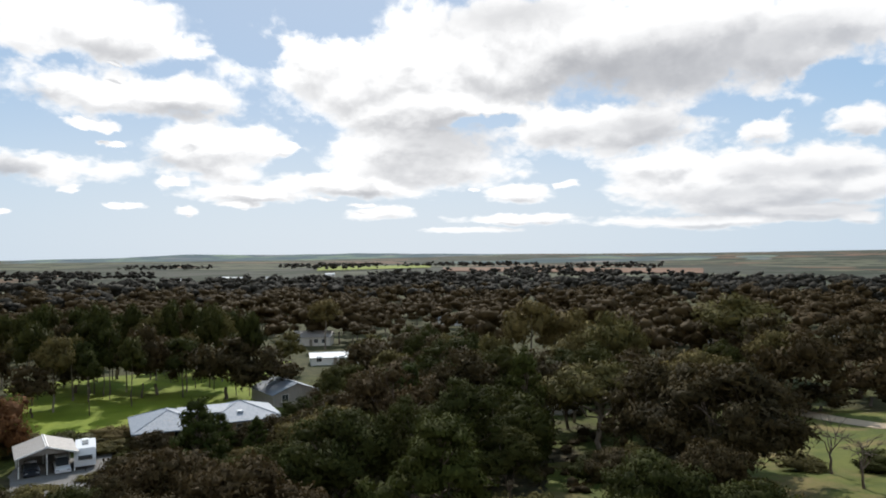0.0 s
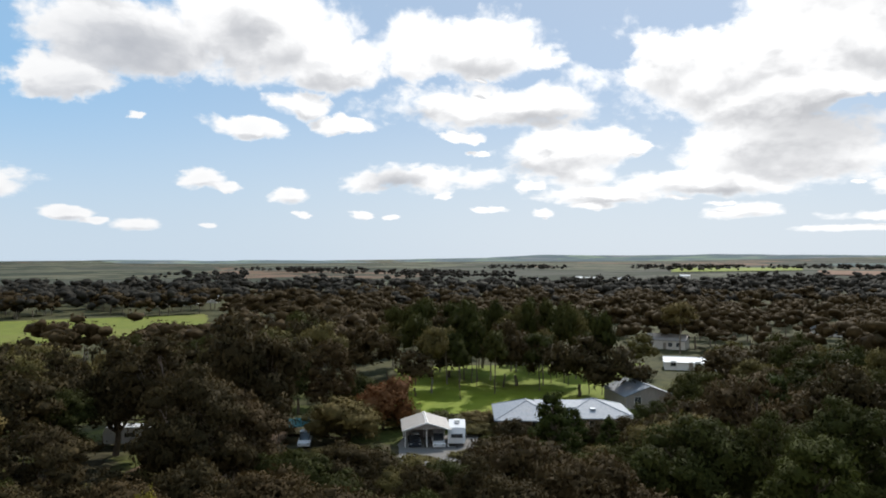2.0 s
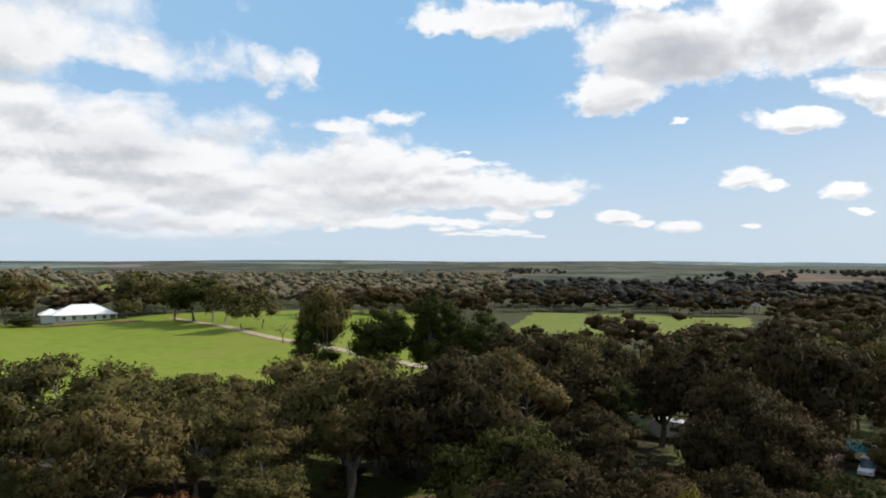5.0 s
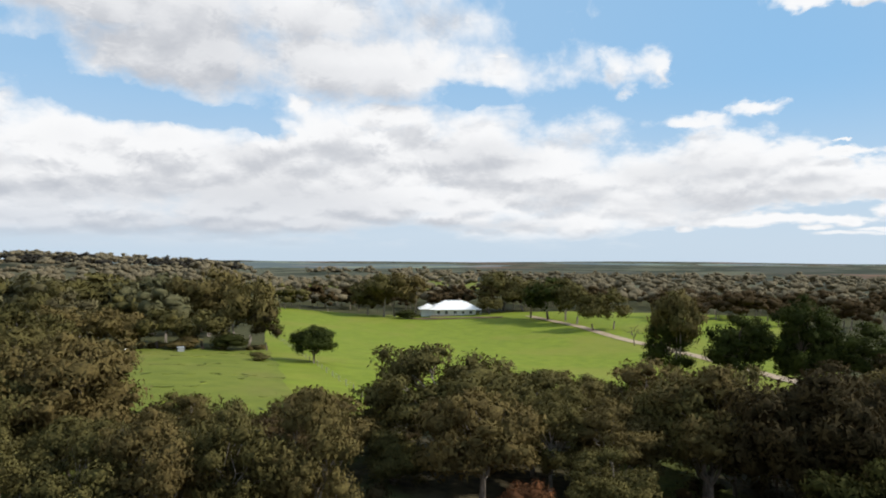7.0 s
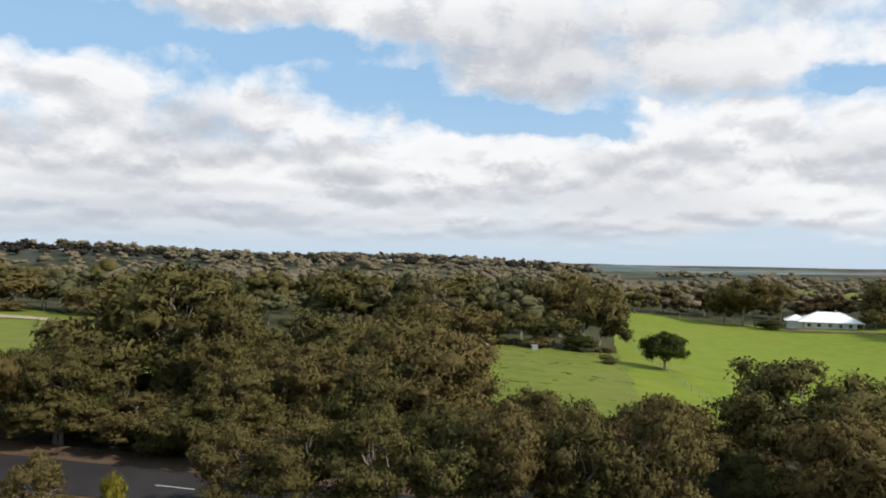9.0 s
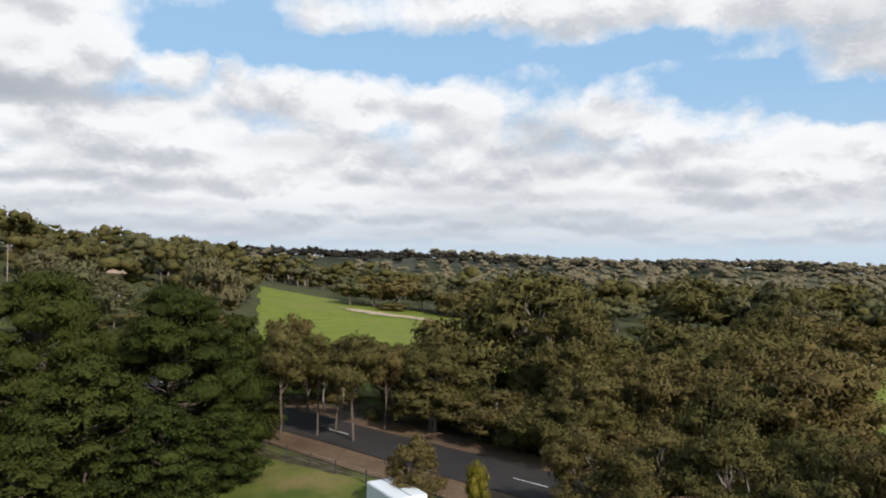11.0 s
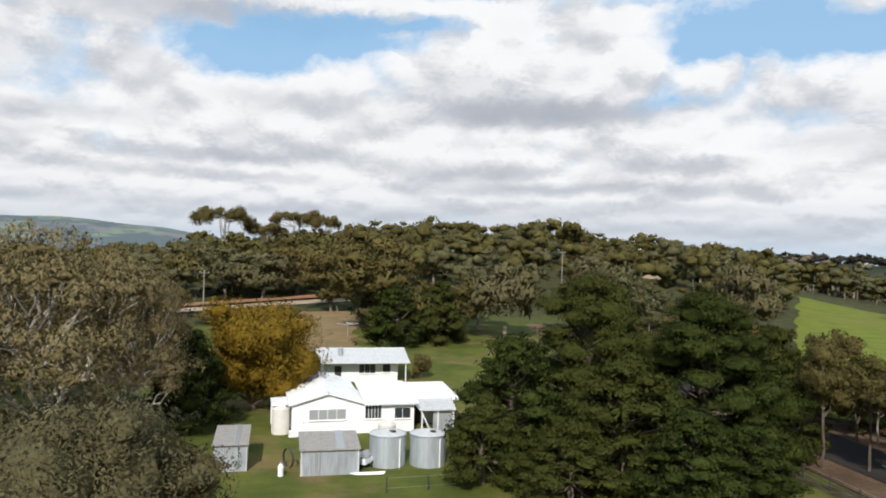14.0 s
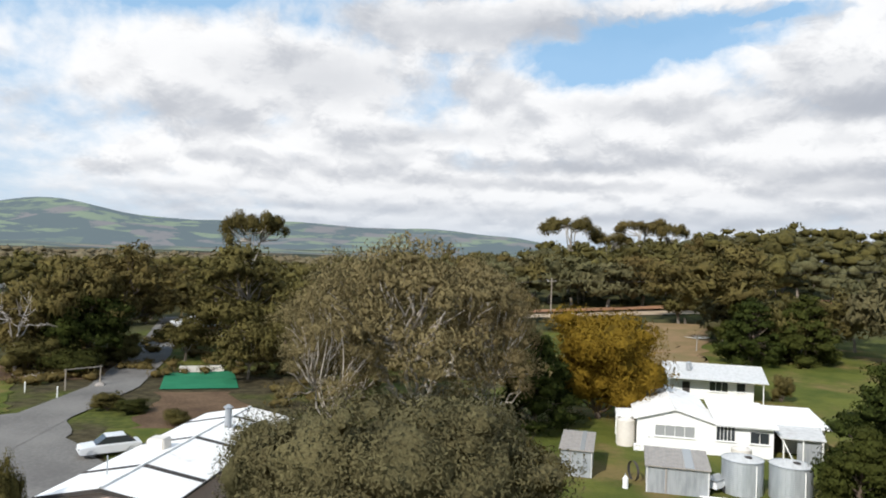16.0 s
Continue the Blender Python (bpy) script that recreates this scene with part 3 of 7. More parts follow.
drape("paddock", (67, 170), (110, 76), (111, 395), (70, 400), GRASS_BRIGHT, "wide bright green spring grass paddock", "paddock", 0.14, 60, 40)
drape("paddock", (108, 78), (125, 82), (123, 147), (110.3, 152), GRASS_DULL, "duller grazed green paddock beyond the fence", "paddock", 0.17, 60, 60, 3.4)
drape("paddock", (127, 88), (166, 84), (166, 240), (140, 192), GRASS_DULL, "green paddock behind the roadside gum trees", "paddock", 0.14, 40, 30)
drape("paddock", (13, 128), (33, 122), (31, 178), (12, 190), GRASS_BRIGHT, "sunlit green grass among tall thin trees", "paddock", 0.14, 30, 20)
drape("paddock", (45.5, 285), (64.5, 262), (62, 390), (46, 400), GRASS_DULL, "far green field beyond the woods", "paddock", 0.2, 24, 24)
drape("lawn", (184, 30), (216, 32), (212, 135), (184, 140), GRASS_LAWN, "worn green lawn round the white farmhouse", "lawn", 0.08, 40, 40)


# ---- the far hills, a backdrop that closes the land ----
def bell(a, mid, wide):
    return math.exp(-(((a - mid) / wide) ** 2))


def far_height(a):
    """How high the far hills stand over the eye's level, in degrees, by heading."""
    e = -0.42 + 0.50 * bell(a, 8, 20) + 0.9 * bell(a, -40, 9) + 0.12 * bell(a, 20, 2.5) + 0.15 * bell(a, 52, 5) + 0.3 * smooth(110, 150, a)
    e += 2.35 * smooth(200, 221, a) + 0.25 * bell(a, 233, 5) + 1.05 * bell(a, 248.5, 4.2) + 0.3 * smooth(252, 262, a)
    return e + 0.05 * noise.noise((a * 0.5, 0, 0)) + 0.10 * noise.noise((a * 0.13, 4, 0)) * (1 + 1.5 * smooth(200, 230, a))


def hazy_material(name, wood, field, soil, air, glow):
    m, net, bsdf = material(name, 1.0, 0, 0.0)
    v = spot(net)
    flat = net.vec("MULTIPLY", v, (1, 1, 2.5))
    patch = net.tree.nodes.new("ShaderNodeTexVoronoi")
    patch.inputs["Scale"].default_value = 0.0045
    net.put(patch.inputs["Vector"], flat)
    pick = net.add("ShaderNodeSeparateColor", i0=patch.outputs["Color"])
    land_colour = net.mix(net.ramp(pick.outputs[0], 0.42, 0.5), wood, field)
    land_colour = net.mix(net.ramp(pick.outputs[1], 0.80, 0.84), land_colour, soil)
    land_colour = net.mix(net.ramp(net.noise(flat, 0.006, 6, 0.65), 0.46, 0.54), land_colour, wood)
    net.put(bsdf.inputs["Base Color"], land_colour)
    # Distance haze is laid over the land colours as a bluish glow.
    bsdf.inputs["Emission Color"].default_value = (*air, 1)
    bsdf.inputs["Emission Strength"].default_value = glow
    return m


def far_range(name, d0, d1, drop, mat, label, shift=0.0):
    """Rolling far land between two distances that climbs to the skyline."""
    def at(u, v):
        a = -44 + 308 * u
        d = d0 + (d1 - d0) * v
        x, y = xy(a, d)
        low = ground_z(x, y)
        top = EYE + d * math.tan(radians((far_height(a + 7 * (1 - v) + shift) - drop) if drop == 0 else min(far_height(a + shift), 0.5) - drop - 0.12 * (1 + noise.noise((a * 0.35 + shift, 9, 0)))))
        z = low - 4 + max(0.0, top - low + 4) * smooth(0, 1, v) ** 0.8
        return x, y, z + 9 * (v - v * v) * noise.noise((x * 0.003, y * 0.003, 0)) * (1 + max(0.0, top) * 0.04)

    return tagged(new(name, grid(name, at, 420, 14, mat)), label, "hills", kind="structure")


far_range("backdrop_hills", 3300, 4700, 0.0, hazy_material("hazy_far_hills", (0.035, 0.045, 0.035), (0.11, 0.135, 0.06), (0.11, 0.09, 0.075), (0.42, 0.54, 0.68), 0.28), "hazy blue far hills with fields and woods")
drape("far_field", (1, 1450), (10, 1300), (10, 1700), (1, 1900), GRASS_BRIGHT, "pale green far field", "field", 1.6, 20, 10)
drape("vineyard", (-20, 1050), (0, 1180), (0, 1450), (-20, 1300), DIRT_FAR, "reddish brown far vineyard", "field", 1.6, 24, 10)
drape("far_field", (246, 700), (262, 620), (262, 1300), (246, 1500), DIRT_FAR, "reddish brown ploughed far field", "field", 1.5, 24, 10)
drape("far_field", (225, 900), (246, 800), (246, 1100), (225, 1300), GRASS_DULL, "green far pasture below the hills", "field", 1.5, 24, 10)
drape("far_field", (92, 600), (110, 560), (110, 760), (92, 800), GRASS_DULL, "dull green far pasture behind the homestead", "field", 1.5, 20, 10)
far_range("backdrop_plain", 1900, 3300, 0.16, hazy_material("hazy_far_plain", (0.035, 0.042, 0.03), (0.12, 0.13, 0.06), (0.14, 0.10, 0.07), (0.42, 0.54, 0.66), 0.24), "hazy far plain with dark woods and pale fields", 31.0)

# ---- trees ----


def tube(path, radii, sides=6):
    """Quads of a tapering limb along a path."""
    out = []
    rings = []
    for i, p in enumerate(path):
        p = np.array(p, float)
        q = np.array(path[min(i + 1, len(path) - 1)], float) - np.array(path[max(i - 1, 0)], float)
        q /= np.linalg.norm(q) + 1e-9
        side = np.cross(q, (0.3, 0.9, 0.1))
        side /= np.linalg.norm(side) + 1e-9
        up = np.cross(q, side)
        rings.append([p + radii[i] * (math.cos(k * math.tau / sides) * side + math.sin(k * math.tau / sides) * up) for k in range(sides)])
    for a, b in zip(rings, rings[1:]):
        for k in range(sides):
            out.append((a[k], a[(k + 1) % sides], b[(k + 1) % sides], b[k]))
    return out


def ball(level):
    bm = bmesh.new()
    bmesh.ops.create_icosphere(bm, subdivisions=level, radius=1)
    corners = np.array([v.co[:] for v in bm.verts], dtype=float)
    faces = np.array([[v.index for v in f.verts] for f in bm.faces], dtype=np.int32)
    bm.free()
    return corners, faces


BALLS = (ball(1), ball(2))


def unit(v):
    return v / (np.linalg.norm(v, axis=1)[:, None] + 1e-9)


def masses(clumps, rng, shrink=0.80, fine=True):
    """The dense leafy heart of each clump: a lumpy closed shell. Corners, faces and outward ways."""
    v, f = BALLS[1 if fine else 0]
    spots, faces, ways = [], [], []
    for n, c in enumerate(clumps):
        k = rng.random(3) * 9
        lump = 1 + 0.20 * np.sin(v[:, 0] * 4.1 + k[0]) * np.sin(v[:, 1] * 3.7 + k[1]) + 0.14 * np.sin(v[:, 2] * 6.3 + v[:, 0] * 5 + k[2])
        lump = lump * (1 + 0.10 * rng.normal(size=len(v)))
        spots.append(np.array(c[:3]) + v * (lump * shrink)[:, None] * np.array(c[3:6]))
        faces.append(f + n * len(v))
        ways.append(v / np.array(c[3:6]) * c[3] + rng.normal(size=v.shape) * 0.30)
    return np.concatenate(spots), np.concatenate(faces), unit(np.concatenate(ways))


def foliage(name, hearts, spray, mat=None):
    """One mesh of leafy hearts and the loose leaves round them, shaded softly as whole clumps."""
    spray, ways = (np.asarray(k, dtype=np.float32).reshape(-1, 3) for k in spray)
    faces = np.arange(len(spray), dtype=np.int32).reshape(-1, 3)
    spots = spray
    if hearts is not None:
        spots = np.concatenate([hearts[0].astype(np.float32), spray])
        ways = np.concatenate([hearts[2].astype(np.float32), ways])
        faces = np.concatenate([hearts[1], faces + len(hearts[0])])
    me = bpy.data.meshes.new(name)
    me.vertices.add(len(spots))
    me.vertices.foreach_set("co", spots.astype(np.float32).ravel())
    me.loops.add(faces.size)
    me.loops.foreach_set("vertex_index", faces.astype(np.int32).ravel())
    me.polygons.add(len(faces))
    me.polygons.foreach_set("loop_start", np.arange(0, faces.size, 3, dtype=np.int32))
    me.update(calc_edges=True)
    me.shade_smooth()
    me.normals_split_custom_set_from_vertices(ways)
    if mat:
        me.materials.append(mat)
    return me


def leaves(clumps, count, size, rng, droop=0.35, slim=0.34):
    """Slim leaf sprays on the outer part of each clump; a clump is a centre and three radii."""
    clumps = np.array(clumps, float)
    weight = (clumps[:, 3] * (clumps[:, 4] + clumps[:, 5])) ** 1.0
    pick = rng.choice(len(clumps), count, p=weight / weight.sum())
    c = clumps[pick]
    out = rng.normal(size=(count, 3))
    out /= np.linalg.norm(out, axis=1)[:, None]
    out[:, 2] = np.where(rng.random(count) < 0.45, np.abs(out[:, 2]), out[:, 2])
    r = 0.66 + 0.44 * rng.random(count) + 0.10 * rng.random(count) ** 4
    lump = 1 + 0.20 * np.sin(out[:, 0] * 5 + pick) * np.sin(out[:, 1] * 4 + pick * 2)
    p = c[:, :3] + out * c[:, 3:6] * (r * lump)[:, None]
    n = out + rng.normal(size=(count, 3)) * 0.45
    n /= np.linalg.norm(n, axis=1)[:, None]
    a = np.cross(n, rng.normal(size=(count, 3)))
    a /= np.linalg.norm(a, axis=1)[:, None]
    a[:, 2] -= droop
    b = np.cross(n, a)
    s = size * (0.6 + 0.8 * rng.random(count))[:, None]
    middle = clumps[:, :3].mean(axis=0) - (0, 0, 1.0)
    way = unit(out / c[:, 3:6] * c[:, 3:4] + 0.55 * unit(p - middle) + 0.55 * n)
    spots = np.stack([p - a * s * 0.5 + b * s * slim * 0.5, p - a * s * 0.5 - b * s * slim * 0.5, p + a * s * 0.6], axis=1).reshape(-1, 3)
    return spots, np.repeat(way, 3, axis=0)


SIDES = [6]


def limb(start, end, r0, r1, rng, sag=0.0, steps=4, wander=0.05):
    start, end = np.array(start, float), np.array(end, float)
    length = np.linalg.norm(end - start)
    path = []
    for i in range(steps + 1):
        k = i / steps
        p = start + (end - start) * k
        p[2] += sag * length * math.sin(k * math.pi)
        if 0 < i < steps:
            p += rng.normal(size=3) * wander * length
        path.append(p)
    return tube(path, [r0 + (r1 - r0) * i / steps for i in range(steps + 1)], SIDES[0])


def make_tree(form, count, size, seed, limbs=True, hearts=True, sides=6, raw=False, H=12.0):
    """Trunk and crown meshes of one tree H high and 9 m wide, with its foot at the origin."""
    rng = np.random.default_rng(seed)
    SIDES[0] = sides
    R = 4.5
    wood, clumps = [], []
    if form == "gum":
        low, n, fork = 0.20, 26, 0.20
    elif form == "tall":
        low, n, fork = 0.52, 13, 0.42
    elif form == "thin":
        low, n, fork = 0.46, 12, 0.4
    elif form == "pine":
        low, n, fork = 0.08, 40, 0.3
    elif form == "airy":
        low, n, fork = 0.16, 40, 0.10
    elif form == "tufts":
        low, n, fork = 0.40, 18, 0.40
    elif form == "grove":
        low, n, fork = 0.22, 9, 0.3
    elif form == "clump":
        low, n, fork = 0.15, 5, 0.2
    elif form == "bare":
        low, n, fork = 0.35, 14, 0.3
    else:
        low, n, fork = 0.02, 14, 0.05
    for i in range(n):
        a = i * 2.399 + rng.random() * 0.8
        k = (i + 0.6) / n
        if form == "pine":
            z = H * (low + (0.93 - low) * k) + rng.normal() * 0.35
            reach = R * (1.0 - 0.80 * max(0.0, k - 0.25) ** 1.3 / 0.69) * (0.55 + 0.35 * rng.random())
            rad = R * (0.22 + 0.18 * rng.random()) * (1.05 - 0.4 * k)
            clumps.append((reach * math.cos(a), reach * math.sin(a), z, rad, rad, rad * (0.65 + 0.3 * rng.random())))
        elif form == "bush":
            z = H * (0.25 + 0.5 * rng.random())
            reach = R * 0.62 * math.sqrt(rng.random())
            rad = R * (0.38 + 0.2 * rng.random())
            clumps.append((reach * math.cos(a), reach * math.sin(a), z, rad, rad, H * 0.23))
        else:
            reach = R * (0.22 + 0.56 * math.sqrt(k)) * (0.8 + 0.35 * rng.random())
            if form == "thin":
                reach *= 0.75
            if form == "tufts":
                reach *= 1.25
            top = 1 - 0.32 * (reach / R) ** 2
            z = H * (low + (top - low) * ((0.62 + 0.38 * k) if form == "tufts" else 0.35 + 0.6 * rng.random())) - 0.5
            rad = R * (0.22 + 0.20 * rng.random()) * {"airy": 0.80, "tufts": 0.58, "grove": 1.35, "clump": 1.75, "gum": 0.98}.get(form, 1.05)
            clumps.append((reach * math.cos(a), reach * math.sin(a), z, rad, rad, rad * (0.6 + 0.35 * rng.random())))
    if form in ("gum", "tall", "airy", "thin"):
        clumps.append((rng.normal() * 0.4, rng.normal() * 0.4, H * 0.90, R * 0.34, R * 0.34, H * 0.10))
    if form == "pine":
        clumps.append((0, 0, H * 0.93, R * 0.28, R * 0.28, H * 0.07))
    sprigs = []
    if sides > 3 and form not in ("bare", "tufts"):
        for c in clumps:
            for _ in range(3 if sides > 4 else 2):
                out = rng.normal(size=3)
                out[2] = abs(out[2]) * 0.8 if rng.random() < 0.75 else out[2]
                out /= np.linalg.norm(out)
                k = 0.34 + 0.24 * rng.random()
                p = np.array(c[:3]) + out * np.array(c[3:6]) * (0.75 + 0.35 * rng.random())
                sprigs.append((*p, c[3] * k, c[4] * k, max(c[5], c[3] * 0.6) * k))
    girth = 0.26 if form != "thin" else 0.17
    lean = rng.normal(size=2) * 0.25
    crotch = np.array((lean[0], lean[1], H * fork))
    wood += limb((0, 0, -0.6), crotch, girth, girth * 0.75, rng, 0, 4, 0.015)
    if form in ("pine", "tall", "thin"):
        wood += limb(crotch, (lean[0], lean[1], H * 0.86), girth * 0.72, 0.05, rng, 0, 5, 0.02)
    forks = []
    if form in ("airy", "tufts", "gum", "bare") and limbs:
        count_up = 7 if form == "airy" else 5
        for i in range(count_up):
            a = i * math.tau / count_up + rng.random() * 0.7
            out = R * (0.14 + 0.16 * rng.random())
            forks.append(np.array((out * math.cos(a), out * math.sin(a), H * (fork + 0.16 + 0.16 * rng.random()))))
            wood += limb(crotch, forks[-1], girth * (0.44 if form == "airy" else 0.5), girth * 0.26, rng, -0.05, 3, 0.05)
    if limbs:
        for c in clumps:
            c = np.array(c)
            if form in ("pine", "tall", "thin"):
                foot = np.array((lean[0], lean[1], max(H * fork, c[2] - 1.6 - 0.3 * math.hypot(c[0], c[1]))))
            else:
                foot = min(forks, key=lambda f: np.linalg.norm(f - c[:3])) if forks else crotch
            wood += limb(foot, c[:3], girth * (0.30 if forks else 0.46), 0.035, rng, -0.06, 3, 0.05)
            if form in ("gum", "airy", "bare"):
                for _ in range(5 if form == "bare" else 2):
                    tip = c[:3] + np.clip(rng.normal(size=3), -1.2, 1.2) * c[3:6] * (0.5 if form == "bare" else 0.36)
                    wood += limb(foot + (c[:3] - foot) * 0.6, tip, girth * 0.13, 0.018, rng, 0, 2, 0.06)
    droop = {"gum": 0.35, "tall": 0.35, "pine": -0.5, "airy": 0.5}.get(form, 0.25)
    slim = 0.6 if size > 0.7 else 0.46
    stem = quads("trunk", wood)
    if form == "bare":
        return stem, None
    spray = leaves(clumps + sprigs, count, size, rng, droop, slim)
    core = masses(clumps, rng, {"airy": 0.22, "tufts": 0.5, "clump": 0.92, "grove": 0.80, "gum": 0.50, "tall": 0.55}.get(form, 0.66), sides > 5) if hearts else None
    if core is not None and sprigs and form not in ("airy", "tufts"):
        more = masses(sprigs, rng, 0.5, False)
        core = np.concatenate([core[0], more[0]]), np.concatenate([core[1], more[1] + len(core[0])]), np.concatenate([core[2], more[2]])
    if raw:
        return np.array(wood, dtype=np.float32).reshape(-1, 3), core, spray
    return stem, foliage("crown", core, spray)


PROTO = {}


def proto(form, tier, i, H):
    """A shared pair of meshes for trees of one form: tier close, near, half or mid."""
    key = (form, tier, i, H)
    if key not in PROTO:
        count, size = {"front": (62000, 0.125), "close": (27000, 0.20), "near": (13000, 0.27), "half": (5200, 0.39), "mid": (1700, 0.60)}[tier]
        if form == "pine":
            count, size = int(count * 1.25), size * 0.95
        if form in ("airy", "tufts"):
            count, size = int(count * 0.55), size * 0.9
        if form == "thin":
            count = int(count * 0.7)
        trunk, crown = make_tree(form, count, size, hash_of(form, tier, i), tier != "mid" or form in ("airy", "tufts", "bare"), True, {"front": 7, "close": 7, "near": 5, "half": 4}.get(tier, 3), False, H)
        for me in (trunk, crown):
            if me:
                me.materials.append(None)
        PROTO[key] = (trunk, crown)
    return PROTO[key]


def hash_of(form, tier, i):
    return sum(ord(c) * (k + 3) for k, c in enumerate(form + tier)) + 97 * i


STAND = [0]
TREES = []


def plant(name, form, yaw, d, high, wide, leaf, bark, label, tier=None, category="tree", group="", at=None):
    """One tree with its foot on the land."""
    STAND[0] += 1
    n = STAND[0]
    x, y = at or xy(yaw, d)
    tier = tier or ("close" if d < 56 and wide > 11 and form != "bush" else "near" if d < 72 else "half" if d < 120 else "mid")
    tall = 12.0 if high / wide > 1.0 or form in ("pine", "thin", "tall") else 7.6
    trunk, crown = proto(form, tier, n % {"front": 2, "close": 3}.get(tier, 4), tall)
    root = new(name)
    root.empty_display_size = 0.5
    root.matrix_world = Matrix.LocRotScale((x, y, ground_z(x, y)), Euler((0, 0, n * 2.4)), (wide / 9.0, wide / 9.0, high / tall))
    for part_name, me, mat in (("trunk", trunk, bark), ("crown", crown, leaf)):
        if not me:
            continue
        o = new(part_name, me)
        o.parent = root
        o.material_slots[0].link = "OBJECT"
        o.material_slots[0].material = mat
    TREES.append((x, y, wide * 0.5))
    return tagged(root, label, category, group)


def gum(yaw, d, high, wide):
    plant("gum_tree", "gum", yaw, d, high, wide, LEAF_OLIVE, BARK_PALE, "olive green gum tree with pale forking limbs")


def close_gum(yaw, d, high, wide):
    plant("gum_tree", "bush", yaw, d, high, wide, LEAF_GREY, BARK_PALE, "dense grey-green gum tree with drooping leaf clusters", "front")


def grey_gum(yaw, d, high, wide):
    plant("gum_tree", "gum", yaw, d, high, wide, LEAF_GREY, BARK_PALE, "greyish green gum tree on the wooded rise")


def pale_gum(yaw, d, high, wide):
    plant("gum_tree", "airy", yaw, d, high, wide, LEAF_PALE, BARK_WHITE, "thin-leaved gum tree with bare whitish forking limbs", "front")


def tall_gum(yaw, d, high, wide):
    plant("tall_gum_tree", "tall", yaw, d, high, wide, LEAF_OLIVE, BARK_PALE, "tall gum tree with a bare lower trunk")


def bare_top_gum(yaw, d, high, wide):
    plant("gum_tree", "tufts", yaw, d, high, wide, LEAF_OLIVE, BARK_WHITE, "tall sparse gum tree with leaf tufts on bare pale limbs", "near")


def dark_gum(yaw, d, high, wide):
    # Leaf colour is darkened for sunward headings, where crowns stand backlit.
    plant("dark_gum_tree", "gum", yaw, d, high, wide, LEAF_RUSSET_BACKLIT if yaw < 112 else LEAF_OLIVE, BARK_DARK, "brownish green gum tree with dark bark, toned darker on backlit headings")


def lone_tree(yaw, d, high, wide):
    plant("tree", "gum", yaw, d, high, wide, LEAF_PINE, BARK_DARK, "lone dark green tree standing in the open paddock", "near")


def dark_tree(yaw, d, high, wide):
    # Sunward headings take the duller green, toned for backlight.
    plant("dark_tree", "gum", yaw, d, high, wide, LEAF_GREEN if yaw < 66 else LEAF_PINE, BARK_DARK, "rounded dark green tree at the paddock edge", "near" if d < 160 else None)


def thin_tree(yaw, d, high, wide):
    plant("slender_tree", "thin", yaw, d, high * 1.15, wide, LEAF_GREEN, BARK_DARK, "slender green tree with a thin dark trunk on grass", group="thin trees on the grass")


def verge_tree(yaw, d, high, wide):
    plant("slender_tree", "thin", yaw, d, high, wide, LEAF_OLIVE, BARK_DARK, "slender olive tree with a thin dark trunk beside the road", group="slender trees beside the road")


def pine(yaw, d, high, wide):
    plant("pine_tree", "pine", yaw, d, high, wide, LEAF_PINE, BARK_DARK, "dense dark green pine tree with layered boughs", "front" if wide > 11 else None)


def golden_tree(yaw, d, high, wide):
    plant("autumn_tree", "bush", yaw, d, high, wide, LEAF_GOLD, BARK_DARK, "broad golden brown autumn tree beside the white farmhouse", "close")


def autumn_tree(yaw, d, high, wide):
    plant("autumn_tree", "bush", yaw, d, high, wide, LEAF_RED, BARK_DARK, "russet red autumn tree beside the carport")


def shrub(yaw, d, high, wide):
    plant("shrub", "bush", yaw, d, high, wide, LEAF_GREEN if STAND[0] % 3 == 0 else LEAF_OLIVE, BARK_DARK, "rounded olive green shrub beneath the trees", None, "shrub")


def golden_shrub(yaw, d, high, wide):
    plant("shrub", "bush", yaw, d, high, wide, LEAF_YELLOW, BARK_DARK, "yellow green shrub beside the road", None, "shrub")


def red_shrub(yaw, d, high, wide):
    plant("shrub", "bush", yaw, d, high, wide, LEAF_RED, BARK_DARK, "dark red leaved shrub at the roadside", None, "shrub")


def bare_tree(yaw, d, high, wide):
    plant("bare_tree", "bare", yaw, d, high, wide, LEAF_OLIVE, BARK_DARK, "leafless tree with dark spreading twigs on grass", "near")


def dead_tree(yaw, d, high, wide):
    plant("dead_tree", "bare", yaw, d, high, wide, LEAF_OLIVE, BARK_DEAD, "grey dead tree with broken bare limbs", "near")


# ---- trees that stand near and in the middle distance ----
dark_gum(20.6, 55, 8.4, 9.4)
dark_gum(24.8, 52, 7.7, 4.9)
dark_tree(8.3, 64, 9.4, 12.0)
pine(19.0, 80, 10.3, 6.9)
pine(14.6, 90, 6.4, 4.1)
pine(2.9, 85, 12.6, 8.7)
pine(11.8, 62, 7.0, 6.2)
dark_tree(-4.3, 74, 9.7, 11.1)
dark_gum(-8.3, 95, 12.7, 11.1)
tall_gum(-12.2, 85, 11.6, 12.5)
dark_gum(-21.7, 70, 11.2, 15.4)
dark_gum(-26.6, 125, 12.6, 14.1)
tall_gum(-7.0, 140, 18.1, 12.1)
tall_gum(-10.1, 145, 16.2, 12.4)
tall_gum(-22.6, 170, 18.0, 18.6)
tall_gum(9.4, 215, 14.9, 10.4)
dark_gum(42.8, 84, 18.8, 12.3)
dark_gum(49.1, 95, 16.3, 13.2)
dark_gum(47.3, 62, 13.7, 9.6)
autumn_tree(32.5, 112, 9.5, 10.4)
dark_gum(22.2, 97, 4.6, 5.4)
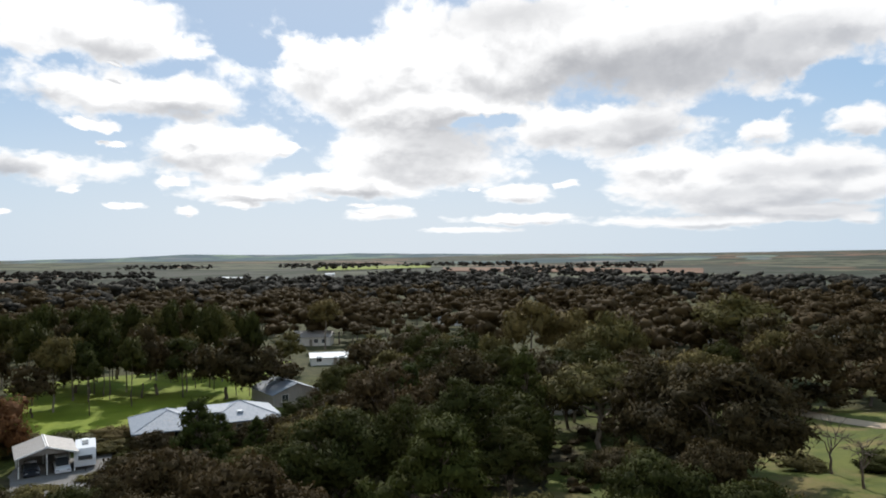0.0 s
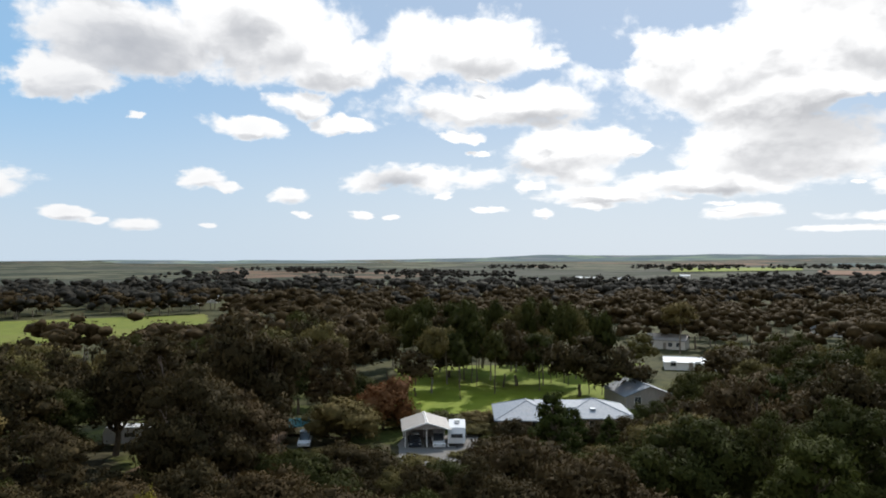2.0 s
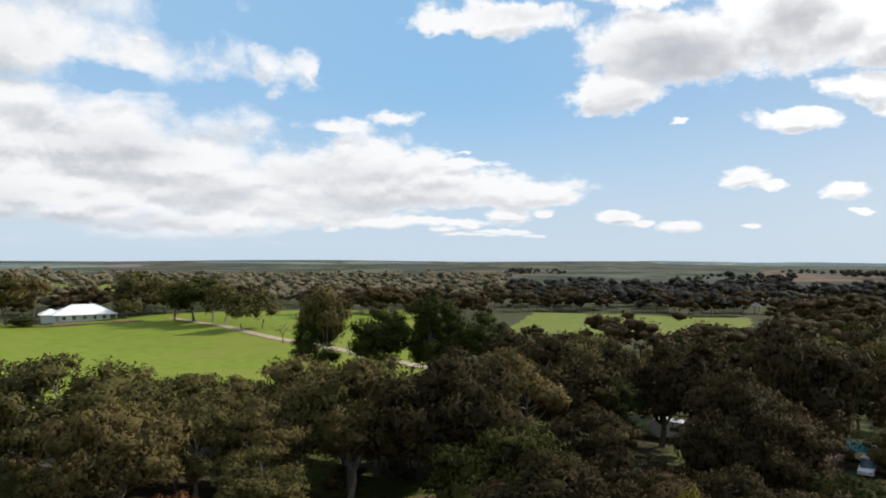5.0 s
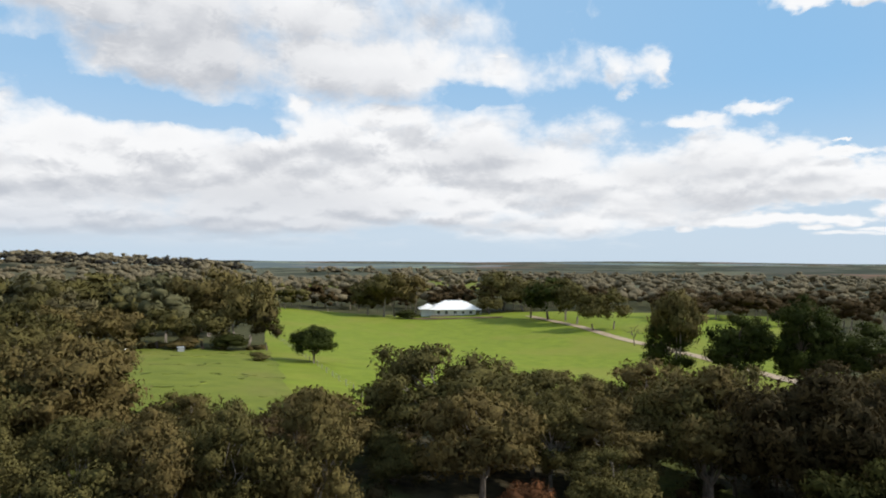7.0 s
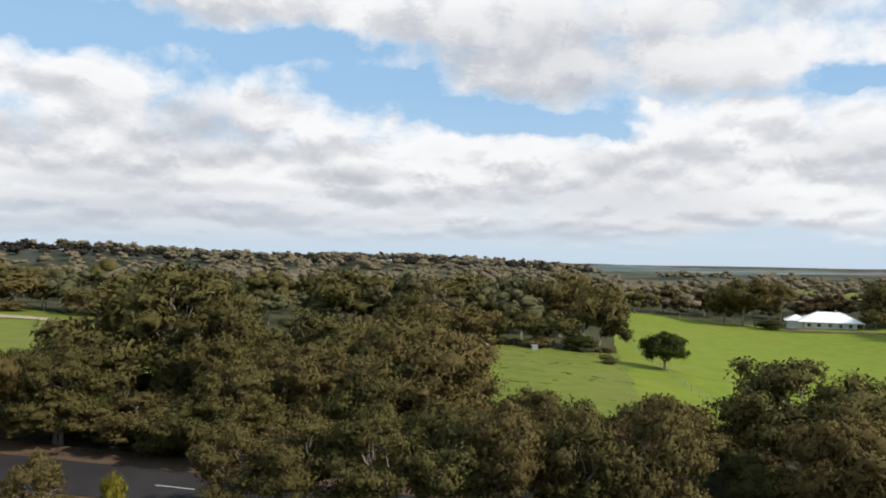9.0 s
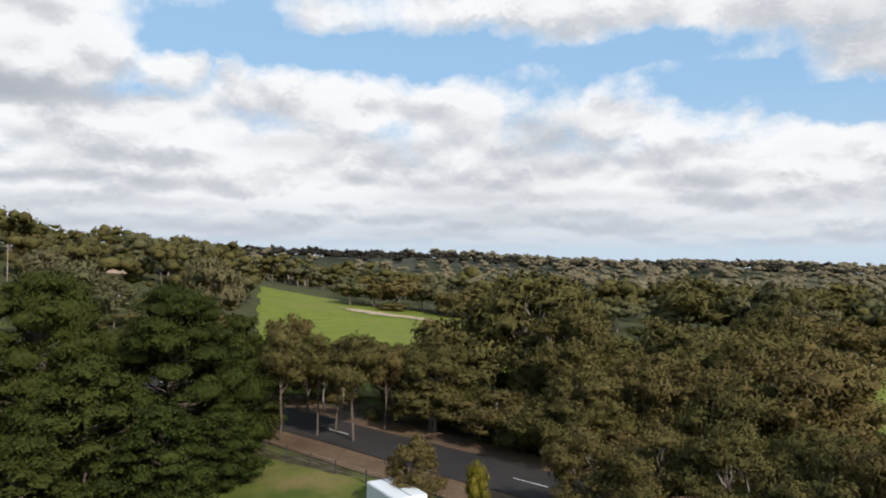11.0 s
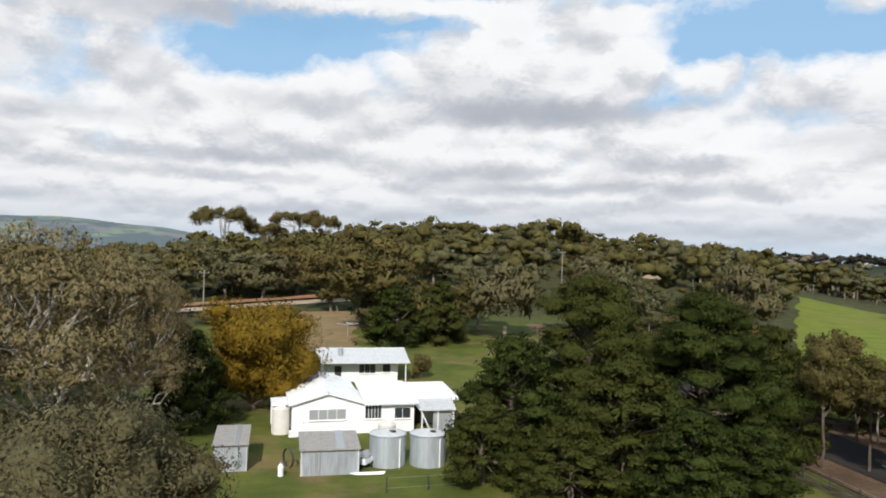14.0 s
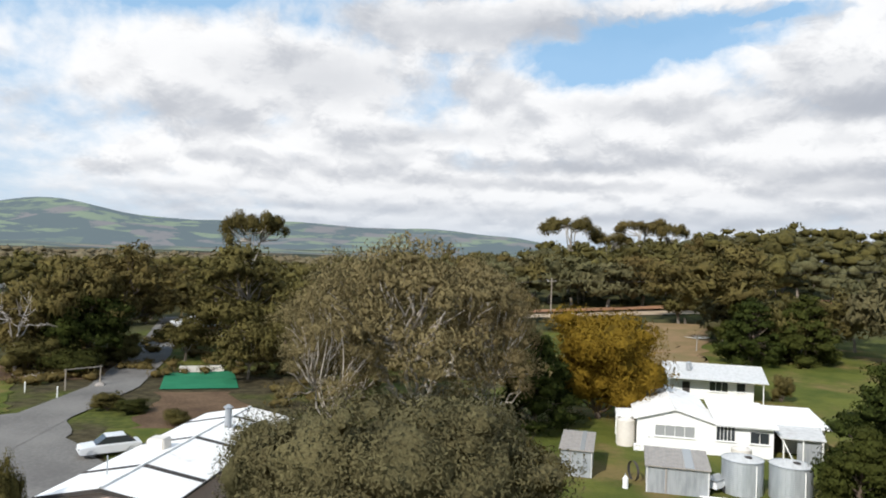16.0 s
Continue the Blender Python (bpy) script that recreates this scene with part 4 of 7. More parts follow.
dark_gum(19.6, 98, 4.2, 5.0)
pine(17.3, 97, 6.2, 4.6)
dark_gum(15.2, 98, 4.4, 5.6)
dark_gum(13.1, 100, 5.0, 5.6)
dark_tree(11.0, 108, 6.0, 7.0)
dark_gum(9.2, 112, 6.4, 7.0)
shrub(24.0, 96, 3.4, 4.0)
gum(6.0, 165, 9.0, 9.0)
gum(12.2, 168, 10.0, 8.0)
shrub(7.8, 172, 2.6, 5.0)
shrub(35.5, 105, 7.9, 12.8)
dark_gum(43.7, 85, 17.9, 12.1)
dark_gum(40.6, 100, 13.9, 4.7)
dark_gum(60.3, 85, 15.5, 13.2)
dark_gum(69.4, 58, 12.3, 14.1)
dark_gum(57.6, 56, 9.9, 8.3)
dark_gum(46.6, 75, 13.5, 8.3)
dark_gum(52.3, 105, 15.4, 16.6)
dark_tree(74.0, 165, 15.4, 12.9)
dark_tree(70.0, 150, 20.4, 12.1)
tall_gum(78.8, 150, 20.6, 9.2)
gum(76.5, 60, 11.5, 10.9)
golden_shrub(50.7, 42, 7.7, 3.2)
gum(125.1, 60, 9.8, 12.1)
gum(116.5, 60, 5.3, 6.7)
gum(106.8, 58, 6.3, 9.5)
gum(97.0, 62, 10.0, 14.7)
gum(91.3, 75, 8.5, 7.1)
gum(87.1, 70, 8.8, 8.7)
gum(80.7, 72, 10.9, 9.3)
gum(76.6, 62, 11.2, 12.0)
dark_gum(68.0, 60, 13.0, 11.6)
gum(83.6, 46, 6.7, 5.7)
red_shrub(89.7, 44, 4.4, 3.8)
tall_gum(78.6, 150, 21.0, 10.1)
dark_tree(79.4, 152, 15.4, 10.3)
dark_tree(74.2, 150, 16.8, 13.1)
dark_tree(70.1, 150, 15.5, 9.5)
dark_tree(66.6, 150, 15.8, 14.3)
lone_tree(107.0, 133, 6.7, 8.5)
shrub(111.1, 130, 1.8, 3.8)
tall_gum(101.5, 365, 22.0, 23.0)
tall_gum(99.0, 370, 21.4, 14.6)
gum(92.0, 385, 21.1, 33.4)
gum(90.4, 380, 15.1, 23.9)
gum(102.8, 375, 17.1, 20.6)
gum(100.6, 368, 22.4, 26.1)
dark_tree(88.4, 330, 19.8, 24.5)
tall_gum(89.8, 340, 18.3, 18.7)
tall_gum(87.1, 325, 19.3, 20.3)
gum(86.2, 310, 16.7, 19.3)
gum(83.4, 290, 16.8, 15.6)
gum(84.9, 285, 14.5, 15.4)
gum(93.1, 365, 9.1, 14.4)
shrub(99.7, 358, 4.6, 14.1)
gum(144.8, 80, 13.3, 16.6)
gum(149.7, 72, 8.6, 11.3)
gum(134.3, 74, 10.0, 13.8)
gum(126.2, 68, 9.8, 14.5)
gum(130.2, 62, 7.8, 9.7)
dark_gum(155.0, 75, 6.2, 5.6)
pine(180.8, 62, 14.5, 14.5)
pine(171.8, 60, 13.3, 14.2)
pine(186.8, 54, 10.0, 9.5)
pine(167.7, 66, 10.5, 7.8)
verge_tree(158.6, 62, 9.4, 6.6)
verge_tree(161.5, 64, 9.0, 6.0)
verge_tree(164.2, 63, 9.8, 5.6)
verge_tree(160.0, 66, 8.2, 5.0)
verge_tree(156.2, 66, 7.8, 5.4)
dark_gum(155.4, 70, 7.4, 5.4)
dark_gum(153.0, 72, 8.0, 5.0)
dark_gum(154.7, 76, 6.4, 5.7)
gum(149.9, 76, 11.8, 11.1)
gum(144.4, 74, 14.9, 14.5)
gum(163.3, 100, 7.6, 6.2)
golden_shrub(148.8, 44, 3.8, 1.6)
close_gum(223.5, 32, 10.6, 13.1)
close_gum(232.3, 33, 9.7, 5.6)
gum(213.9, 38, 6.0, 7.2)
pale_gum(221.6, 62, 17.1, 20.6)
pale_gum(227.9, 66, 15.9, 11.4)
pale_gum(216.2, 66, 15.7, 9.9)
pale_gum(228.2, 58, 12.5, 9.1)
pale_gum(215.2, 60, 13.7, 8.0)
pine(211.9, 66, 8.9, 7.8)
gum(235.3, 100, 16.6, 14.5)
dark_gum(243.8, 108, 16.1, 14.8)
dark_gum(247.6, 106, 14.2, 14.8)
gum(239.2, 105, 6.3, 7.8)
gum(234.6, 90, 6.9, 8.2)
bare_top_gum(234.6, 150, 28.6, 13.8)
bare_top_gum(209.6, 200, 26.5, 14.8)
bare_top_gum(206.5, 205, 19.6, 12.9)
bare_top_gum(204.1, 205, 24.0, 14.5)
bare_top_gum(202.0, 206, 21.8, 9.8)
gum(198.1, 125, 17.4, 16.8)
gum(201.3, 150, 14.6, 14.2)
pine(192.6, 116, 10.1, 10.0)
pine(196.2, 112, 9.4, 9.7)
golden_tree(206.9, 72, 10.8, 12.7)
shrub(194.0, 88, 3.2, 2.8)
grey_gum(187.4, 120, 12.9, 13.9)
grey_gum(189.5, 130, 11.1, 10.1)
shrub(244.4, 76, 1.9, 3.5)
shrub(242.7, 74, 1.4, 3.5)
shrub(239.7, 68, 1.6, 3.0)
shrub(250.6, 40, 5.9, 1.9)
dead_tree(250.3, 99, 11.8, 8.7)
bare_tree(-28.4, 78, 6.6, 4.9)
bare_tree(-30.4, 72, 6.0, 4.9)
bare_tree(81.8, 240, 8.1, 7.3)
shrub(120.6, 150, 6.4, 6.5)
gum(141.6, 66, 12.0, 9.0)
gum(152.2, 66, 8.3, 7.4)
gum(140.5, 58, 7.5, 6.3)
dark_gum(142.5, 56, 4.9, 6.2)
shrub(149.8, 66, 4.7, 5.8)
shrub(145.3, 60, 3.3, 5.9)
tall_gum(161.0, 74, 5.5, 4.0)
dark_gum(165.0, 80, 6.2, 7.5)
pine(188.8, 50, 6.3, 5.7)
pine(178.0, 52, 9.0, 10.6)
pine(173.0, 48, 6.6, 7.6)
pine(181.9, 46, 5.6, 7.2)
pine(168.9, 52, 5.1, 6.6)
grey_gum(193.0, 125, 5.0, 12.9)
grey_gum(196.9, 130, 8.2, 14.0)
shrub(30.8, 113, 3.3, 7.9)
shrub(27.9, 112, 2.8, 6.1)
shrub(24.6, 115, 2.6, 7.3)
shrub(21.8, 120, 2.1, 8.5)
shrub(18.2, 118, 1.9, 7.5)
shrub(15.5, 120, 2.2, 7.6)
shrub(25.0, 108, 2.1, 6.0)
shrub(22.5, 103, 0.9, 7.3)
shrub(19.6, 103, 1.5, 7.3)
shrub(16.4, 102, 1.3, 6.4)
shrub(13.8, 102, 1.6, 6.4)
shrub(29.5, 92, 0.4, 5.0)
shrub(26.1, 94, 0.9, 4.4)
dark_gum(27.2, 160, 8.8, 13.8)
dark_gum(21.8, 150, 11.5, 14.2)
dark_gum(16.9, 140, 11.9, 14.4)
dark_gum(14.2, 136, 10.2, 12.8)
tall_gum(24.5, 175, 12.7, 15.2)
tall_gum(18.7, 178, 12.4, 15.5)
tall_gum(29.5, 170, 11.8, 14.6)
dark_gum(162.3, 80, 3.9, 5.6)
dark_tree(154.2, 78, 5.0, 5.3)
dark_tree(155.9, 84, 4.5, 5.1)
gum(153.8, 44, 5.1, 3.6)
dark_tree(4.6, 90, 11.6, 7.5)
dark_tree(-1.4, 68, 11.4, 9.0)
dark_tree(2.6, 64, 10.2, 6.7)
pine(-6.3, 82, 13.5, 6.9)
dark_gum(-25.1, 120, 4.3, 10.3)
dark_gum(-27.7, 128, 4.3, 9.8)
shrub(-26.6, 80, 1.9, 5.1)
shrub(-31.1, 80, 2.0, 4.3)
dark_gum(-30.8, 135, 7.3, 11.9)
shrub(-23.6, 70, 1.0, 4.6)
dark_tree(162.2, 74, 7.4, 4.7)
tall_gum(159.5, 76, 6.7, 4.8)
dark_tree(156.3, 80, 6.3, 6.3)
dark_gum(153.2, 82, 5.5, 6.5)
gum(134.4, 62, 8.2, 9.8)
gum(129.0, 58, 7.2, 8.8)
gum(138.2, 60, 5.6, 7.1)
gum(143.6, 68, 6.3, 8.3)
gum(147.0, 62, 4.4, 9.0)
gum(140.2, 62, 4.6, 9.4)
gum(152.5, 66, 4.5, 8.3)
dark_gum(135.0, 58, 3.9, 8.1)
gum(114.5, 56, 4.0, 6.5)
thin_tree(28.6, 150, 9.9, 7.0)
thin_tree(25.0, 155, 8.6, 7.3)
thin_tree(23.6, 140, 10.8, 6.6)
thin_tree(20.0, 145, 10.2, 8.0)
thin_tree(26.3, 135, 9.8, 5.3)
dark_gum(29.9, 138, 9.1, 8.6)
dark_gum(5.6, 150, 9.5, 14.2)
dark_gum(2.9, 140, 11.6, 14.4)
dark_gum(250.3, 104, 9.5, 10.6)
dark_tree(245.8, 103, 9.5, 11.0)
shrub(249.2, 100, 4.9, 8.2)
shrub(246.7, 98, 4.3, 8.3)
shrub(243.6, 104, 4.2, 6.0)
gum(238.7, 125, 12.7, 10.3)
gum(236.4, 118, 10.3, 10.7)
grey_gum(209.3, 172, 12.2, 16.1)
grey_gum(206.6, 170, 10.8, 17.3)
gum(204.0, 174, 11.7, 17.8)
gum(201.2, 172, 10.3, 16.3)
gum(211.1, 180, 11.9, 16.7)
gum(208.0, 195, 13.4, 21.3)
gum(203.1, 198, 13.3, 21.9)
gum(131.4, 195, 15.9, 25.4)
grey_gum(127.0, 190, 14.8, 22.2)
gum(123.0, 200, 15.8, 23.6)
grey_gum(119.0, 195, 15.1, 21.6)
gum(114.9, 190, 17.2, 21.0)
grey_gum(133.0, 215, 12.0, 21.3)
dark_gum(128.3, 156, 6.9, 12.1)
dark_gum(125.2, 152, 8.4, 13.1)
dark_gum(121.6, 150, 8.1, 11.8)
dark_gum(118.5, 151, 7.7, 11.9)
dark_gum(115.3, 152, 7.8, 12.0)
gum(112.0, 156, 14.1, 14.1)
dark_gum(110.6, 152, 9.3, 7.2)
shrub(127.4, 148, 2.7, 6.9)
shrub(123.9, 147, 2.9, 8.1)
shrub(116.7, 147, 2.8, 7.0)
shrub(113.5, 148, 3.4, 8.2)
gum(157.8, 212, 7.7, 18.3)
gum(155.2, 214, 9.6, 20.0)
grey_gum(152.1, 216, 10.1, 18.3)
gum(150.0, 200, 8.1, 16.8)
shrub(155.6, 204, 2.6, 11.1)
gum(169.1, 232, 5.7, 22.0)
gum(135.0, 41, 6.9, 5.9)
gum(129.1, 40, 7.7, 6.2)
gum(123.3, 39, 7.2, 5.8)
gum(118.4, 38, 8.5, 5.7)
gum(113.0, 38, 9.2, 5.7)
gum(107.2, 38, 9.7, 5.6)
gum(140.1, 43, 6.2, 5.6)
grey_gum(169.4, 150, 13.4, 14.4)
gum(209.2, 140, 2.7, 12.0)
gum(195.8, 138, 7.8, 21.8)
gum(200.7, 150, 6.0, 10.6)
pine(196.7, 120, 9.3, 8.5)
gum(193.5, 118, 9.6, 10.3)
dark_gum(190.8, 122, 10.8, 8.7)
dark_tree(168.1, 88, 6.3, 4.9)
dark_tree(165.4, 92, 5.3, 5.1)
dark_gum(22.5, 72, 6.4, 10.8)
dark_gum(10.4, 80, 8.2, 9.7)
dark_gum(33.7, 74, 4.6, 8.7)
dark_gum(-20.3, 56, 6.5, 6.6)
pine(0.4, 48, 10.2, 9.2)
dark_gum(15.3, 47, 8.2, 9.9)
shrub(-27.1, 52, 3.6, 4.8)
dark_gum(29.4, 59, 5.5, 5.5)
pine(20.4, 66, 6.9, 5.9)
dark_gum(23.2, 43, 7.7, 7.5)
dark_gum(-14.2, 64, 4.8, 7.4)
dark_tree(-15.6, 44, 5.0, 7.1)
shrub(-7.1, 49, 4.5, 5.9)
dark_tree(29.2, 51, 5.0, 6.0)
shrub(-34.5, 44, 4.3, 6.0)
dark_tree(-24.3, 47, 5.5, 6.9)
dark_tree(-16.2, 52, 6.5, 8.4)
dark_gum(42.4, 48, 7.2, 9.4)
shrub(54.0, 65, 4.3, 6.0)
dark_gum(52.7, 50, 6.5, 9.3)
dark_tree(64.5, 51, 8.3, 10.5)
dark_gum(46.7, 53, 7.2, 7.5)
shrub(38.0, 55, 3.8, 6.0)
dark_tree(38.9, 61, 6.6, 8.5)
dark_tree(34.8, 49, 5.4, 6.0)
dark_gum(61.1, 42, 8.5, 8.2)
shrub(32.0, 55, 3.9, 5.5)
dark_gum(37.2, 43, 6.8, 9.5)
dark_gum(35.7, 66, 6.4, 7.6)
shrub(31.1, 66, 4.2, 5.6)
dark_gum(52.7, 59, 5.7, 6.8)
dark_gum(-16.2, 94, 11.0, 10.3)
tall_gum(9.4, 88, 7.2, 9.1)
dark_tree(-4.4, 92, 13.5, 10.1)
shrub(-12.2, 74, 4.0, 6.0)
dark_gum(-14.4, 107, 11.8, 10.5)
dark_tree(-1.0, 107, 14.3, 11.7)
dark_tree(-9.8, 109, 11.8, 9.8)
dark_gum(-16.1, 76, 12.0, 8.7)
shrub(28.9, 72, 4.4, 6.0)
dark_gum(-19.2, 98, 10.6, 9.4)
tall_gum(60.1, 106, 12.4, 11.8)
dark_gum(62.9, 97, 10.2, 8.0)
dark_tree(13.1, 75, 5.6, 7.4)
tall_gum(4.2, 113, 12.1, 8.7)
shrub(9.9, 111, 4.2, 6.0)
dark_gum(-1.5, 82, 14.1, 9.8)
tall_gum(62.7, 77, 12.1, 10.2)
tall_gum(5.1, 100, 9.2, 10.0)
dark_gum(44.0, 67, 11.2, 10.1)
tall_gum(59.0, 94, 14.7, 9.7)
dark_gum(-6.2, 112, 10.5, 8.7)
tall_gum(-19.5, 82, 12.6, 9.9)
dark_gum(-13.3, 113, 10.1, 9.2)
tall_gum(55.5, 111, 13.3, 9.9)
dark_gum(23.7, 80, 4.7, 6.3)
dark_gum(3.1, 108, 11.4, 9.3)
dark_gum(41.5, 74, 5.1, 6.0)
tall_gum(9.0, 72, 9.3, 9.4)
shrub(38.3, 79, 4.1, 6.0)
dark_tree(7.4, 109, 10.3, 11.1)
dark_gum(1.8, 98, 10.4, 8.6)
dark_tree(-12.3, 101, 13.0, 10.1)
dark_gum(41.6, 95, 9.0, 7.5)
dark_gum(-0.2, 91, 11.2, 10.3)
dark_gum(4.2, 75, 12.9, 9.6)
dark_tree(-18.0, 108, 10.7, 7.5)
dark_tree(-2.6, 114, 14.0, 8.4)
dark_tree(15.0, 68, 5.6, 7.9)
shrub(-15.0, 69, 4.5, 6.0)
dark_gum(36.7, 114, 13.9, 8.6)
dark_tree(56.4, 89, 11.1, 8.6)
shrub(15.2, 84, 3.6, 6.0)
dark_gum(9.8, 100, 5.4, 7.5)
dark_gum(-18.4, 115, 10.7, 10.0)
dark_gum(-5.6, 104, 9.2, 9.3)
tall_gum(-10.3, 114, 14.1, 8.3)
tall_gum(-3.7, 99, 14.9, 8.7)
dark_tree(40.3, 114, 13.1, 10.0)
dark_tree(38.6, 70, 4.9, 6.4)
shrub(34.9, 81, 3.9, 6.0)
tall_gum(63.8, 110, 12.2, 11.5)
shrub(32.9, 85, 3.9, 5.8)
dark_gum(-18.4, 88, 12.2, 8.5)
dark_gum(58.6, 114, 14.6, 9.9)
dark_tree(-5.2, 64, 7.1, 6.6)
dark_gum(7.8, 94, 8.2, 10.4)
shrub(50.4, 73, 4.1, 5.7)
shrub(21.3, 84, 3.9, 5.7)
dark_gum(5.7, 81, 12.3, 8.5)
tall_gum(64.7, 87, 10.5, 10.0)
dark_gum(56.1, 99, 14.4, 8.1)
dark_tree(23.8, 63, 5.7, 6.0)
shrub(18.4, 90, 4.0, 6.0)
dark_tree(27.1, 66, 5.0, 6.5)
tall_gum(49.8, 67, 5.0, 7.2)
dark_gum(0.8, 115, 13.9, 9.5)
dark_gum(56.9, 105, 10.9, 8.0)
dark_gum(-30.7, 159, 12.3, 9.2)
tall_gum(57.6, 145, 11.7, 9.7)
dark_gum(-30.3, 146, 12.6, 11.5)
dark_tree(2.8, 164, 11.0, 7.4)
dark_gum(39.1, 125, 13.2, 11.6)
tall_gum(40.9, 156, 12.1, 11.7)
tall_gum(7.9, 131, 6.9, 8.9)
tall_gum(-0.7, 124, 13.2, 9.0)
dark_gum(34.8, 161, 11.3, 12.0)
dark_gum(1.7, 149, 11.8, 10.8)
tall_gum(-13.2, 123, 17.0, 11.0)
dark_gum(-24.4, 138, 12.9, 8.2)
dark_gum(-15.7, 139, 8.0, 8.5)
tall_gum(-24.0, 161, 14.5, 9.9)
dark_gum(-19.2, 160, 6.9, 6.2)
dark_tree(-1.4, 164, 10.3, 8.9)
dark_tree(-13.1, 134, 14.0, 10.9)
dark_gum(34.1, 150, 13.4, 11.0)
dark_gum(-3.2, 147, 10.2, 9.5)
dark_gum(-26.8, 156, 11.8, 8.5)
dark_tree(63.5, 148, 11.7, 10.3)
dark_tree(1.2, 128, 14.2, 8.7)
tall_gum(52.4, 143, 10.4, 8.1)
tall_gum(44.5, 130, 13.7, 9.9)
dark_gum(63.8, 121, 14.6, 10.2)
dark_gum(-34.9, 132, 13.5, 8.4)
dark_gum(-19.9, 143, 7.9, 7.7)
tall_gum(51.7, 131, 11.1, 10.3)
tall_gum(-9.3, 157, 13.3, 8.6)
tall_gum(60.1, 156, 10.5, 9.0)
tall_gum(-11.1, 164, 12.1, 8.0)
dark_gum(-16.9, 128, 10.1, 10.8)
dark_gum(-21.2, 156, 6.9, 8.7)
dark_gum(48.0, 163, 11.0, 9.0)
dark_gum(60.4, 138, 10.5, 6.9)
dark_tree(51.1, 150, 12.0, 8.5)
tall_gum(56.6, 136, 12.1, 9.4)
tall_gum(-24.7, 132, 12.9, 9.6)
tall_gum(37.4, 138, 14.7, 11.3)
dark_gum(38.1, 149, 16.8, 9.5)
dark_gum(-29.0, 152, 13.3, 8.3)
dark_tree(48.8, 126, 12.1, 9.4)
dark_tree(38.8, 165, 15.0, 11.7)
dark_tree(46.0, 158, 10.5, 9.4)
dark_gum(56.2, 152, 11.2, 8.9)
dark_tree(34.6, 121, 7.0, 8.1)
dark_gum(-33.8, 157, 16.5, 9.4)
dark_gum(-14.4, 149, 13.2, 9.4)
dark_gum(-24.5, 150, 15.0, 11.5)
dark_gum(41.8, 141, 11.1, 10.5)
dark_tree(-13.5, 161, 12.3, 11.2)
dark_gum(7.1, 139, 5.1, 7.5)
tall_gum(58.9, 151, 11.9, 7.3)
dark_tree(-21.5, 135, 11.1, 7.7)
dark_tree(48.3, 156, 9.8, 10.4)
gum(81.4, 78, 7.6, 8.0)
dark_gum(109.9, 49, 5.6, 7.5)
gum(88.2, 57, 7.9, 6.7)
gum(88.9, 81, 6.1, 6.2)
shrub(113.7, 65, 3.0, 5.8)
dark_gum(71.7, 74, 8.1, 7.1)
gum(92.3, 67, 7.3, 7.5)
gum(78.8, 82, 9.9, 9.9)
gum(123.7, 52, 5.5, 7.6)
shrub(100.9, 55, 4.4, 6.0)
gum(71.6, 83, 7.5, 9.9)
gum(76.8, 74, 7.4, 8.3)
dark_gum(68.6, 78, 9.5, 8.3)
dark_gum(70.1, 68, 8.2, 9.7)
gum(74.6, 69, 7.8, 8.5)
gum(94.1, 79, 5.7, 9.0)
gum(83.6, 62, 7.6, 7.7)
gum(93.6, 53, 8.0, 9.6)
gum(84.9, 82, 7.3, 7.3)
shrub(97.2, 83, 3.1, 5.6)
shrub(103.5, 64, 3.6, 5.2)
gum(89.6, 62, 9.0, 8.7)
dark_gum(123.9, 80, 6.2, 7.2)
gum(83.0, 57, 8.0, 7.1)
shrub(118.1, 68, 2.9, 6.0)
gum(91.5, 83, 6.0, 7.4)
shrub(139.8, 82, 4.5, 5.4)
gum(126.6, 88, 12.1, 8.4)
dark_gum(147.6, 87, 10.2, 8.5)
gum(130.5, 83, 8.9, 11.2)
shrub(160.2, 88, 3.3, 6.0)
gum(135.1, 81, 10.2, 10.0)
shrub(160.1, 83, 3.7, 6.0)
gum(127.6, 76, 9.0, 8.5)
shrub(165.1, 85, 3.3, 6.0)
gum(139.4, 76, 5.7, 7.2)
gum(132.2, 67, 8.2, 8.7)
gum(169.5, 70, 10.2, 7.6)
shrub(139.3, 87, 4.0, 6.0)
dark_gum(137.3, 68, 7.3, 7.5)
shrub(142.7, 87, 3.8, 6.0)
dark_gum(134.0, 88, 8.1, 9.1)
thin_tree(15.0, 140, 14.4, 6.4)
thin_tree(25.8, 172, 15.4, 6.8)
thin_tree(19.1, 155, 10.4, 5.5)
thin_tree(29.9, 150, 13.3, 7.8)
thin_tree(23.3, 181, 12.7, 7.5)
thin_tree(16.6, 174, 13.2, 8.3)
tall_gum(27.4, 151, 12.1, 6.8)
thin_tree(20.7, 178, 15.2, 5.5)
thin_tree(31.5, 178, 13.3, 7.0)
thin_tree(24.8, 174, 12.0, 8.2)
thin_tree(18.1, 155, 15.1, 6.7)
thin_tree(29.0, 174, 15.2, 7.0)
tall_gum(22.3, 170, 13.5, 8.1)
dark_gum(15.6, 173, 14.1, 8.3)
thin_tree(26.4, 148, 10.1, 8.5)
tall_gum(19.7, 151, 11.9, 6.5)
thin_tree(30.5, 159, 14.2, 5.2)
tall_gum(23.9, 156, 10.5, 6.6)
tall_gum(17.2, 161, 15.9, 7.0)
dark_gum(28.0, 168, 13.5, 8.4)
thin_tree(21.3, 175, 12.8, 5.5)
dark_gum(32.1, 156, 10.8, 5.7)
thin_tree(25.4, 153, 14.4, 6.9)
thin_tree(18.7, 162, 13.8, 5.7)
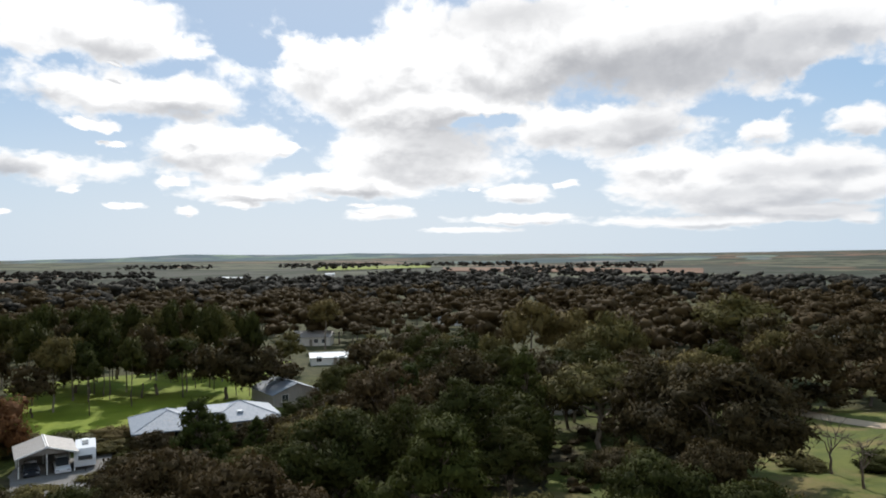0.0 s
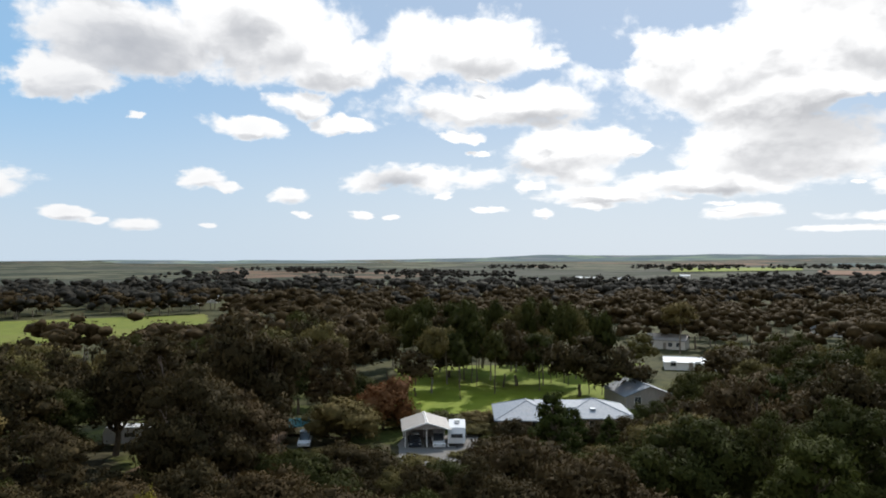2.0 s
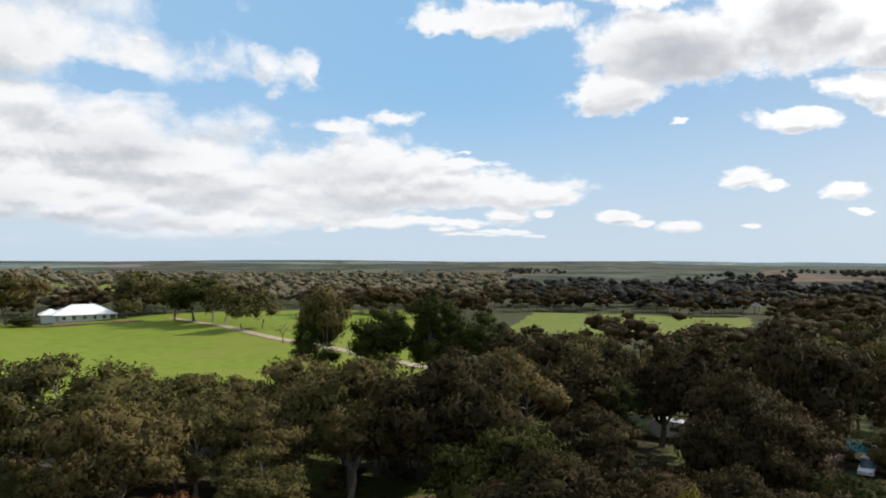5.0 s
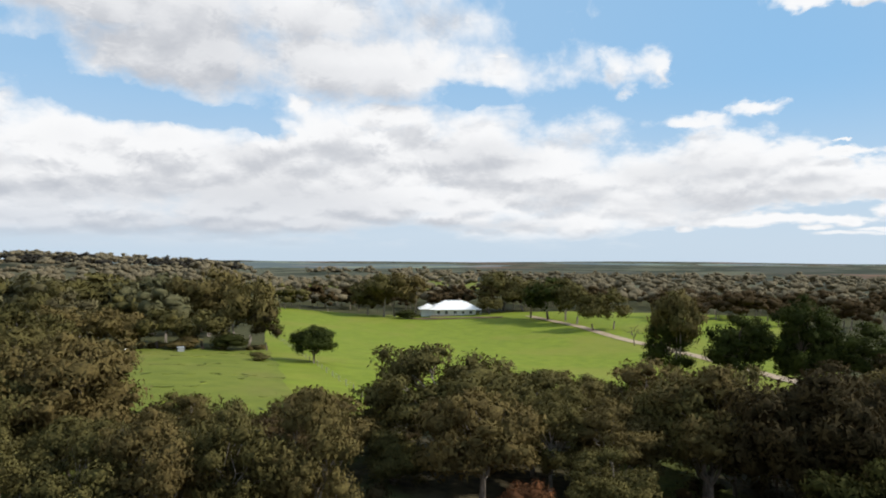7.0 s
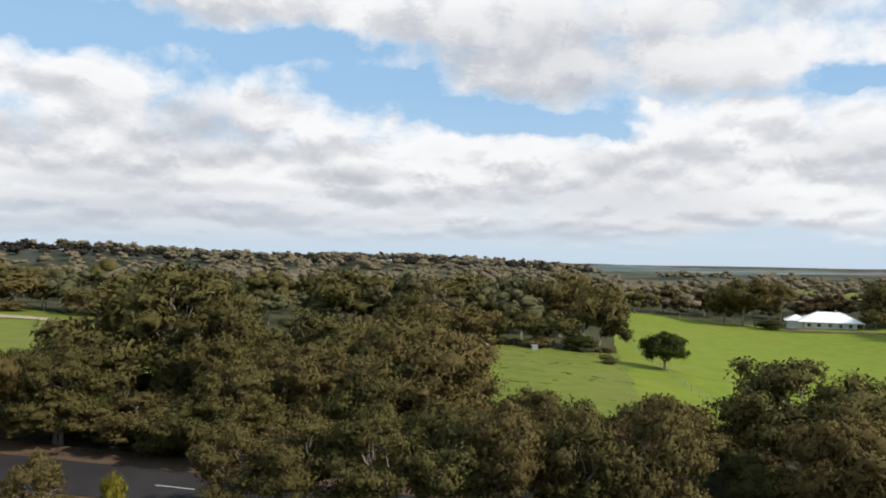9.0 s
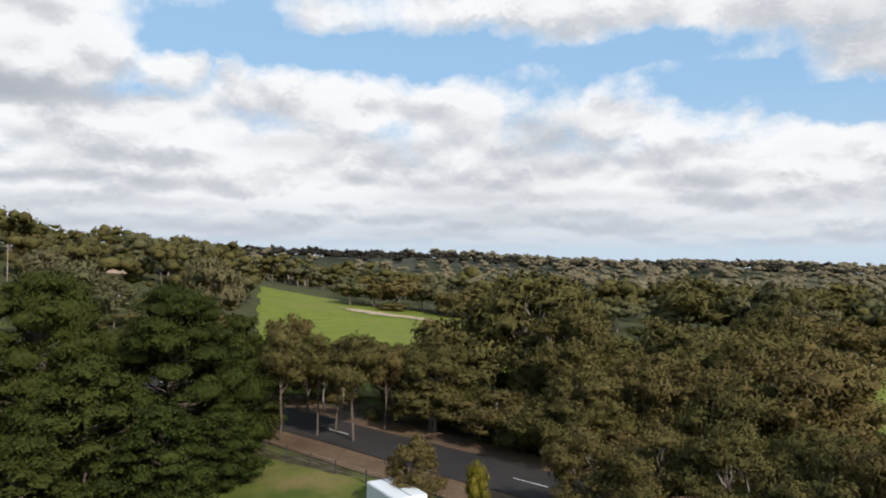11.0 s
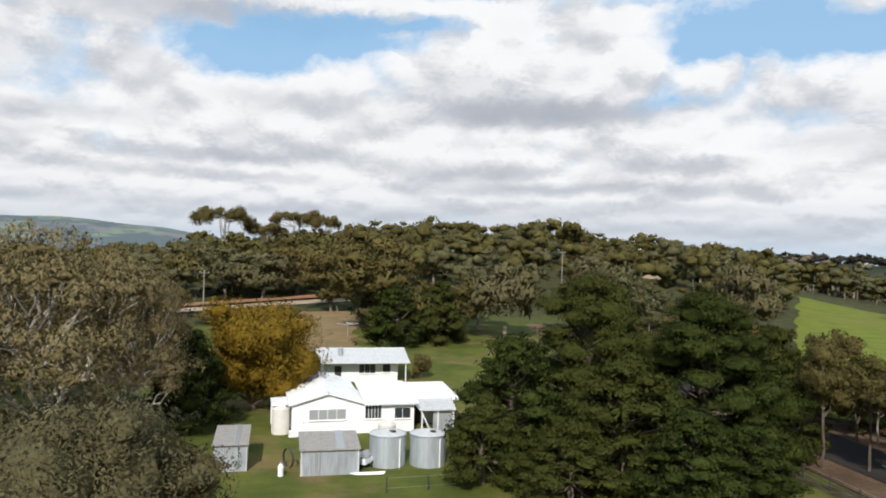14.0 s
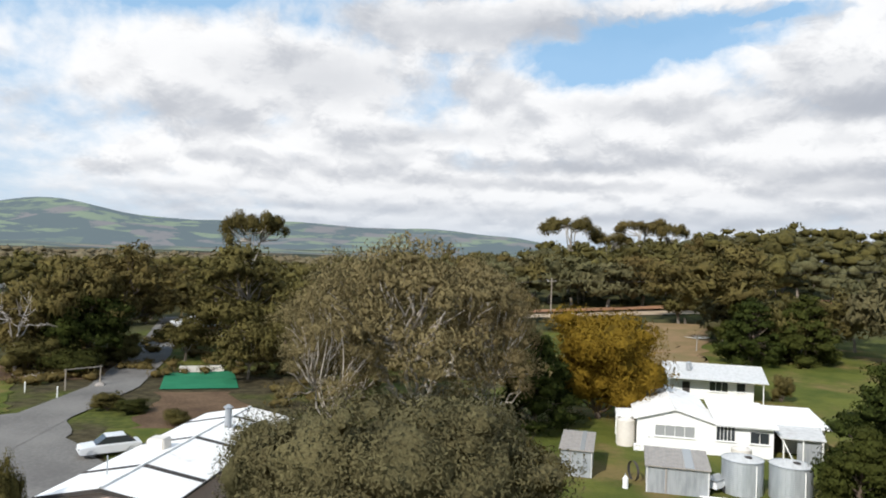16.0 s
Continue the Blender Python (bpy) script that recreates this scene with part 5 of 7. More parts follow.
thin_tree(29.6, 156, 15.5, 5.7)
dark_gum(22.9, 148, 14.1, 7.4)
thin_tree(16.2, 143, 10.5, 6.4)
thin_tree(27.0, 169, 14.5, 7.0)
dark_gum(20.3, 173, 14.8, 6.8)
dark_gum(31.1, 181, 12.5, 5.6)
thin_tree(24.4, 183, 12.3, 5.7)
thin_tree(17.8, 152, 13.9, 5.1)
tall_gum(28.6, 141, 13.3, 7.6)
tall_gum(21.9, 169, 15.9, 6.2)
thin_tree(15.2, 142, 11.8, 5.1)
thin_tree(26.0, 156, 12.8, 8.1)
thin_tree(19.3, 166, 15.4, 6.8)
thin_tree(30.2, 171, 14.0, 5.8)
thin_tree(23.5, 173, 14.6, 6.1)
dark_gum(16.8, 166, 10.6, 5.8)
dark_gum(27.6, 174, 10.2, 6.1)
thin_tree(20.9, 164, 15.3, 5.0)
tall_gum(31.7, 178, 11.7, 8.0)
thin_tree(25.0, 148, 11.9, 5.2)
grey_gum(126.0, 233, 11.4, 11.0)
grey_gum(129.4, 212, 11.3, 10.5)
dark_gum(126.6, 219, 9.7, 8.7)
grey_gum(129.1, 203, 11.5, 9.9)
dark_gum(129.6, 220, 11.8, 9.4)
dark_gum(125.4, 180, 12.6, 8.9)
gum(130.0, 239, 12.0, 9.6)
dark_gum(127.5, 210, 11.5, 10.4)
grey_gum(126.6, 227, 10.0, 9.6)
grey_gum(129.6, 230, 12.6, 9.6)
grey_gum(124.2, 163, 11.2, 10.4)
grey_gum(125.2, 206, 11.8, 9.9)
gum(125.1, 222, 12.9, 10.5)
gum(126.6, 201, 9.3, 11.5)
grey_gum(124.0, 214, 9.1, 9.4)
dark_gum(125.9, 172, 10.5, 9.5)
gum(125.9, 212, 11.6, 10.4)
gum(124.1, 236, 12.3, 9.0)
grey_gum(128.2, 239, 13.0, 11.3)
dark_gum(128.3, 224, 12.0, 9.5)
grey_gum(212.8, 216, 10.2, 11.8)
grey_gum(178.3, 216, 10.5, 10.8)
grey_gum(174.1, 236, 8.1, 8.4)
grey_gum(229.1, 200, 9.5, 11.5)
gum(226.4, 141, 10.2, 10.3)
grey_gum(228.5, 158, 10.6, 11.2)
grey_gum(176.3, 138, 9.3, 8.3)
grey_gum(198.1, 228, 11.6, 11.7)
grey_gum(228.9, 185, 10.4, 10.9)
gum(200.0, 192, 10.0, 12.0)
grey_gum(186.9, 228, 9.7, 8.7)
gum(231.6, 169, 8.1, 10.3)
grey_gum(171.9, 235, 11.7, 9.2)
grey_gum(197.1, 234, 10.8, 10.2)
grey_gum(215.6, 217, 10.2, 10.8)
dark_gum(231.7, 118, 9.2, 10.2)
gum(181.4, 231, 8.5, 10.6)
gum(186.2, 236, 11.0, 8.7)
grey_gum(211.8, 238, 10.8, 10.7)
dark_gum(178.5, 198, 10.0, 10.0)
grey_gum(228.9, 151, 9.2, 10.4)
grey_gum(203.8, 219, 9.5, 11.9)
gum(169.6, 208, 10.8, 11.0)
dark_gum(200.1, 228, 12.0, 10.0)
gum(218.2, 182, 11.4, 10.2)
gum(213.5, 196, 8.3, 10.9)
grey_gum(226.7, 206, 11.2, 8.4)
grey_gum(220.6, 208, 8.5, 11.5)
grey_gum(208.2, 243, 11.7, 9.1)
grey_gum(207.7, 223, 9.4, 9.3)
dark_gum(193.9, 232, 9.8, 9.7)
grey_gum(227.5, 247, 8.9, 10.5)
dark_gum(182.1, 248, 11.0, 11.3)
grey_gum(181.0, 175, 10.8, 10.0)
shrub(170.1, 172, 3.8, 5.5)
gum(213.4, 146, 7.3, 9.4)
grey_gum(179.5, 163, 10.0, 11.7)
grey_gum(219.8, 133, 9.5, 9.1)
grey_gum(194.6, 205, 10.0, 8.8)
gum(197.8, 180, 11.8, 9.7)
grey_gum(222.4, 239, 8.1, 11.2)
grey_gum(178.6, 153, 11.1, 11.4)
dark_gum(178.1, 209, 10.2, 11.3)
grey_gum(185.0, 239, 11.8, 8.1)
grey_gum(203.8, 247, 9.8, 10.8)
gum(214.5, 233, 9.8, 10.2)
grey_gum(216.4, 233, 10.4, 9.9)
grey_gum(201.3, 216, 8.8, 9.8)
dark_gum(211.4, 225, 9.8, 11.8)
dark_gum(218.3, 208, 11.8, 8.5)
grey_gum(224.5, 156, 10.3, 9.6)
grey_gum(225.8, 245, 9.3, 8.1)
dark_gum(217.8, 119, 11.5, 10.8)
grey_gum(184.6, 232, 11.2, 10.6)
gum(215.9, 200, 9.1, 9.0)
gum(206.2, 245, 10.6, 10.2)
gum(171.7, 244, 11.3, 9.9)
gum(224.5, 132, 12.1, 11.7)
gum(225.5, 98, 10.1, 12.6)
gum(223.3, 148, 10.4, 12.2)
gum(250.1, 156, 5.8, 7.8)
dark_gum(239.5, 154, 12.3, 10.2)
dark_gum(216.8, 166, 13.0, 10.3)
gum(258.8, 148, 12.4, 12.0)
gum(241.6, 165, 11.8, 12.8)
dark_gum(261.5, 134, 9.9, 10.7)
gum(246.6, 119, 9.1, 10.6)
dark_gum(216.7, 112, 11.5, 9.6)
dark_gum(245.4, 153, 8.4, 10.3)
gum(225.7, 78, 11.2, 10.8)
dark_gum(249.0, 137, 6.2, 9.0)
gum(219.3, 149, 9.2, 10.7)
gum(254.8, 147, 9.5, 12.7)
gum(217.0, 135, 10.3, 9.3)
gum(252.1, 150, 6.5, 10.8)
dark_gum(219.3, 106, 12.2, 11.3)
gum(246.7, 167, 12.8, 9.3)
gum(258.8, 132, 10.4, 9.4)
gum(242.0, 156, 8.1, 10.5)
gum(238.3, 138, 9.3, 9.8)
gum(222.4, 118, 10.8, 10.5)
dark_gum(233.9, 127, 12.0, 10.0)
dark_gum(231.2, 126, 10.2, 9.5)
dark_gum(234.5, 143, 11.1, 9.5)
gum(255.7, 157, 8.2, 12.8)
dark_gum(221.1, 143, 10.2, 12.6)
gum(250.9, 161, 5.3, 7.1)
gum(230.5, 89, 12.6, 9.9)
dark_gum(235.2, 161, 9.4, 10.9)
gum(259.0, 114, 11.3, 13.0)
gum(235.7, 137, 13.0, 9.2)


# ---- woods ----
CLEAR = ((80, 110.5, 76, 380), (64, 80, 76, 322), (107, 124, 76, 147), (126, 150, 80, 190), (150, 160, 80, 206), (160, 167, 80, 262), (13, 34, 60, 190), (44.5, 65, 222, 392), (184, 216, 20, 168), (0, 14, 165, 205), (232, 262, 20, 92), (-40, -22, 60, 128))


def in_clear(yaw, d):
    return any(a0 < yaw < a1 and d0 < d < d1 for a0, a1, d0, d1 in CLEAR)


def woods(name, count, d0, d1, sprays, size, mat, label, keep, seed, high=(0.75, 1.2), trunks=False, yaws=(-40, 262), hearts=True, form="grove"):
    """Woods too many to count: crowns of leaf sprays in one mesh, and their trunks in another."""
    rng = np.random.default_rng(seed)
    kinds = [make_tree(form, sprays, size, 40 + i + seed, False, hearts, 3, True) for i in range(6)]
    crowns, ways, cores, core_faces, core_ways, stems = [], [], [], [], [], []
    n = made = 0
    while made < count:
        yaw, d = rng.uniform(*yaws), math.sqrt(rng.uniform(d0 * d0, d1 * d1))
        x, y = xy(yaw, d)
        if not keep(yaw, d, x, y):
            continue
        made += 1
        a, k = rng.uniform(0, 6.28), rng.uniform(*high)
        c, s = math.cos(a), math.sin(a)
        scale = np.array((k * 1.2, k * 1.2, k * rng.uniform(0.85, 1.15)), dtype=np.float32)
        z = ground_z(x, y) - 0.3
        stem, core, spray = kinds[rng.integers(6)]

        def stood(v):
            v = v * scale
            return np.stack([v[:, 0] * c - v[:, 1] * s + x, v[:, 0] * s + v[:, 1] * c + y, v[:, 2] + z], axis=1)

        def turned(v):
            return np.stack([v[:, 0] * c - v[:, 1] * s, v[:, 0] * s + v[:, 1] * c, v[:, 2]], axis=1)

        crowns.append(stood(spray[0]))
        ways.append(turned(spray[1]))
        if core is not None:
            cores.append(stood(core[0]))
            core_ways.append(turned(core[2]))
            core_faces.append(core[1] + n)
            n += len(core[0])
        if trunks:
            stems.append(stood(stem))
    whole = (np.concatenate(cores), np.concatenate(core_faces), np.concatenate(core_ways)) if cores else None
    ob = tagged(new(name, foliage(name, whole, (np.concatenate(crowns), np.concatenate(ways)), mat)), label, "woodland", kind="stuff")
    if trunks:
        tagged(new("tree_trunks", quads("tree_trunks", np.concatenate(stems), BARK_PALE)), "pale and dark trunks of the gum woods", "woodland", kind="stuff")
    return ob


def thick(x, y, d):
    return noise.noise((x * 0.004, y * 0.004, 0.5)) > -0.3 - (0.5 if d < 750 else 0)


def free(yaw, d, x, y):
    return not in_clear(yaw, d)


def free_far(yaw, d, x, y):
    return not in_clear(yaw, d) and thick(x, y, d)


def belts(yaw, d, x, y):
    return noise.noise((x * 0.0035, y * 0.007, 2.5)) > 0.22


# Woods on the backlit side take darker leaf colours in place of shade.
woods("woodland", 950, 165, 480, 170, 0.80, LEAF_RUSSET_BACKLIT, "gum woods in the middle distance, leaf colour darkened as backlit", free, 5, (0.75, 1.25), True, (-40, 108))
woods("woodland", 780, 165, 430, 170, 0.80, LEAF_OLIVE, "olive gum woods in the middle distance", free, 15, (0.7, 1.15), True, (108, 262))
woods("woodland", 450, 165, 420, 170, 0.80, LEAF_GREY, "grey-green gum woods over the rise", free, 9, (0.7, 1.1), True, (110, 232))
woods("woodland", 850, 400, 690, 60, 1.0, LEAF_DIM, "bushland of gum trees stretching away, leaf colour darkened as backlit", free_far, 6, (0.9, 1.3), False, (-40, 64), True, "clump")
woods("woodland", 750, 690, 1700, 30, 1.4, LEAF_DIM, "far belts of trees between the fields, leaf colour darkened as backlit", belts, 16, (0.7, 1.1), False, (-40, 64), True, "clump")
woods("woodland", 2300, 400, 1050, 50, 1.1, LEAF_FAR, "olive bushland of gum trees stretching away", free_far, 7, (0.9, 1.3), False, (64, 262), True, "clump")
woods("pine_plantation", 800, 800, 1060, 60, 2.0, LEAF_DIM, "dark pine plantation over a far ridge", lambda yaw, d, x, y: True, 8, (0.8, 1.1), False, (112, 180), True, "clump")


def undergrowth(count, d0, d1, yaw0=-38, yaw1=232, seed=21, leaf=LEAF_OLIVE):
    """Low scrub between the trunks."""
    rng = np.random.default_rng(seed)
    blocks, ways, cores, faces, core_ways, n = [], [], [], [], [], 0
    while len(blocks) < count:
        yaw, d = rng.uniform(yaw0, yaw1), math.sqrt(rng.uniform(d0 * d0, d1 * d1))
        x, y = xy(yaw, d)
        if in_clear(yaw, d) or (183 < yaw < 218 and d < 166) or (128 < yaw < 180 and d < 64) or (yaw > 40 and abs((x + 28) * 0.933 + (y + 46.6) * 0.36) < 5):
            continue
        r = rng.uniform(0.8, 2.0)
        bushes = [(x + rng.normal() * r * 0.5, y + rng.normal() * r * 0.5, ground_z(x, y) + r * 0.3, r * k, r * k, r * 0.6 * k) for k in (0.9, 0.65)]
        spray = leaves(bushes, 110, 0.30, rng)
        blocks.append(spray[0])
        ways.append(spray[1])
        v, f, w = masses(bushes, rng, 0.55, False)
        core_ways.append(w)
        cores.append(v)
        faces.append(f + n)
        n += len(v)
    me = foliage("undergrowth", (np.concatenate(cores), np.concatenate(faces), np.concatenate(core_ways)), (np.concatenate(blocks), np.concatenate(ways)), leaf)
    tagged(new("undergrowth", me), "low olive brown scrub between the tree trunks", "scrub", kind="stuff")


# Scrub on the backlit side gets the darkened leaf colour too.
undergrowth(450, 36, 160, -38, 105, 21, LEAF_RUSSET_BACKLIT)
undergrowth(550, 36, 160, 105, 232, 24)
undergrowth(450, 166, 260, 160, 235, 22)
undergrowth(160, 92, 130, 228, 262, 23)

# ---- making things ----


class Shape:
    """A mesh in the making."""

    def __init__(self):
        self.v, self.f = [], []

    def add(self, verts, faces):
        n = len(self.v)
        self.v += [tuple(p) for p in verts]
        self.f += [tuple(i + n for i in face) for face in faces]
        return self

    def box(self, x0, x1, y0, y1, z0, z1):
        return self.add([(x, y, z) for z in (z0, z1) for y in (y0, y1) for x in (x0, x1)],
                        [(0, 2, 3, 1), (4, 5, 7, 6), (0, 1, 5, 4), (2, 6, 7, 3), (0, 4, 6, 2), (1, 3, 7, 5)])

    def slab(self, a, b, c, d, thick=0.08):
        """A sheet through four corners, with thickness downwards."""
        top = [Vector(p) for p in (a, b, c, d)]
        return self.add(top + [p - Vector((0, 0, thick)) for p in top],
                        [(0, 1, 2, 3), (7, 6, 5, 4), (0, 4, 5, 1), (1, 5, 6, 2), (2, 6, 7, 3), (3, 7, 4, 0)])

    def prism(self, outline, y0, y1):
        """An outline in x and z drawn out along y."""
        n = len(outline)
        return self.add([(x, y, z) for y in (y0, y1) for x, z in outline],
                        [tuple(range(n)), tuple(range(2 * n - 1, n - 1, -1))] + [((i + 1) % n, i, i + n, (i + 1) % n + n) for i in range(n)])

    def cyl(self, x, y, z0, z1, r, sides=20, r1=None):
        r1 = r if r1 is None else r1
        ring = [(math.cos(k * math.tau / sides), math.sin(k * math.tau / sides)) for k in range(sides)]
        return self.add([(x + c * r, y + s * r, z0) for c, s in ring] + [(x + c * r1, y + s * r1, z1) for c, s in ring],
                        [tuple(range(sides - 1, -1, -1)), tuple(range(sides, 2 * sides))] + [(k, (k + 1) % sides, (k + 1) % sides + sides, k + sides) for k in range(sides)])

    def rod(self, a, b, r=0.04, sides=6):
        return self.add(*loose(tube([a, (np.array(a) + np.array(b)) / 2, b], [r, r, r], sides)))


def loose(faces):
    return [p for face in faces for p in face], [tuple(range(4 * i, 4 * i + 4)) for i in range(len(faces))]


def part(name, shape, mat, parent=None, label="", bevel=0.0):
    me = bpy.data.meshes.new(name)
    me.from_pydata([tuple(map(float, p)) for p in shape.v], [], shape.f)
    me.materials.append(mat)
    if bevel:
        bm = bmesh.new()
        bm.from_mesh(me)
        bmesh.ops.bevel(bm, geom=bm.edges[:], offset=bevel, segments=2, affect="EDGES", clamp_overlap=True)
        bm.to_mesh(me)
        bm.free()
    ob = new(name, me)
    if parent:
        ob.parent = parent
    return tagged(ob, label)


def thing(name, yaw, d, turn, label, category, group="", lift=0.0):
    """An empty on the land: x to the right and y away as seen from the camera when turn is 0."""
    x, y = xy(yaw, d)
    root = new(name)
    root.matrix_world = pose(x, y, ground_z(x, y) + lift, 0, 0, yaw + turn)
    return tagged(root, label, category, group)


def window(parent, x0, x1, y, z0, z1, panes=2, frame_mat=None, depth=0.06, glass=None):
    """A window on a wall that faces the negative y: frame, bars and panes."""
    w = Shape().box(x0, x1, y - 0.03, y, z0, z1)
    frame_ob = part("window", w, glass or PANE_DARK, parent)
    f = Shape()
    t = 0.05
    for a, b, c, e in ((x0 - t, x1 + t, z1, z1 + t), (x0 - t, x1 + t, z0 - t, z0), (x0 - t, x0, z0, z1), (x1, x1 + t, z0, z1)):
        f.box(a, b, y - depth, y, c, e)
    for i in range(1, panes):
        x = x0 + (x1 - x0) * i / panes
        f.box(x - 0.02, x + 0.02, y - depth, y, z0, z1)
    part("frame", f, frame_mat or WHITE, frame_ob)
    sill = Shape().box(x0 - 0.1, x1 + 0.1, y - 0.12, y, z0 - 0.1, z0 - t)
    part("sill", sill, frame_mat or WHITE, frame_ob)
    return frame_ob


def sheeting(name, a, b, axis, pitch=0.15, rough=0.45, metal=0.5, bump_by=0.5):
    """Corrugated sheet: ribs along one axis, rain streaks and a little rust."""
    m, net, bsdf = material(name, rough, metal, 0.5)
    v = where(net)
    sep = net.add("ShaderNodeSeparateXYZ", i0=v)
    wave = net.math("SINE", net.math("MULTIPLY", sep.outputs[axis], math.tau / pitch))
    streak = net.noise(net.vec("MULTIPLY", v, (1.8, 1.8, 0.35)), 1.6, 4)
    base = net.mix(net.ramp(streak, 0.35, 0.7), a, b)
    base = net.mix(net.math("MULTIPLY", net.ramp(net.noise(v, 0.7, 5), 0.6, 0.75), 0.35), base, (0.30, 0.24, 0.19))
    net.put(bsdf.inputs["Base Color"], base)
    bumpy(net, bsdf, wave, bump_by, 0.02)
    return m


def boards(name, a, b, pitch=0.16):
    """Painted weatherboards: level laps and faint dirt."""
    m, net, bsdf = material(name, 0.6, 0, 0.4)
    v = where(net)
    sep = net.add("ShaderNodeSeparateXYZ", i0=v)
    lap = net.math("FRACT", net.math("DIVIDE", sep.outputs[2], pitch))
    base = net.mix(net.ramp(net.noise(v, 0.8, 5), 0.35, 0.7), a, b)
    net.put(bsdf.inputs["Base Color"], base)
    bumpy(net, bsdf, lap, 0.5, 0.02)
    return m


WHITE = surface("white_paint", (0.78, 0.78, 0.76), (0.84, 0.84, 0.82), 0.8, 6.0, 0.5)
BOARDS = boards("white_weatherboards", (0.85, 0.85, 0.84), (0.79, 0.79, 0.775))
ROOF_WHITE = sheeting("white_roof_sheets", (0.85, 0.835, 0.81), (0.78, 0.765, 0.74), 0, 0.2, 0.75, 0.0, 0.25)
ROOF_GREY = sheeting("pale_grey_roof_sheets", (0.56, 0.56, 0.55), (0.47, 0.47, 0.46), 0, 0.2, 0.6, 0.0)
ROOF_BLUE = sheeting("blue_grey_roof_sheets", (0.24, 0.27, 0.31), (0.18, 0.21, 0.25), 0, 0.2, 0.65, 0.0)
ROOF_TAN = sheeting("tan_grey_roof_sheets", (0.33, 0.30, 0.27), (0.26, 0.24, 0.22), 0, 0.2, 0.65, 0.0)
ROOF_RED = surface("red_roof_tiles", (0.40, 0.13, 0.075), (0.28, 0.10, 0.06), 0.9, 5.0, 0.8)
ZINC = sheeting("galvanised_sheets", (0.42, 0.44, 0.46), (0.30, 0.32, 0.34), 0, 0.12, 0.5, 0.3)
TANK_ZINC = sheeting("ribbed_tank_steel", (0.46, 0.49, 0.51), (0.36, 0.39, 0.41), 2, 0.14, 0.45, 0.35, 0.3)
PANE_DARK, _net, _b = material("window_glass_over_dark_rooms", 0.12, 0.0, 0.8)
_b.inputs["Base Color"].default_value = (0.035, 0.04, 0.045, 1)
PANE_PALE, _net, _b = material("window_glass_with_blinds", 0.2, 0.0, 0.6)
_b.inputs["Base Color"].default_value = (0.30, 0.31, 0.31, 1)
DARK = surface("deep_shadowed_timber", (0.03, 0.028, 0.026), (0.06, 0.05, 0.045), 1.0, 6.0, 0.8)
TIMBER = surface("grey_weathered_timber", (0.20, 0.165, 0.13), (0.32, 0.28, 0.23), 1.2, 9.0, 0.85)
CREAM = surface("cream_poly_tank", (0.62, 0.58, 0.52), (0.70, 0.66, 0.60), 0.8, 4.0, 0.5)
BRICK_TAN = surface("tan_brickwork", (0.32, 0.22, 0.15), (0.42, 0.31, 0.22), 2.0, 14.0, 0.85)
RUBBER = surface("black_rubber", (0.02, 0.02, 0.02), (0.035, 0.035, 0.035), 3.0, 20.0, 0.8)
CAR_WHITE, _net, _b = material("white_car_paint", 0.25, 0.0, 0.6)
_b.inputs["Base Color"].default_value = (0.72, 0.73, 0.74, 1)
CAR_DARK, _net, _b = material("dark_car_paint", 0.25, 0.1, 0.6)
_b.inputs["Base Color"].default_value = (0.03, 0.035, 0.045, 1)
CAR_TEAL, _net, _b = material("teal_painted_steel", 0.4, 0.1, 0.5)
_b.inputs["Base Color"].default_value = (0.05, 0.22, 0.24, 1)
GRAVEL = surface("grey_gravel", (0.13, 0.122, 0.115), (0.20, 0.19, 0.175), 0.12, 3.0, 0.95, 0, 0.1, 0.6)
# Asphalt and dirt colours are lowered to stand in for shade over the road.
ASPHALT = surface("shade_darkened_asphalt", (0.026, 0.023, 0.022), (0.042, 0.037, 0.034), 0.15, 6.0, 0.95, 0, 0.08, 0.4)
DIRT = surface("reddish_dirt_verge", (0.075, 0.048, 0.03), (0.16, 0.105, 0.065), 0.2, 3.0, 0.95, 0, 0.1, 0.6)
CLAY = surface("orange_clay_bank", (0.34, 0.19, 0.11), (0.24, 0.13, 0.075), 0.3, 3.0, 0.95, 0, 0.1, 0.6)
SAND = surface("pale_sandy_track", (0.42, 0.33, 0.23), (0.32, 0.24, 0.16), 0.2, 3.0, 0.95, 0, 0.1, 0.5)
PAINT_ROAD = surface("worn_white_road_paint", (0.6, 0.6, 0.58), (0.4, 0.4, 0.38), 2.0, 9.0, 0.8)


def gable_roof(name, parent, x0, x1, y0, y1, z, rise, mat, along="y", over=0.35, label=""):
    """Two roof sheets and a ridge cap; the ridge runs along y or x."""
    s = Shape()
    if along == "y":
        xm = (x0 + x1) / 2
        drop = rise * over / (xm - x0)
        a, b = y0 - over, y1 + over
        s.slab((x0 - over, a, z - drop), (xm, a, z + rise), (xm, b, z + rise), (x0 - over, b, z - drop))
        s.slab((xm, a, z + rise), (x1 + over, a, z - drop), (x1 + over, b, z - drop), (xm, b, z + rise))
        cap = Shape().rod((xm, a, z + rise + 0.02), (xm, b, z + rise + 0.02), 0.09)
    else:
        ym = (y0 + y1) / 2
        drop = rise * over / (ym - y0)
        a, b = x0 - over, x1 + over
        s.slab((a, y0 - over, z - drop), (b, y0 - over, z - drop), (b, ym, z + rise), (a, ym, z + rise))
        s.slab((a, ym, z + rise), (b, ym, z + rise), (b, y1 + over, z - drop), (a, y1 + over, z - drop))
        cap = Shape().rod((a, ym, z + rise + 0.02), (b, ym, z + rise + 0.02), 0.09)
    roof = part(name, s, mat, parent, label)
    part("ridge_cap", cap, mat, roof)
    return roof


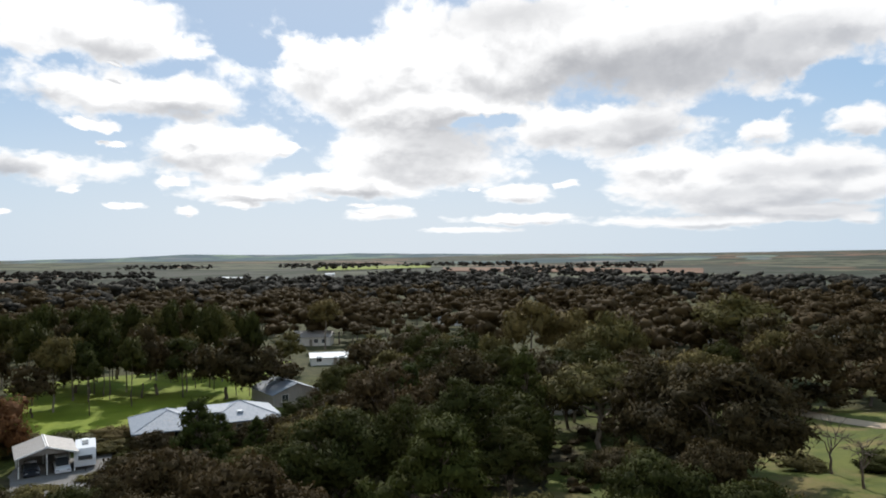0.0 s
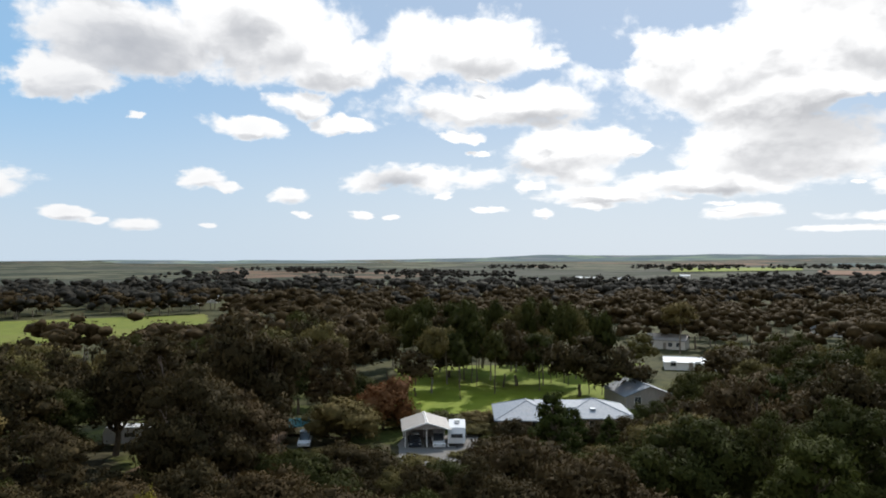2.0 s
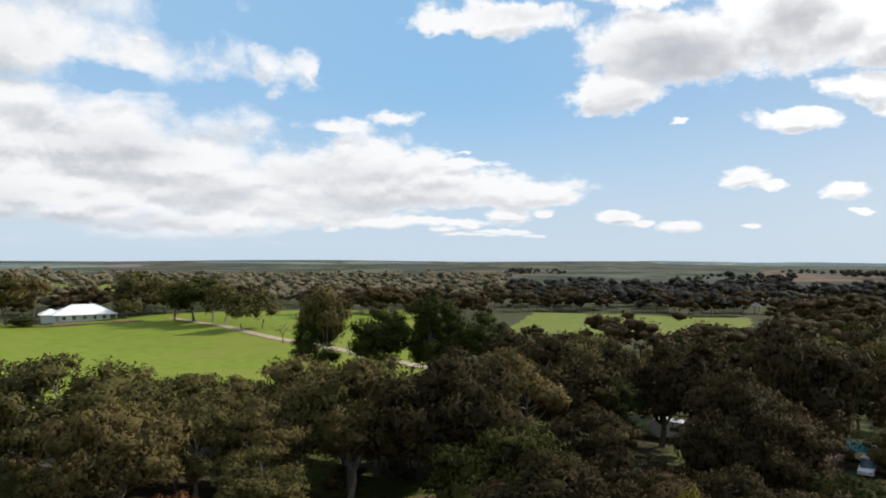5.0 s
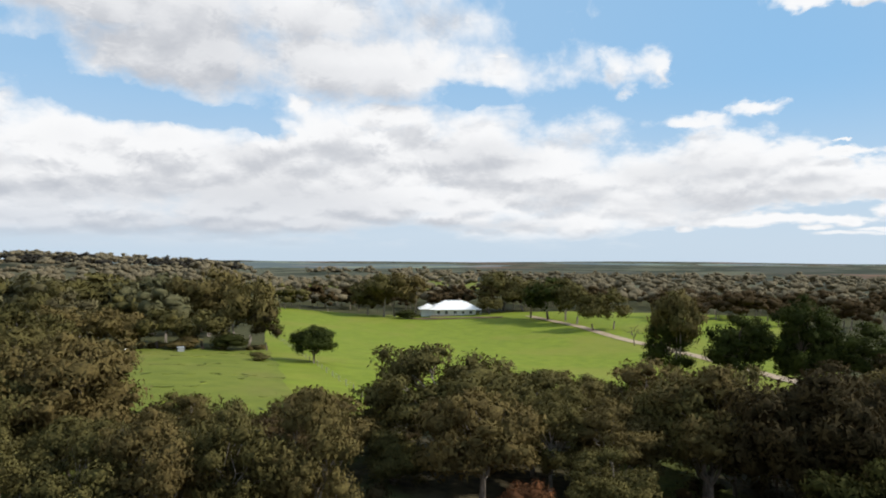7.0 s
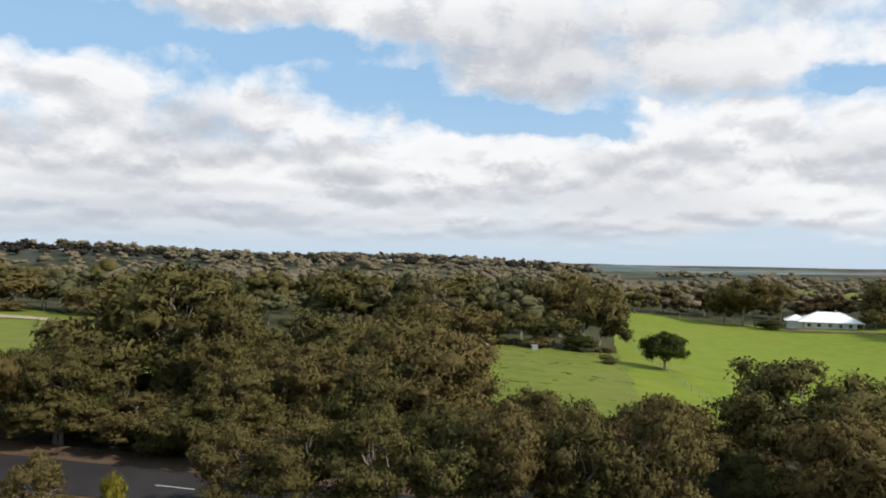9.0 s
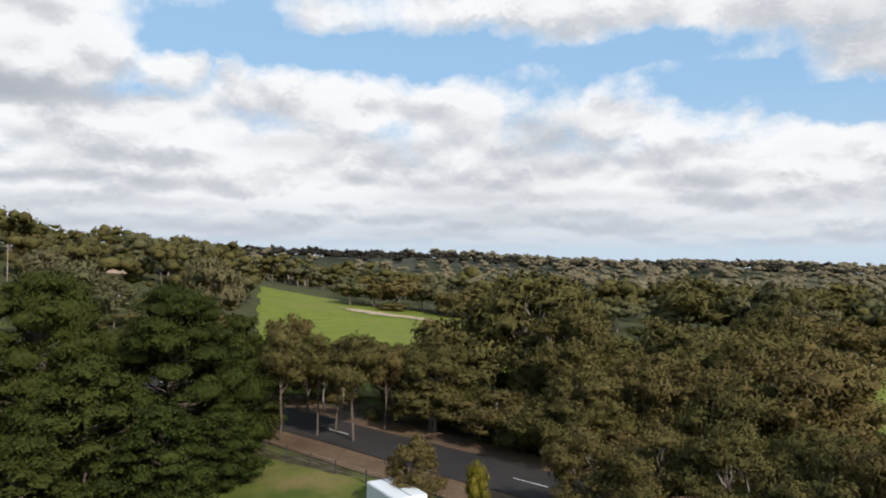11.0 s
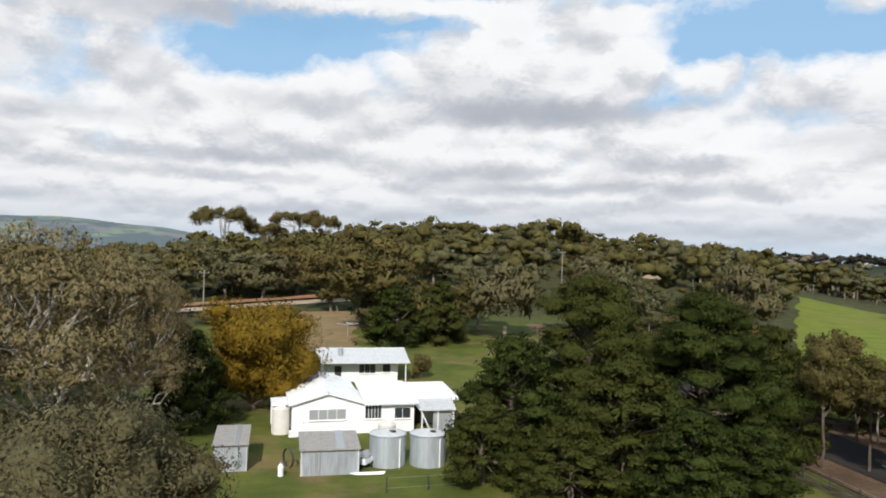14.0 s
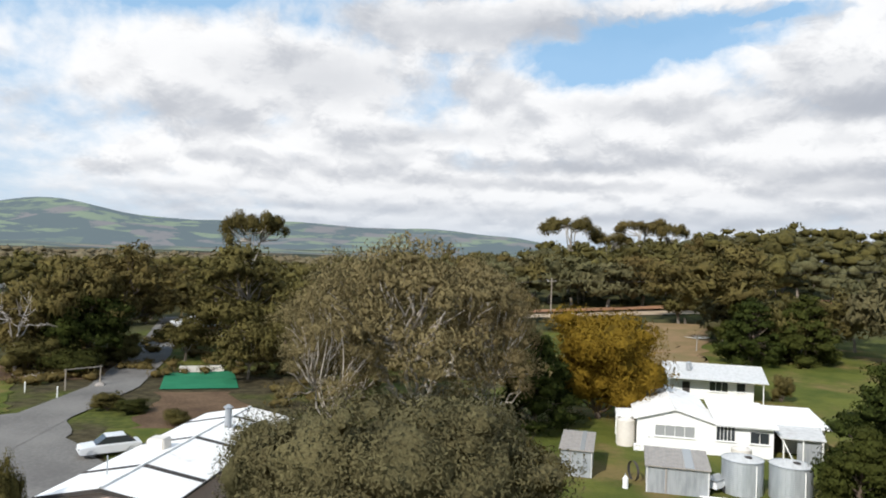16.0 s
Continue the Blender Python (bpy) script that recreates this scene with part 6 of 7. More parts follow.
def hip_roof(name, parent, x0, x1, y0, y1, z, rise, mat, over=0.5, label=""):
    """Four roof sheets that meet on a ridge along the longer side, with hip caps."""
    a, b, c, d = x0 - over, x1 + over, y0 - over, y1 + over
    if b - a >= d - c:
        h = (d - c) / 2
        r0, r1 = (a + h, (c + d) / 2, z + rise), (b - h, (c + d) / 2, z + rise)
    else:
        h = (b - a) / 2
        r0, r1 = ((a + b) / 2, c + h, z + rise), ((a + b) / 2, d - h, z + rise)
    p = [(a, c, z), (b, c, z), (b, d, z), (a, d, z)]
    if b - a >= d - c:
        faces = [(p[0], p[1], r1, r0), (p[2], p[3], r0, r1), (p[3], p[0], r0, r0), (p[1], p[2], r1, r1)]
    else:
        faces = [(p[0], p[1], r0, r0), (p[2], p[3], r1, r1), (p[3], p[0], r0, r1), (p[1], p[2], r1, r0)]
    s = Shape()
    for q in faces:
        if q[2] == q[3]:
            s.add(q[:3], [(0, 1, 2)])
        else:
            s.add(q, [(0, 1, 2, 3)])
    s.add([(x, y, z - 0.16) for x, y, _ in p] + p, [(3, 2, 1, 0), (0, 1, 5, 4), (1, 2, 6, 5), (2, 3, 7, 6), (3, 0, 4, 7)])
    roof = part(name, s, mat, parent, label)
    caps = Shape().rod(r0, r1, 0.1)
    for corner, end in ((p[0], r0), (p[1], r1 if b - a >= d - c else r0), (p[2], r1), (p[3], r0 if b - a >= d - c else r1)):
        caps.rod(corner, end, 0.08)
    part("ridge_cap", caps, mat, roof)
    return roof


def strip(name, points, width, mat, label, category, over, shift=0.0):
    """A ribbon on the land along points (x, y)."""
    fine = []
    for (ax, ay), (bx, by) in zip(points, points[1:]):
        n = max(2, int(math.hypot(bx - ax, by - ay) / 2))
        fine += [(ax + (bx - ax) * i / n, ay + (by - ay) * i / n) for i in range(n)]
    fine.append(points[-1])
    rows = []
    for i, (x, y) in enumerate(fine):
        q, r = fine[max(0, i - 3)], fine[min(len(fine) - 1, i + 3)]
        t = Vector((r[0] - q[0], r[1] - q[1])).normalized()
        wob = 0.25 * noise.noise((x * 0.2, y * 0.2, width)) if width > 1 else 0
        for k in range(5):
            o = (k / 4 - 0.5) * (width + wob) + shift
            px, py = x - t.y * o, y + t.x * o
            rows.append((px, py, ground_z(px, py) + over))
    me = bpy.data.meshes.new(name)
    me.from_pydata(rows, [], [(5 * i + k, 5 * i + k + 1, 5 * i + k + 6, 5 * i + k + 5) for i in range(len(fine) - 1) for k in range(4)])
    me.materials.append(mat)
    me.shade_smooth()
    return tagged(new(name, me), label, category, kind="structure")


def car(yaw, d, turn, paint, label, name="car", tall=1.45, length=4.4):
    """A parked car along x: body, cabin glass, wheels, lamps."""
    root = thing(name, yaw, d, turn, label, "car", lift=0.14)
    h = length / 2
    low = [(-h, 0.30), (-h, 0.72), (-h * 0.93, 0.80), (-h * 0.45, 0.88), (h * 0.75, 0.90), (h * 0.98, 0.82), (h, 0.34), (h * 0.9, 0.24), (-h * 0.9, 0.24)]
    part("body", Shape().prism(low, -0.86, 0.86), paint, root, bevel=0.05)
    cab = [(-h * 0.5, 0.87), (-h * 0.18, tall - 0.06), (h * 0.45, tall - 0.04), (h * 0.8, 0.90)]
    part("cabin_glass", Shape().prism(cab, -0.70, 0.70), PANE_DARK, root, bevel=0.03)
    part("roof", Shape().box(-h * 0.17, h * 0.46, -0.68, 0.68, tall - 0.05, tall), paint, root, bevel=0.02)
    for x in (-h * 0.62, h * 0.62):
        for y in (-0.80, 0.80):
            w = Shape()
            w.add(*loose(tube([(x, y - 0.1, 0.31), (x, y, 0.31), (x, y + 0.1, 0.31)], [0.31, 0.31, 0.31], 14)))
            wheel = part("wheel", w, RUBBER, root)
            part("rim", Shape().add(*loose(tube([(x, y - 0.11, 0.31), (x, y, 0.31), (x, y + 0.11, 0.31)], [0.18, 0.2, 0.18], 10))), ZINC, wheel)
    for y in (-0.6, 0.6):
        part("headlight", Shape().box(-h - 0.01, -h + 0.05, y - 0.17, y + 0.17, 0.58, 0.70), PANE_PALE, root)
    return root


def caravan(yaw, d, turn, label, length=5.8, wide=2.4):
    """A white touring caravan, its drawbar towards negative y."""
    root = thing("caravan", yaw, d, turn, label, "caravan", lift=0.14)
    side = [(-length / 2, 0.55), (-length / 2 + 0.1, 1.5), (-length / 2 + 0.55, 2.65), (length / 2 - 0.4, 2.75), (length / 2 - 0.05, 2.2), (length / 2, 0.6), (length / 2 - 0.4, 0.42), (-length / 2 + 0.5, 0.42)]
    s = Shape().prism(side, -wide / 2, wide / 2)
    s.v = [(-y, x, z) for x, y, z in s.v]
    part("body", s, CAR_WHITE, root, bevel=0.08)
    part("roof_hatch", Shape().box(-0.35, 0.35, -0.6, 0.1, 2.72, 2.86), PANE_PALE, root, "smoky grey roof hatch", 0.03)
    part("air_conditioner", Shape().box(-0.4, 0.4, 0.8, 1.7, 2.74, 2.98), WHITE, root, "", 0.05)
    part("front_window", Shape().box(-0.8, 0.8, -length / 2 - 0.02, -length / 2 + 0.25, 1.35, 1.85), PANE_DARK, root)
    for x in (-wide / 2, wide / 2):
        part("side_window", Shape().box(x - 0.03, x + 0.03, -1.2, 0.2, 1.3, 1.95), PANE_DARK, root)
        part("wheel", Shape().add(*loose(tube([(x * 0.92 - 0.1, 0.3, 0.33), (x * 0.92, 0.3, 0.33), (x * 0.92 + 0.1, 0.3, 0.33)], [0.33] * 3, 14))), RUBBER, root)
    bar = Shape().rod((-0.7, -length / 2 + 0.2, 0.45), (0, -length / 2 - 1.2, 0.45), 0.05).rod((0.7, -length / 2 + 0.2, 0.45), (0, -length / 2 - 1.2, 0.45), 0.05).rod((0, -length / 2 - 1.1, -0.12), (0, -length / 2 - 1.1, 0.6), 0.05)
    part("drawbar", bar, DARK, root)
    return root


def fence(points, gap, high, label, wires=3, post=0.06, post_mat=None):
    """Posts and wires along points (heading, distance)."""
    xs = [Vector(xy(*p)) for p in points]
    x0, y0 = xs[0]
    root = new("fence")
    root.matrix_world = pose(x0, y0, ground_z(x0, y0))
    tagged(root, label, "fence")
    z0 = ground_z(x0, y0)
    me = None
    tops = []
    for a, b in zip(xs, xs[1:]):
        n = max(1, round((b - a).length / gap))
        for i in range(n + (b is xs[-1])):
            p = a + (b - a) * i / n
            z = ground_z(p.x, p.y) - z0
            if me is None:
                first = part("post", Shape().cyl(0, 0, -0.3, high, post, 7), post_mat or TIMBER, root)
                me = first.data
                o = first
            else:
                o = new("post", me)
                o.parent = root
            o.location = (p.x - x0, p.y - y0, z)
            tops.append((p.x - x0, p.y - y0, z))
    for k in range(wires):
        s = Shape()
        zz = high * (0.35 + 0.6 * k / max(1, wires - 1))
        for a, b in zip(tops, tops[1:]):
            s.add(*loose(tube([(a[0], a[1], a[2] + zz), (b[0], b[1], b[2] + zz)], [0.006, 0.006], 4)))
        part("wire", s, ZINC, root)
    return root


# ---- roads and tracks ----
AXIS = [(8.0, -140.0), (-6.7, -101.5), (-15.5, -79.0), (-26.1, -51.5), (-29.9, -41.7), (-38.5, -19.0), (-47.0, 5.0), (-56.0, 32.0), (-66.0, 58.0), (-80.0, 90.0)]
strip("road_verge", AXIS, 13.0, DIRT, "reddish dirt verge with leaf litter along the road", "verge", 0.10)
strip("road", AXIS, 6.2, ASPHALT, "two-lane asphalt road through the trees, toned dark for shade", "road", 0.16)
for i in range(14):
    a, b = Vector(AXIS[2]), Vector(AXIS[6])
    q = (b - a).normalized()
    p = Vector(AXIS[3]) + q * (-1.5 + (i - 4) * 10.4)
    strip("lane_mark", [tuple(p), tuple(p + q * 3.0)], 0.12, PAINT_ROAD, "worn white lane dash on the asphalt", "road marking", 0.19)


# ---- the white farmhouse and its yard ----
def farmhouse():
    root = thing("farmhouse", 199.2, 62.6, 8.0, "white weatherboard farmhouse with white sheet roofs", "house", lift=0.1)
    wall = part("wall", Shape().prism([(-5.3, -0.5), (0.7, -0.5), (0.7, 2.6), (-2.3, 3.45), (-5.3, 2.6)], 0, 12.5), BOARDS, root)
    wing = part("wing_wall", Shape().box(0.703, 5.3, 0, 6.5, -0.5, 2.5), BOARDS, root)
    gable_roof("gable_roof", root, -5.3, 0.7, 0, 12.5, 2.66, 0.88, ROOF_WHITE, "y", 0.3)
    part("lean_to_roof", Shape().slab((0.9, -0.35, 2.58), (5.6, -0.35, 2.58), (5.6, 7.0, 3.25), (0.9, 7.0, 3.25)), ROOF_WHITE, root)
    part("gutter", Shape().box(0.8, 5.65, -0.47, -0.36, 2.44, 2.54), ROOF_GREY, root)
    window(wall, -3.85, -0.75, -0.003, 1.25, 2.12, 4, WHITE, 0.06, PANE_PALE)
    window(wing, 0.95, 2.35, -0.003, 1.25, 2.35, 5, None)
    window(wing, 3.55, 4.95, -0.003, 1.2, 2.1, 2, WHITE)
    door = part("door", Shape().box(-5.15, -4.25, -0.05, -0.003, 0.05, 2.1), WHITE, wall)
    part("handle", Shape().box(-4.38, -4.32, -0.11, -0.05, 1.0, 1.12), ZINC, door)
    part("chimney_pipe", Shape().cyl(-2.6, 12.0, 3.0, 4.6, 0.12, 10), ZINC, root)
    part("vent_cowl", Shape().cyl(-2.4, 12.4, 3.3, 3.9, 0.25, 12), WHITE, root)
    ext = part("side_wing", Shape().box(5.303, 9.8, 2.6, 8.5, -0.5, 2.15), BOARDS, root)
    part("side_roof", Shape().slab((5.0, 2.0, 2.3), (10.2, 2.0, 2.3), (10.2, 9.0, 2.75), (5.0, 9.0, 2.75)), ROOF_WHITE, root)
    part("porch_roof", Shape().slab((5.7, -0.6, 1.95), (9.0, -0.6, 1.95), (9.4, 2.4, 2.35), (5.5, 2.4, 2.35)), ROOF_GREY, root)
    for x in (5.95, 7.4, 8.8):
        part("porch_post", Shape().box(x - 0.05, x + 0.05, -0.45, -0.35, -0.4, 1.95), WHITE, root)
    part("porch_screen", Shape().box(7.0, 8.75, -0.2, -0.12, -0.1, 1.85), ZINC, root, "grey sheet screen under the porch")
    part("porch_doorway", Shape().box(5.6, 6.5, 2.53, 2.59, 0.0, 2.0), DARK, root)
    part("downpipe", Shape().rod((5.75, -0.4, 2.0), (6.6, -0.9, 0.2), 0.05), WHITE, root)
    part("awning", Shape().slab((-7.0, 1.4, 2.35), (-5.32, 1.4, 2.45), (-5.32, 4.6, 2.45), (-7.0, 4.6, 2.35), 0.12), ROOF_WHITE, root)
    for y in (1.5, 4.5):
        part("awning_post", Shape().box(-6.95, -6.87, y - 0.04, y + 0.04, -0.3, 2.3), WHITE, root)
    part("meter_box", Shape().box(-6.2, -5.6, 2.0, 2.5, 1.0, 2.1), PANE_PALE, root)


def poly_tank(yaw, d, r, h, label):
    root = thing("water_tank", yaw, d, 0, label, "water tank")
    part("shell", Shape().cyl(0, 0, -0.1, h, r, 24), CREAM, root)
    part("lid", Shape().cyl(0, 0, h, h + 0.22, r * 0.98, 24, r * 0.3), CREAM, root)
    part("inlet", Shape().cyl(r * 0.3, 0, h + 0.12, h + 0.26, 0.2, 12), WHITE, root)


def steel_tank(yaw, d, label):
    root = thing("water_tank", yaw, d, 0, label, "water tank", "corrugated tanks beside the shed")
    part("shell", Shape().cyl(0, 0, -0.2, 2.35, 1.36, 32), TANK_ZINC, root)
    part("lid", Shape().cyl(0, 0, 2.35, 2.62, 1.38, 32, 0.35), ROOF_GREY, root)
    part("hatch", Shape().cyl(0.35, -0.35, 2.48, 2.62, 0.25, 14), DARK, root)
    part("rim", Shape().add(*loose(tube([(1.38 * math.cos(k * math.tau / 32), 1.38 * math.sin(k * math.tau / 32), 2.36) for k in range(33)], [0.035] * 33, 5))), ZINC, root)
    part("overflow_pipe", Shape().rod((0.9, -1.12, 2.2), (0.9, -1.15, -0.1), 0.05), WHITE, root)


def tin_shed(yaw, d, turn, w, dep, h, label, name="garden_shed"):
    root = thing(name, yaw, d, turn, label, "shed")
    body = part("wall", Shape().box(-w / 2, w / 2, 0, dep, -0.3, h), ZINC, root)
    part("roof", Shape().slab((-w / 2 - 0.15, -0.2, h + 0.06), (w / 2 + 0.15, -0.2, h + 0.06), (w / 2 + 0.15, dep + 0.2, h + 0.4), (-w / 2 - 0.15, dep + 0.2, h + 0.4)), ROOF_TAN, root)
    part("skylight", Shape().slab((w * 0.12, -0.18, h + 0.085), (w * 0.27, -0.18, h + 0.085), (w * 0.27, dep + 0.18, h + 0.425), (w * 0.12, dep + 0.18, h + 0.425), 0.02), PANE_PALE, root, "pale skylight sheet")
    part("door", Shape().box(-w * 0.2, -w * 0.17, -0.04, -0.003, -0.1, h - 0.1), ROOF_TAN, root)
    for x in (-w / 2, w / 2):
        part("corner_trim", Shape().box(x - 0.05, x + 0.05, -0.03, 0.05, -0.2, h), ROOF_GREY, root)


farmhouse()
poly_tank(204.9, 63.2, 0.75, 2.2, "cream plastic water tank beside the farmhouse wall")
poly_tank(196.6, 60.6, 0.75, 1.4, "low cream plastic tank in front of the farmhouse")
steel_tank(196.5, 54.0, "round corrugated steel water tank on the grass")
steel_tank(193.3, 54.2, "round corrugated steel water tank with a rusty lid")
tin_shed(201.0, 51.3, 4.0, 4.0, 3.6, 1.9, "grey corrugated garden shed with a pale skylight strip")
tin_shed(208.6, 53.0, -3.0, 2.2, 4.2, 2.0, "small grey corrugated shed beside the trees")


def yard():
    root = thing("outdoor_unit", 203.9, 61.8, 8, "white air conditioner unit by the farmhouse wall", "air conditioner")
    part("case", Shape().box(-0.4, 0.4, -0.17, 0.17, 0, 0.62), WHITE, root, "", 0.02)
    part("grille", Shape().add(*loose(tube([(-0.1, -0.19, 0.31), (-0.1, -0.17, 0.31)], [0.22, 0.24], 16))), DARK, root)
    root = thing("box_trailer", 198.2, 53.6, 60, "white box trailer parked beside the tin shed", "trailer")
    part("tray", Shape().box(-1.1, 1.1, -0.6, 0.6, 0.4, 0.85), CAR_WHITE, root, "", 0.04)
    part("cover", Shape().slab((-1.1, -0.6, 0.98), (1.1, -0.6, 0.98), (1.1, 0.6, 0.92), (-1.1, 0.6, 0.92), 0.06), PANE_PALE, root)
    for y in (-0.65, 0.65):
        part("wheel", Shape().add(*loose(tube([(0, y - 0.08, 0.28), (0, y + 0.08, 0.28)], [0.28, 0.28], 12))), RUBBER, root)
    part("drawbar", Shape().rod((-1.1, 0, 0.45), (-2.0, 0, 0.35), 0.04), DARK, root)
    root = thing("pipe_pile", 197.8, 51.2, 10, "pale pipes lying on bare ground", "pipes")
    for i in range(3):
        part("pipe", Shape().rod((-1.0 - 0.2 * i, i * 0.16, 0.18), (0.9 + 0.1 * i, i * 0.2 - 0.2, 0.2), 0.06), WHITE, root)
    root = thing("cable_reel", 204.0, 53.5, 30, "dark wheel rim leaning on the tin shed", "reel")
    part("rim", Shape().add(*loose(tube([(-0.3, 0.1, 0.75), (-0.1, 0.1, 0.75)], [0.7, 0.7], 18))), DARK, root)
    root = thing("gas_bottle", 204.8, 51.5, 0, "small white gas bottle beside the shed", "gas bottle")
    part("bottle", Shape().cyl(0, 0, 0, 0.75, 0.2, 14).cyl(0, 0, 0.75, 0.95, 0.2, 14, 0.07), WHITE, root)
    part("valve", Shape().cyl(0, 0, 0.95, 1.08, 0.05, 8), ZINC, root)
    root = thing("clothes_hoist", 199.9, 120, 10, "rotary clothes line standing on bare ground", "clothes line")
    part("pole", Shape().cyl(0, 0, -0.2, 2.3, 0.05, 8), ZINC, root)
    for k in range(4):
        a = k * math.tau / 4
        part("arm", Shape().rod((0, 0, 2.1), (1.9 * math.cos(a), 1.9 * math.sin(a), 2.35), 0.03), ZINC, root)
    for r in (0.8, 1.3, 1.85):
        part("line", Shape().add(*loose(tube([(r * math.cos(k * math.tau / 4), r * math.sin(k * math.tau / 4), 2.16 + r * 0.1) for k in range(5)], [0.012] * 5, 4))), WHITE, root)


yard()


def back_house():
    root = thing("house", 198.6, 85.0, 6.0, "white house with a pale grey hipped roof behind the farmhouse", "house")
    wall = part("wall", Shape().box(-4.6, 4.2, 0.6, 7.5, -0.6, 2.5), BOARDS, root)
    gable_roof("roof", root, -5.0, 5.0, -0.5, 8.0, 2.62, 1.0, ROOF_GREY, "x", 0.45)
    part("gable_end", Shape().box(-4.6, 4.2, 3.6, 4.2, 2.5, 3.4), BOARDS, root)
    w = window(wall, -0.4, 1.5, 0.597, 1.1, 2.15, 3)
    window(wall, 2.4, 3.3, 0.597, 1.2, 2.15, 1)
    part("door", Shape().box(-3.3, -2.5, 0.55, 0.597, -0.2, 1.95), DARK, wall)
    part("vent_cowl", Shape().cyl(-2.6, 1.6, 3.1, 3.9, 0.3, 12).cyl(-2.6, 1.6, 3.9, 4.1, 0.36, 12, 0.1), ZINC, root)
    for x in (-4.9, 5.0):
        part("verandah_post", Shape().box(x - 0.05, x + 0.05, -0.55, -0.45, -0.8, 2.5), WHITE, root)


back_house()
car(193.2, 76.0, 20, CAR_DARK, "dark car parked beside the farmhouse")
SOIL = surface("bare_orange_soil", (0.27, 0.175, 0.10), (0.17, 0.135, 0.06), 0.25, 2.5, 0.95, 0, 0.1, 0.5)
drape("bare_soil", (204.5, 106), (199.2, 104), (198.8, 148), (203.2, 150), SOIL, "bare orange soil behind the houses", "yard", 0.2, 16, 16, 4.0)
drape("bare_yard", (198, 98), (206, 100), (206, 140), (199, 142), GRASS_LAWN, "worn grass and bare soil behind the houses", "yard", 0.13, 16, 16, 4.0)

# ---- the dirt road over the rise, its bank and the power line ----
ROAD_UP = [xy(232, 150), xy(222, 150), xy(212, 157), xy(205, 161), xy(199, 166), xy(190, 178)]
strip("dirt_road", ROAD_UP, 5.5, SAND, "pale dirt road across the wooded rise", "road", 0.25)
strip("road_bank", ROAD_UP, 4.5, CLAY, "reddish cut bank beside the dirt road", "bank", 0.6, 5.5)


def power_pole(yaw, d, h, label="tall weathered timber power pole with a crossarm"):
    root = thing("power_pole", yaw, d, 40, label, "power pole", "poles of the power line")
    part("pole", Shape().cyl(0, 0, -0.5, h, 0.16, 10, 0.11), TIMBER, root)
    arm = part("crossarm", Shape().box(-1.1, 1.1, -0.07, 0.07, h - 0.75, h - 0.58), TIMBER, root)
    for x in (-1.0, 0.0, 1.0):
        part("insulator", Shape().cyl(x, 0, h - 0.58, h - 0.38, 0.05, 8), WHITE, arm)
    x, y = xy(yaw, d)
    return x, y, ground_z(x, y) + h - 0.4


POLES = [power_pole(y, d, h) for y, d, h in ((231, 140, 9.0), (210.9, 148, 9.2), (196, 168, 9.0), (183, 200, 9.0))]
lines = new("power_line")
tagged(lines, "three thin power wires strung between poles", "power line")
for k in (-1.0, 0.0, 1.0):
    s = Shape()
    for a, b in zip(POLES, POLES[1:]):
        path = [(a[0] + (b[0] - a[0]) * i / 10 + k * 0.5, a[1] + (b[1] - a[1]) * i / 10 + k * 0.6, a[2] + (b[2] - a[2]) * i / 10 - 1.1 * math.sin(i / 10 * math.pi)) for i in range(11)]
        s.add(*loose(tube(path, [0.02] * 11, 4)))
    part("wire", s, DARK, lines)


def simple_house(yaw, d, turn, w, dep, h, rise, roof_mat, wall_mat, label, kind="hip", windows=3, name="house", lift=0.0):
    """A plain house: walls, roof, door and a row of windows on the near side."""
    root = thing(name, yaw, d, turn, label, "house", lift=lift)
    wall = part("wall", Shape().box(-w / 2, w / 2, 0, dep, -1.0, h), wall_mat, root)
    if kind == "hip":
        hip_roof("roof", root, -w / 2, w / 2, 0, dep, h + 0.1, rise, roof_mat)
    else:
        part("gable_end", Shape().prism([(-w / 2, h), (w / 2, h), (0, h + rise)], 0.02, dep - 0.02) if kind == "y" else Shape().box(-w / 2, w / 2, dep * 0.45, dep * 0.55, h, h + rise * 0.85), wall_mat, root)
        gable_roof("roof", root, -w / 2, w / 2, 0, dep, h + 0.06, rise, roof_mat, kind)
    for i in range(windows):
        x = -w / 2 + w * (i + 0.5) / windows
        if i == windows // 2:
            part("door", Shape().box(x - 0.45, x + 0.45, -0.05, -0.003, 0.0, 2.05), TIMBER, wall)
            x += 1.6
        window(wall, x - 0.6, x + 0.6, -0.003, 0.9, 2.1, 2)
    return root


# houses half hidden on the rise
simple_house(191.0, 246, 10, 11, 8, 4.2, 1.8, ROOF_BLUE, ROOF_BLUE, "blue grey house with pale windows on the rise", "hip", 4, lift=0.5)
simple_house(181.5, 232, -10, 9, 7, 2.6, 1.3, ROOF_TAN, CREAM, "cream house half hidden by gum trees", "hip", 3)
simple_house(176.0, 226, 15, 9, 6, 2.6, 1.2, ROOF_WHITE, BRICK_TAN, "tan brick house half hidden by gum trees", "x", 3)
simple_house(170.0, 214, 0, 10, 6, 2.6, 1.2, ROOF_TAN, CREAM, "pale house among trees above the paddock", "x", 3)
drape("sandy_track", (168.5, 262), (173, 262), (173, 270), (168.5, 270), SAND, "pale sandy track along the paddock edge", "track", 0.3, 12, 4, 2.0)
drape("sandy_patch", (152, 176), (159.5, 190), (159.5, 200), (153.5, 186), SAND, "pale bare sand patch in the paddock", "patch", 0.3, 14, 8, 5.0)


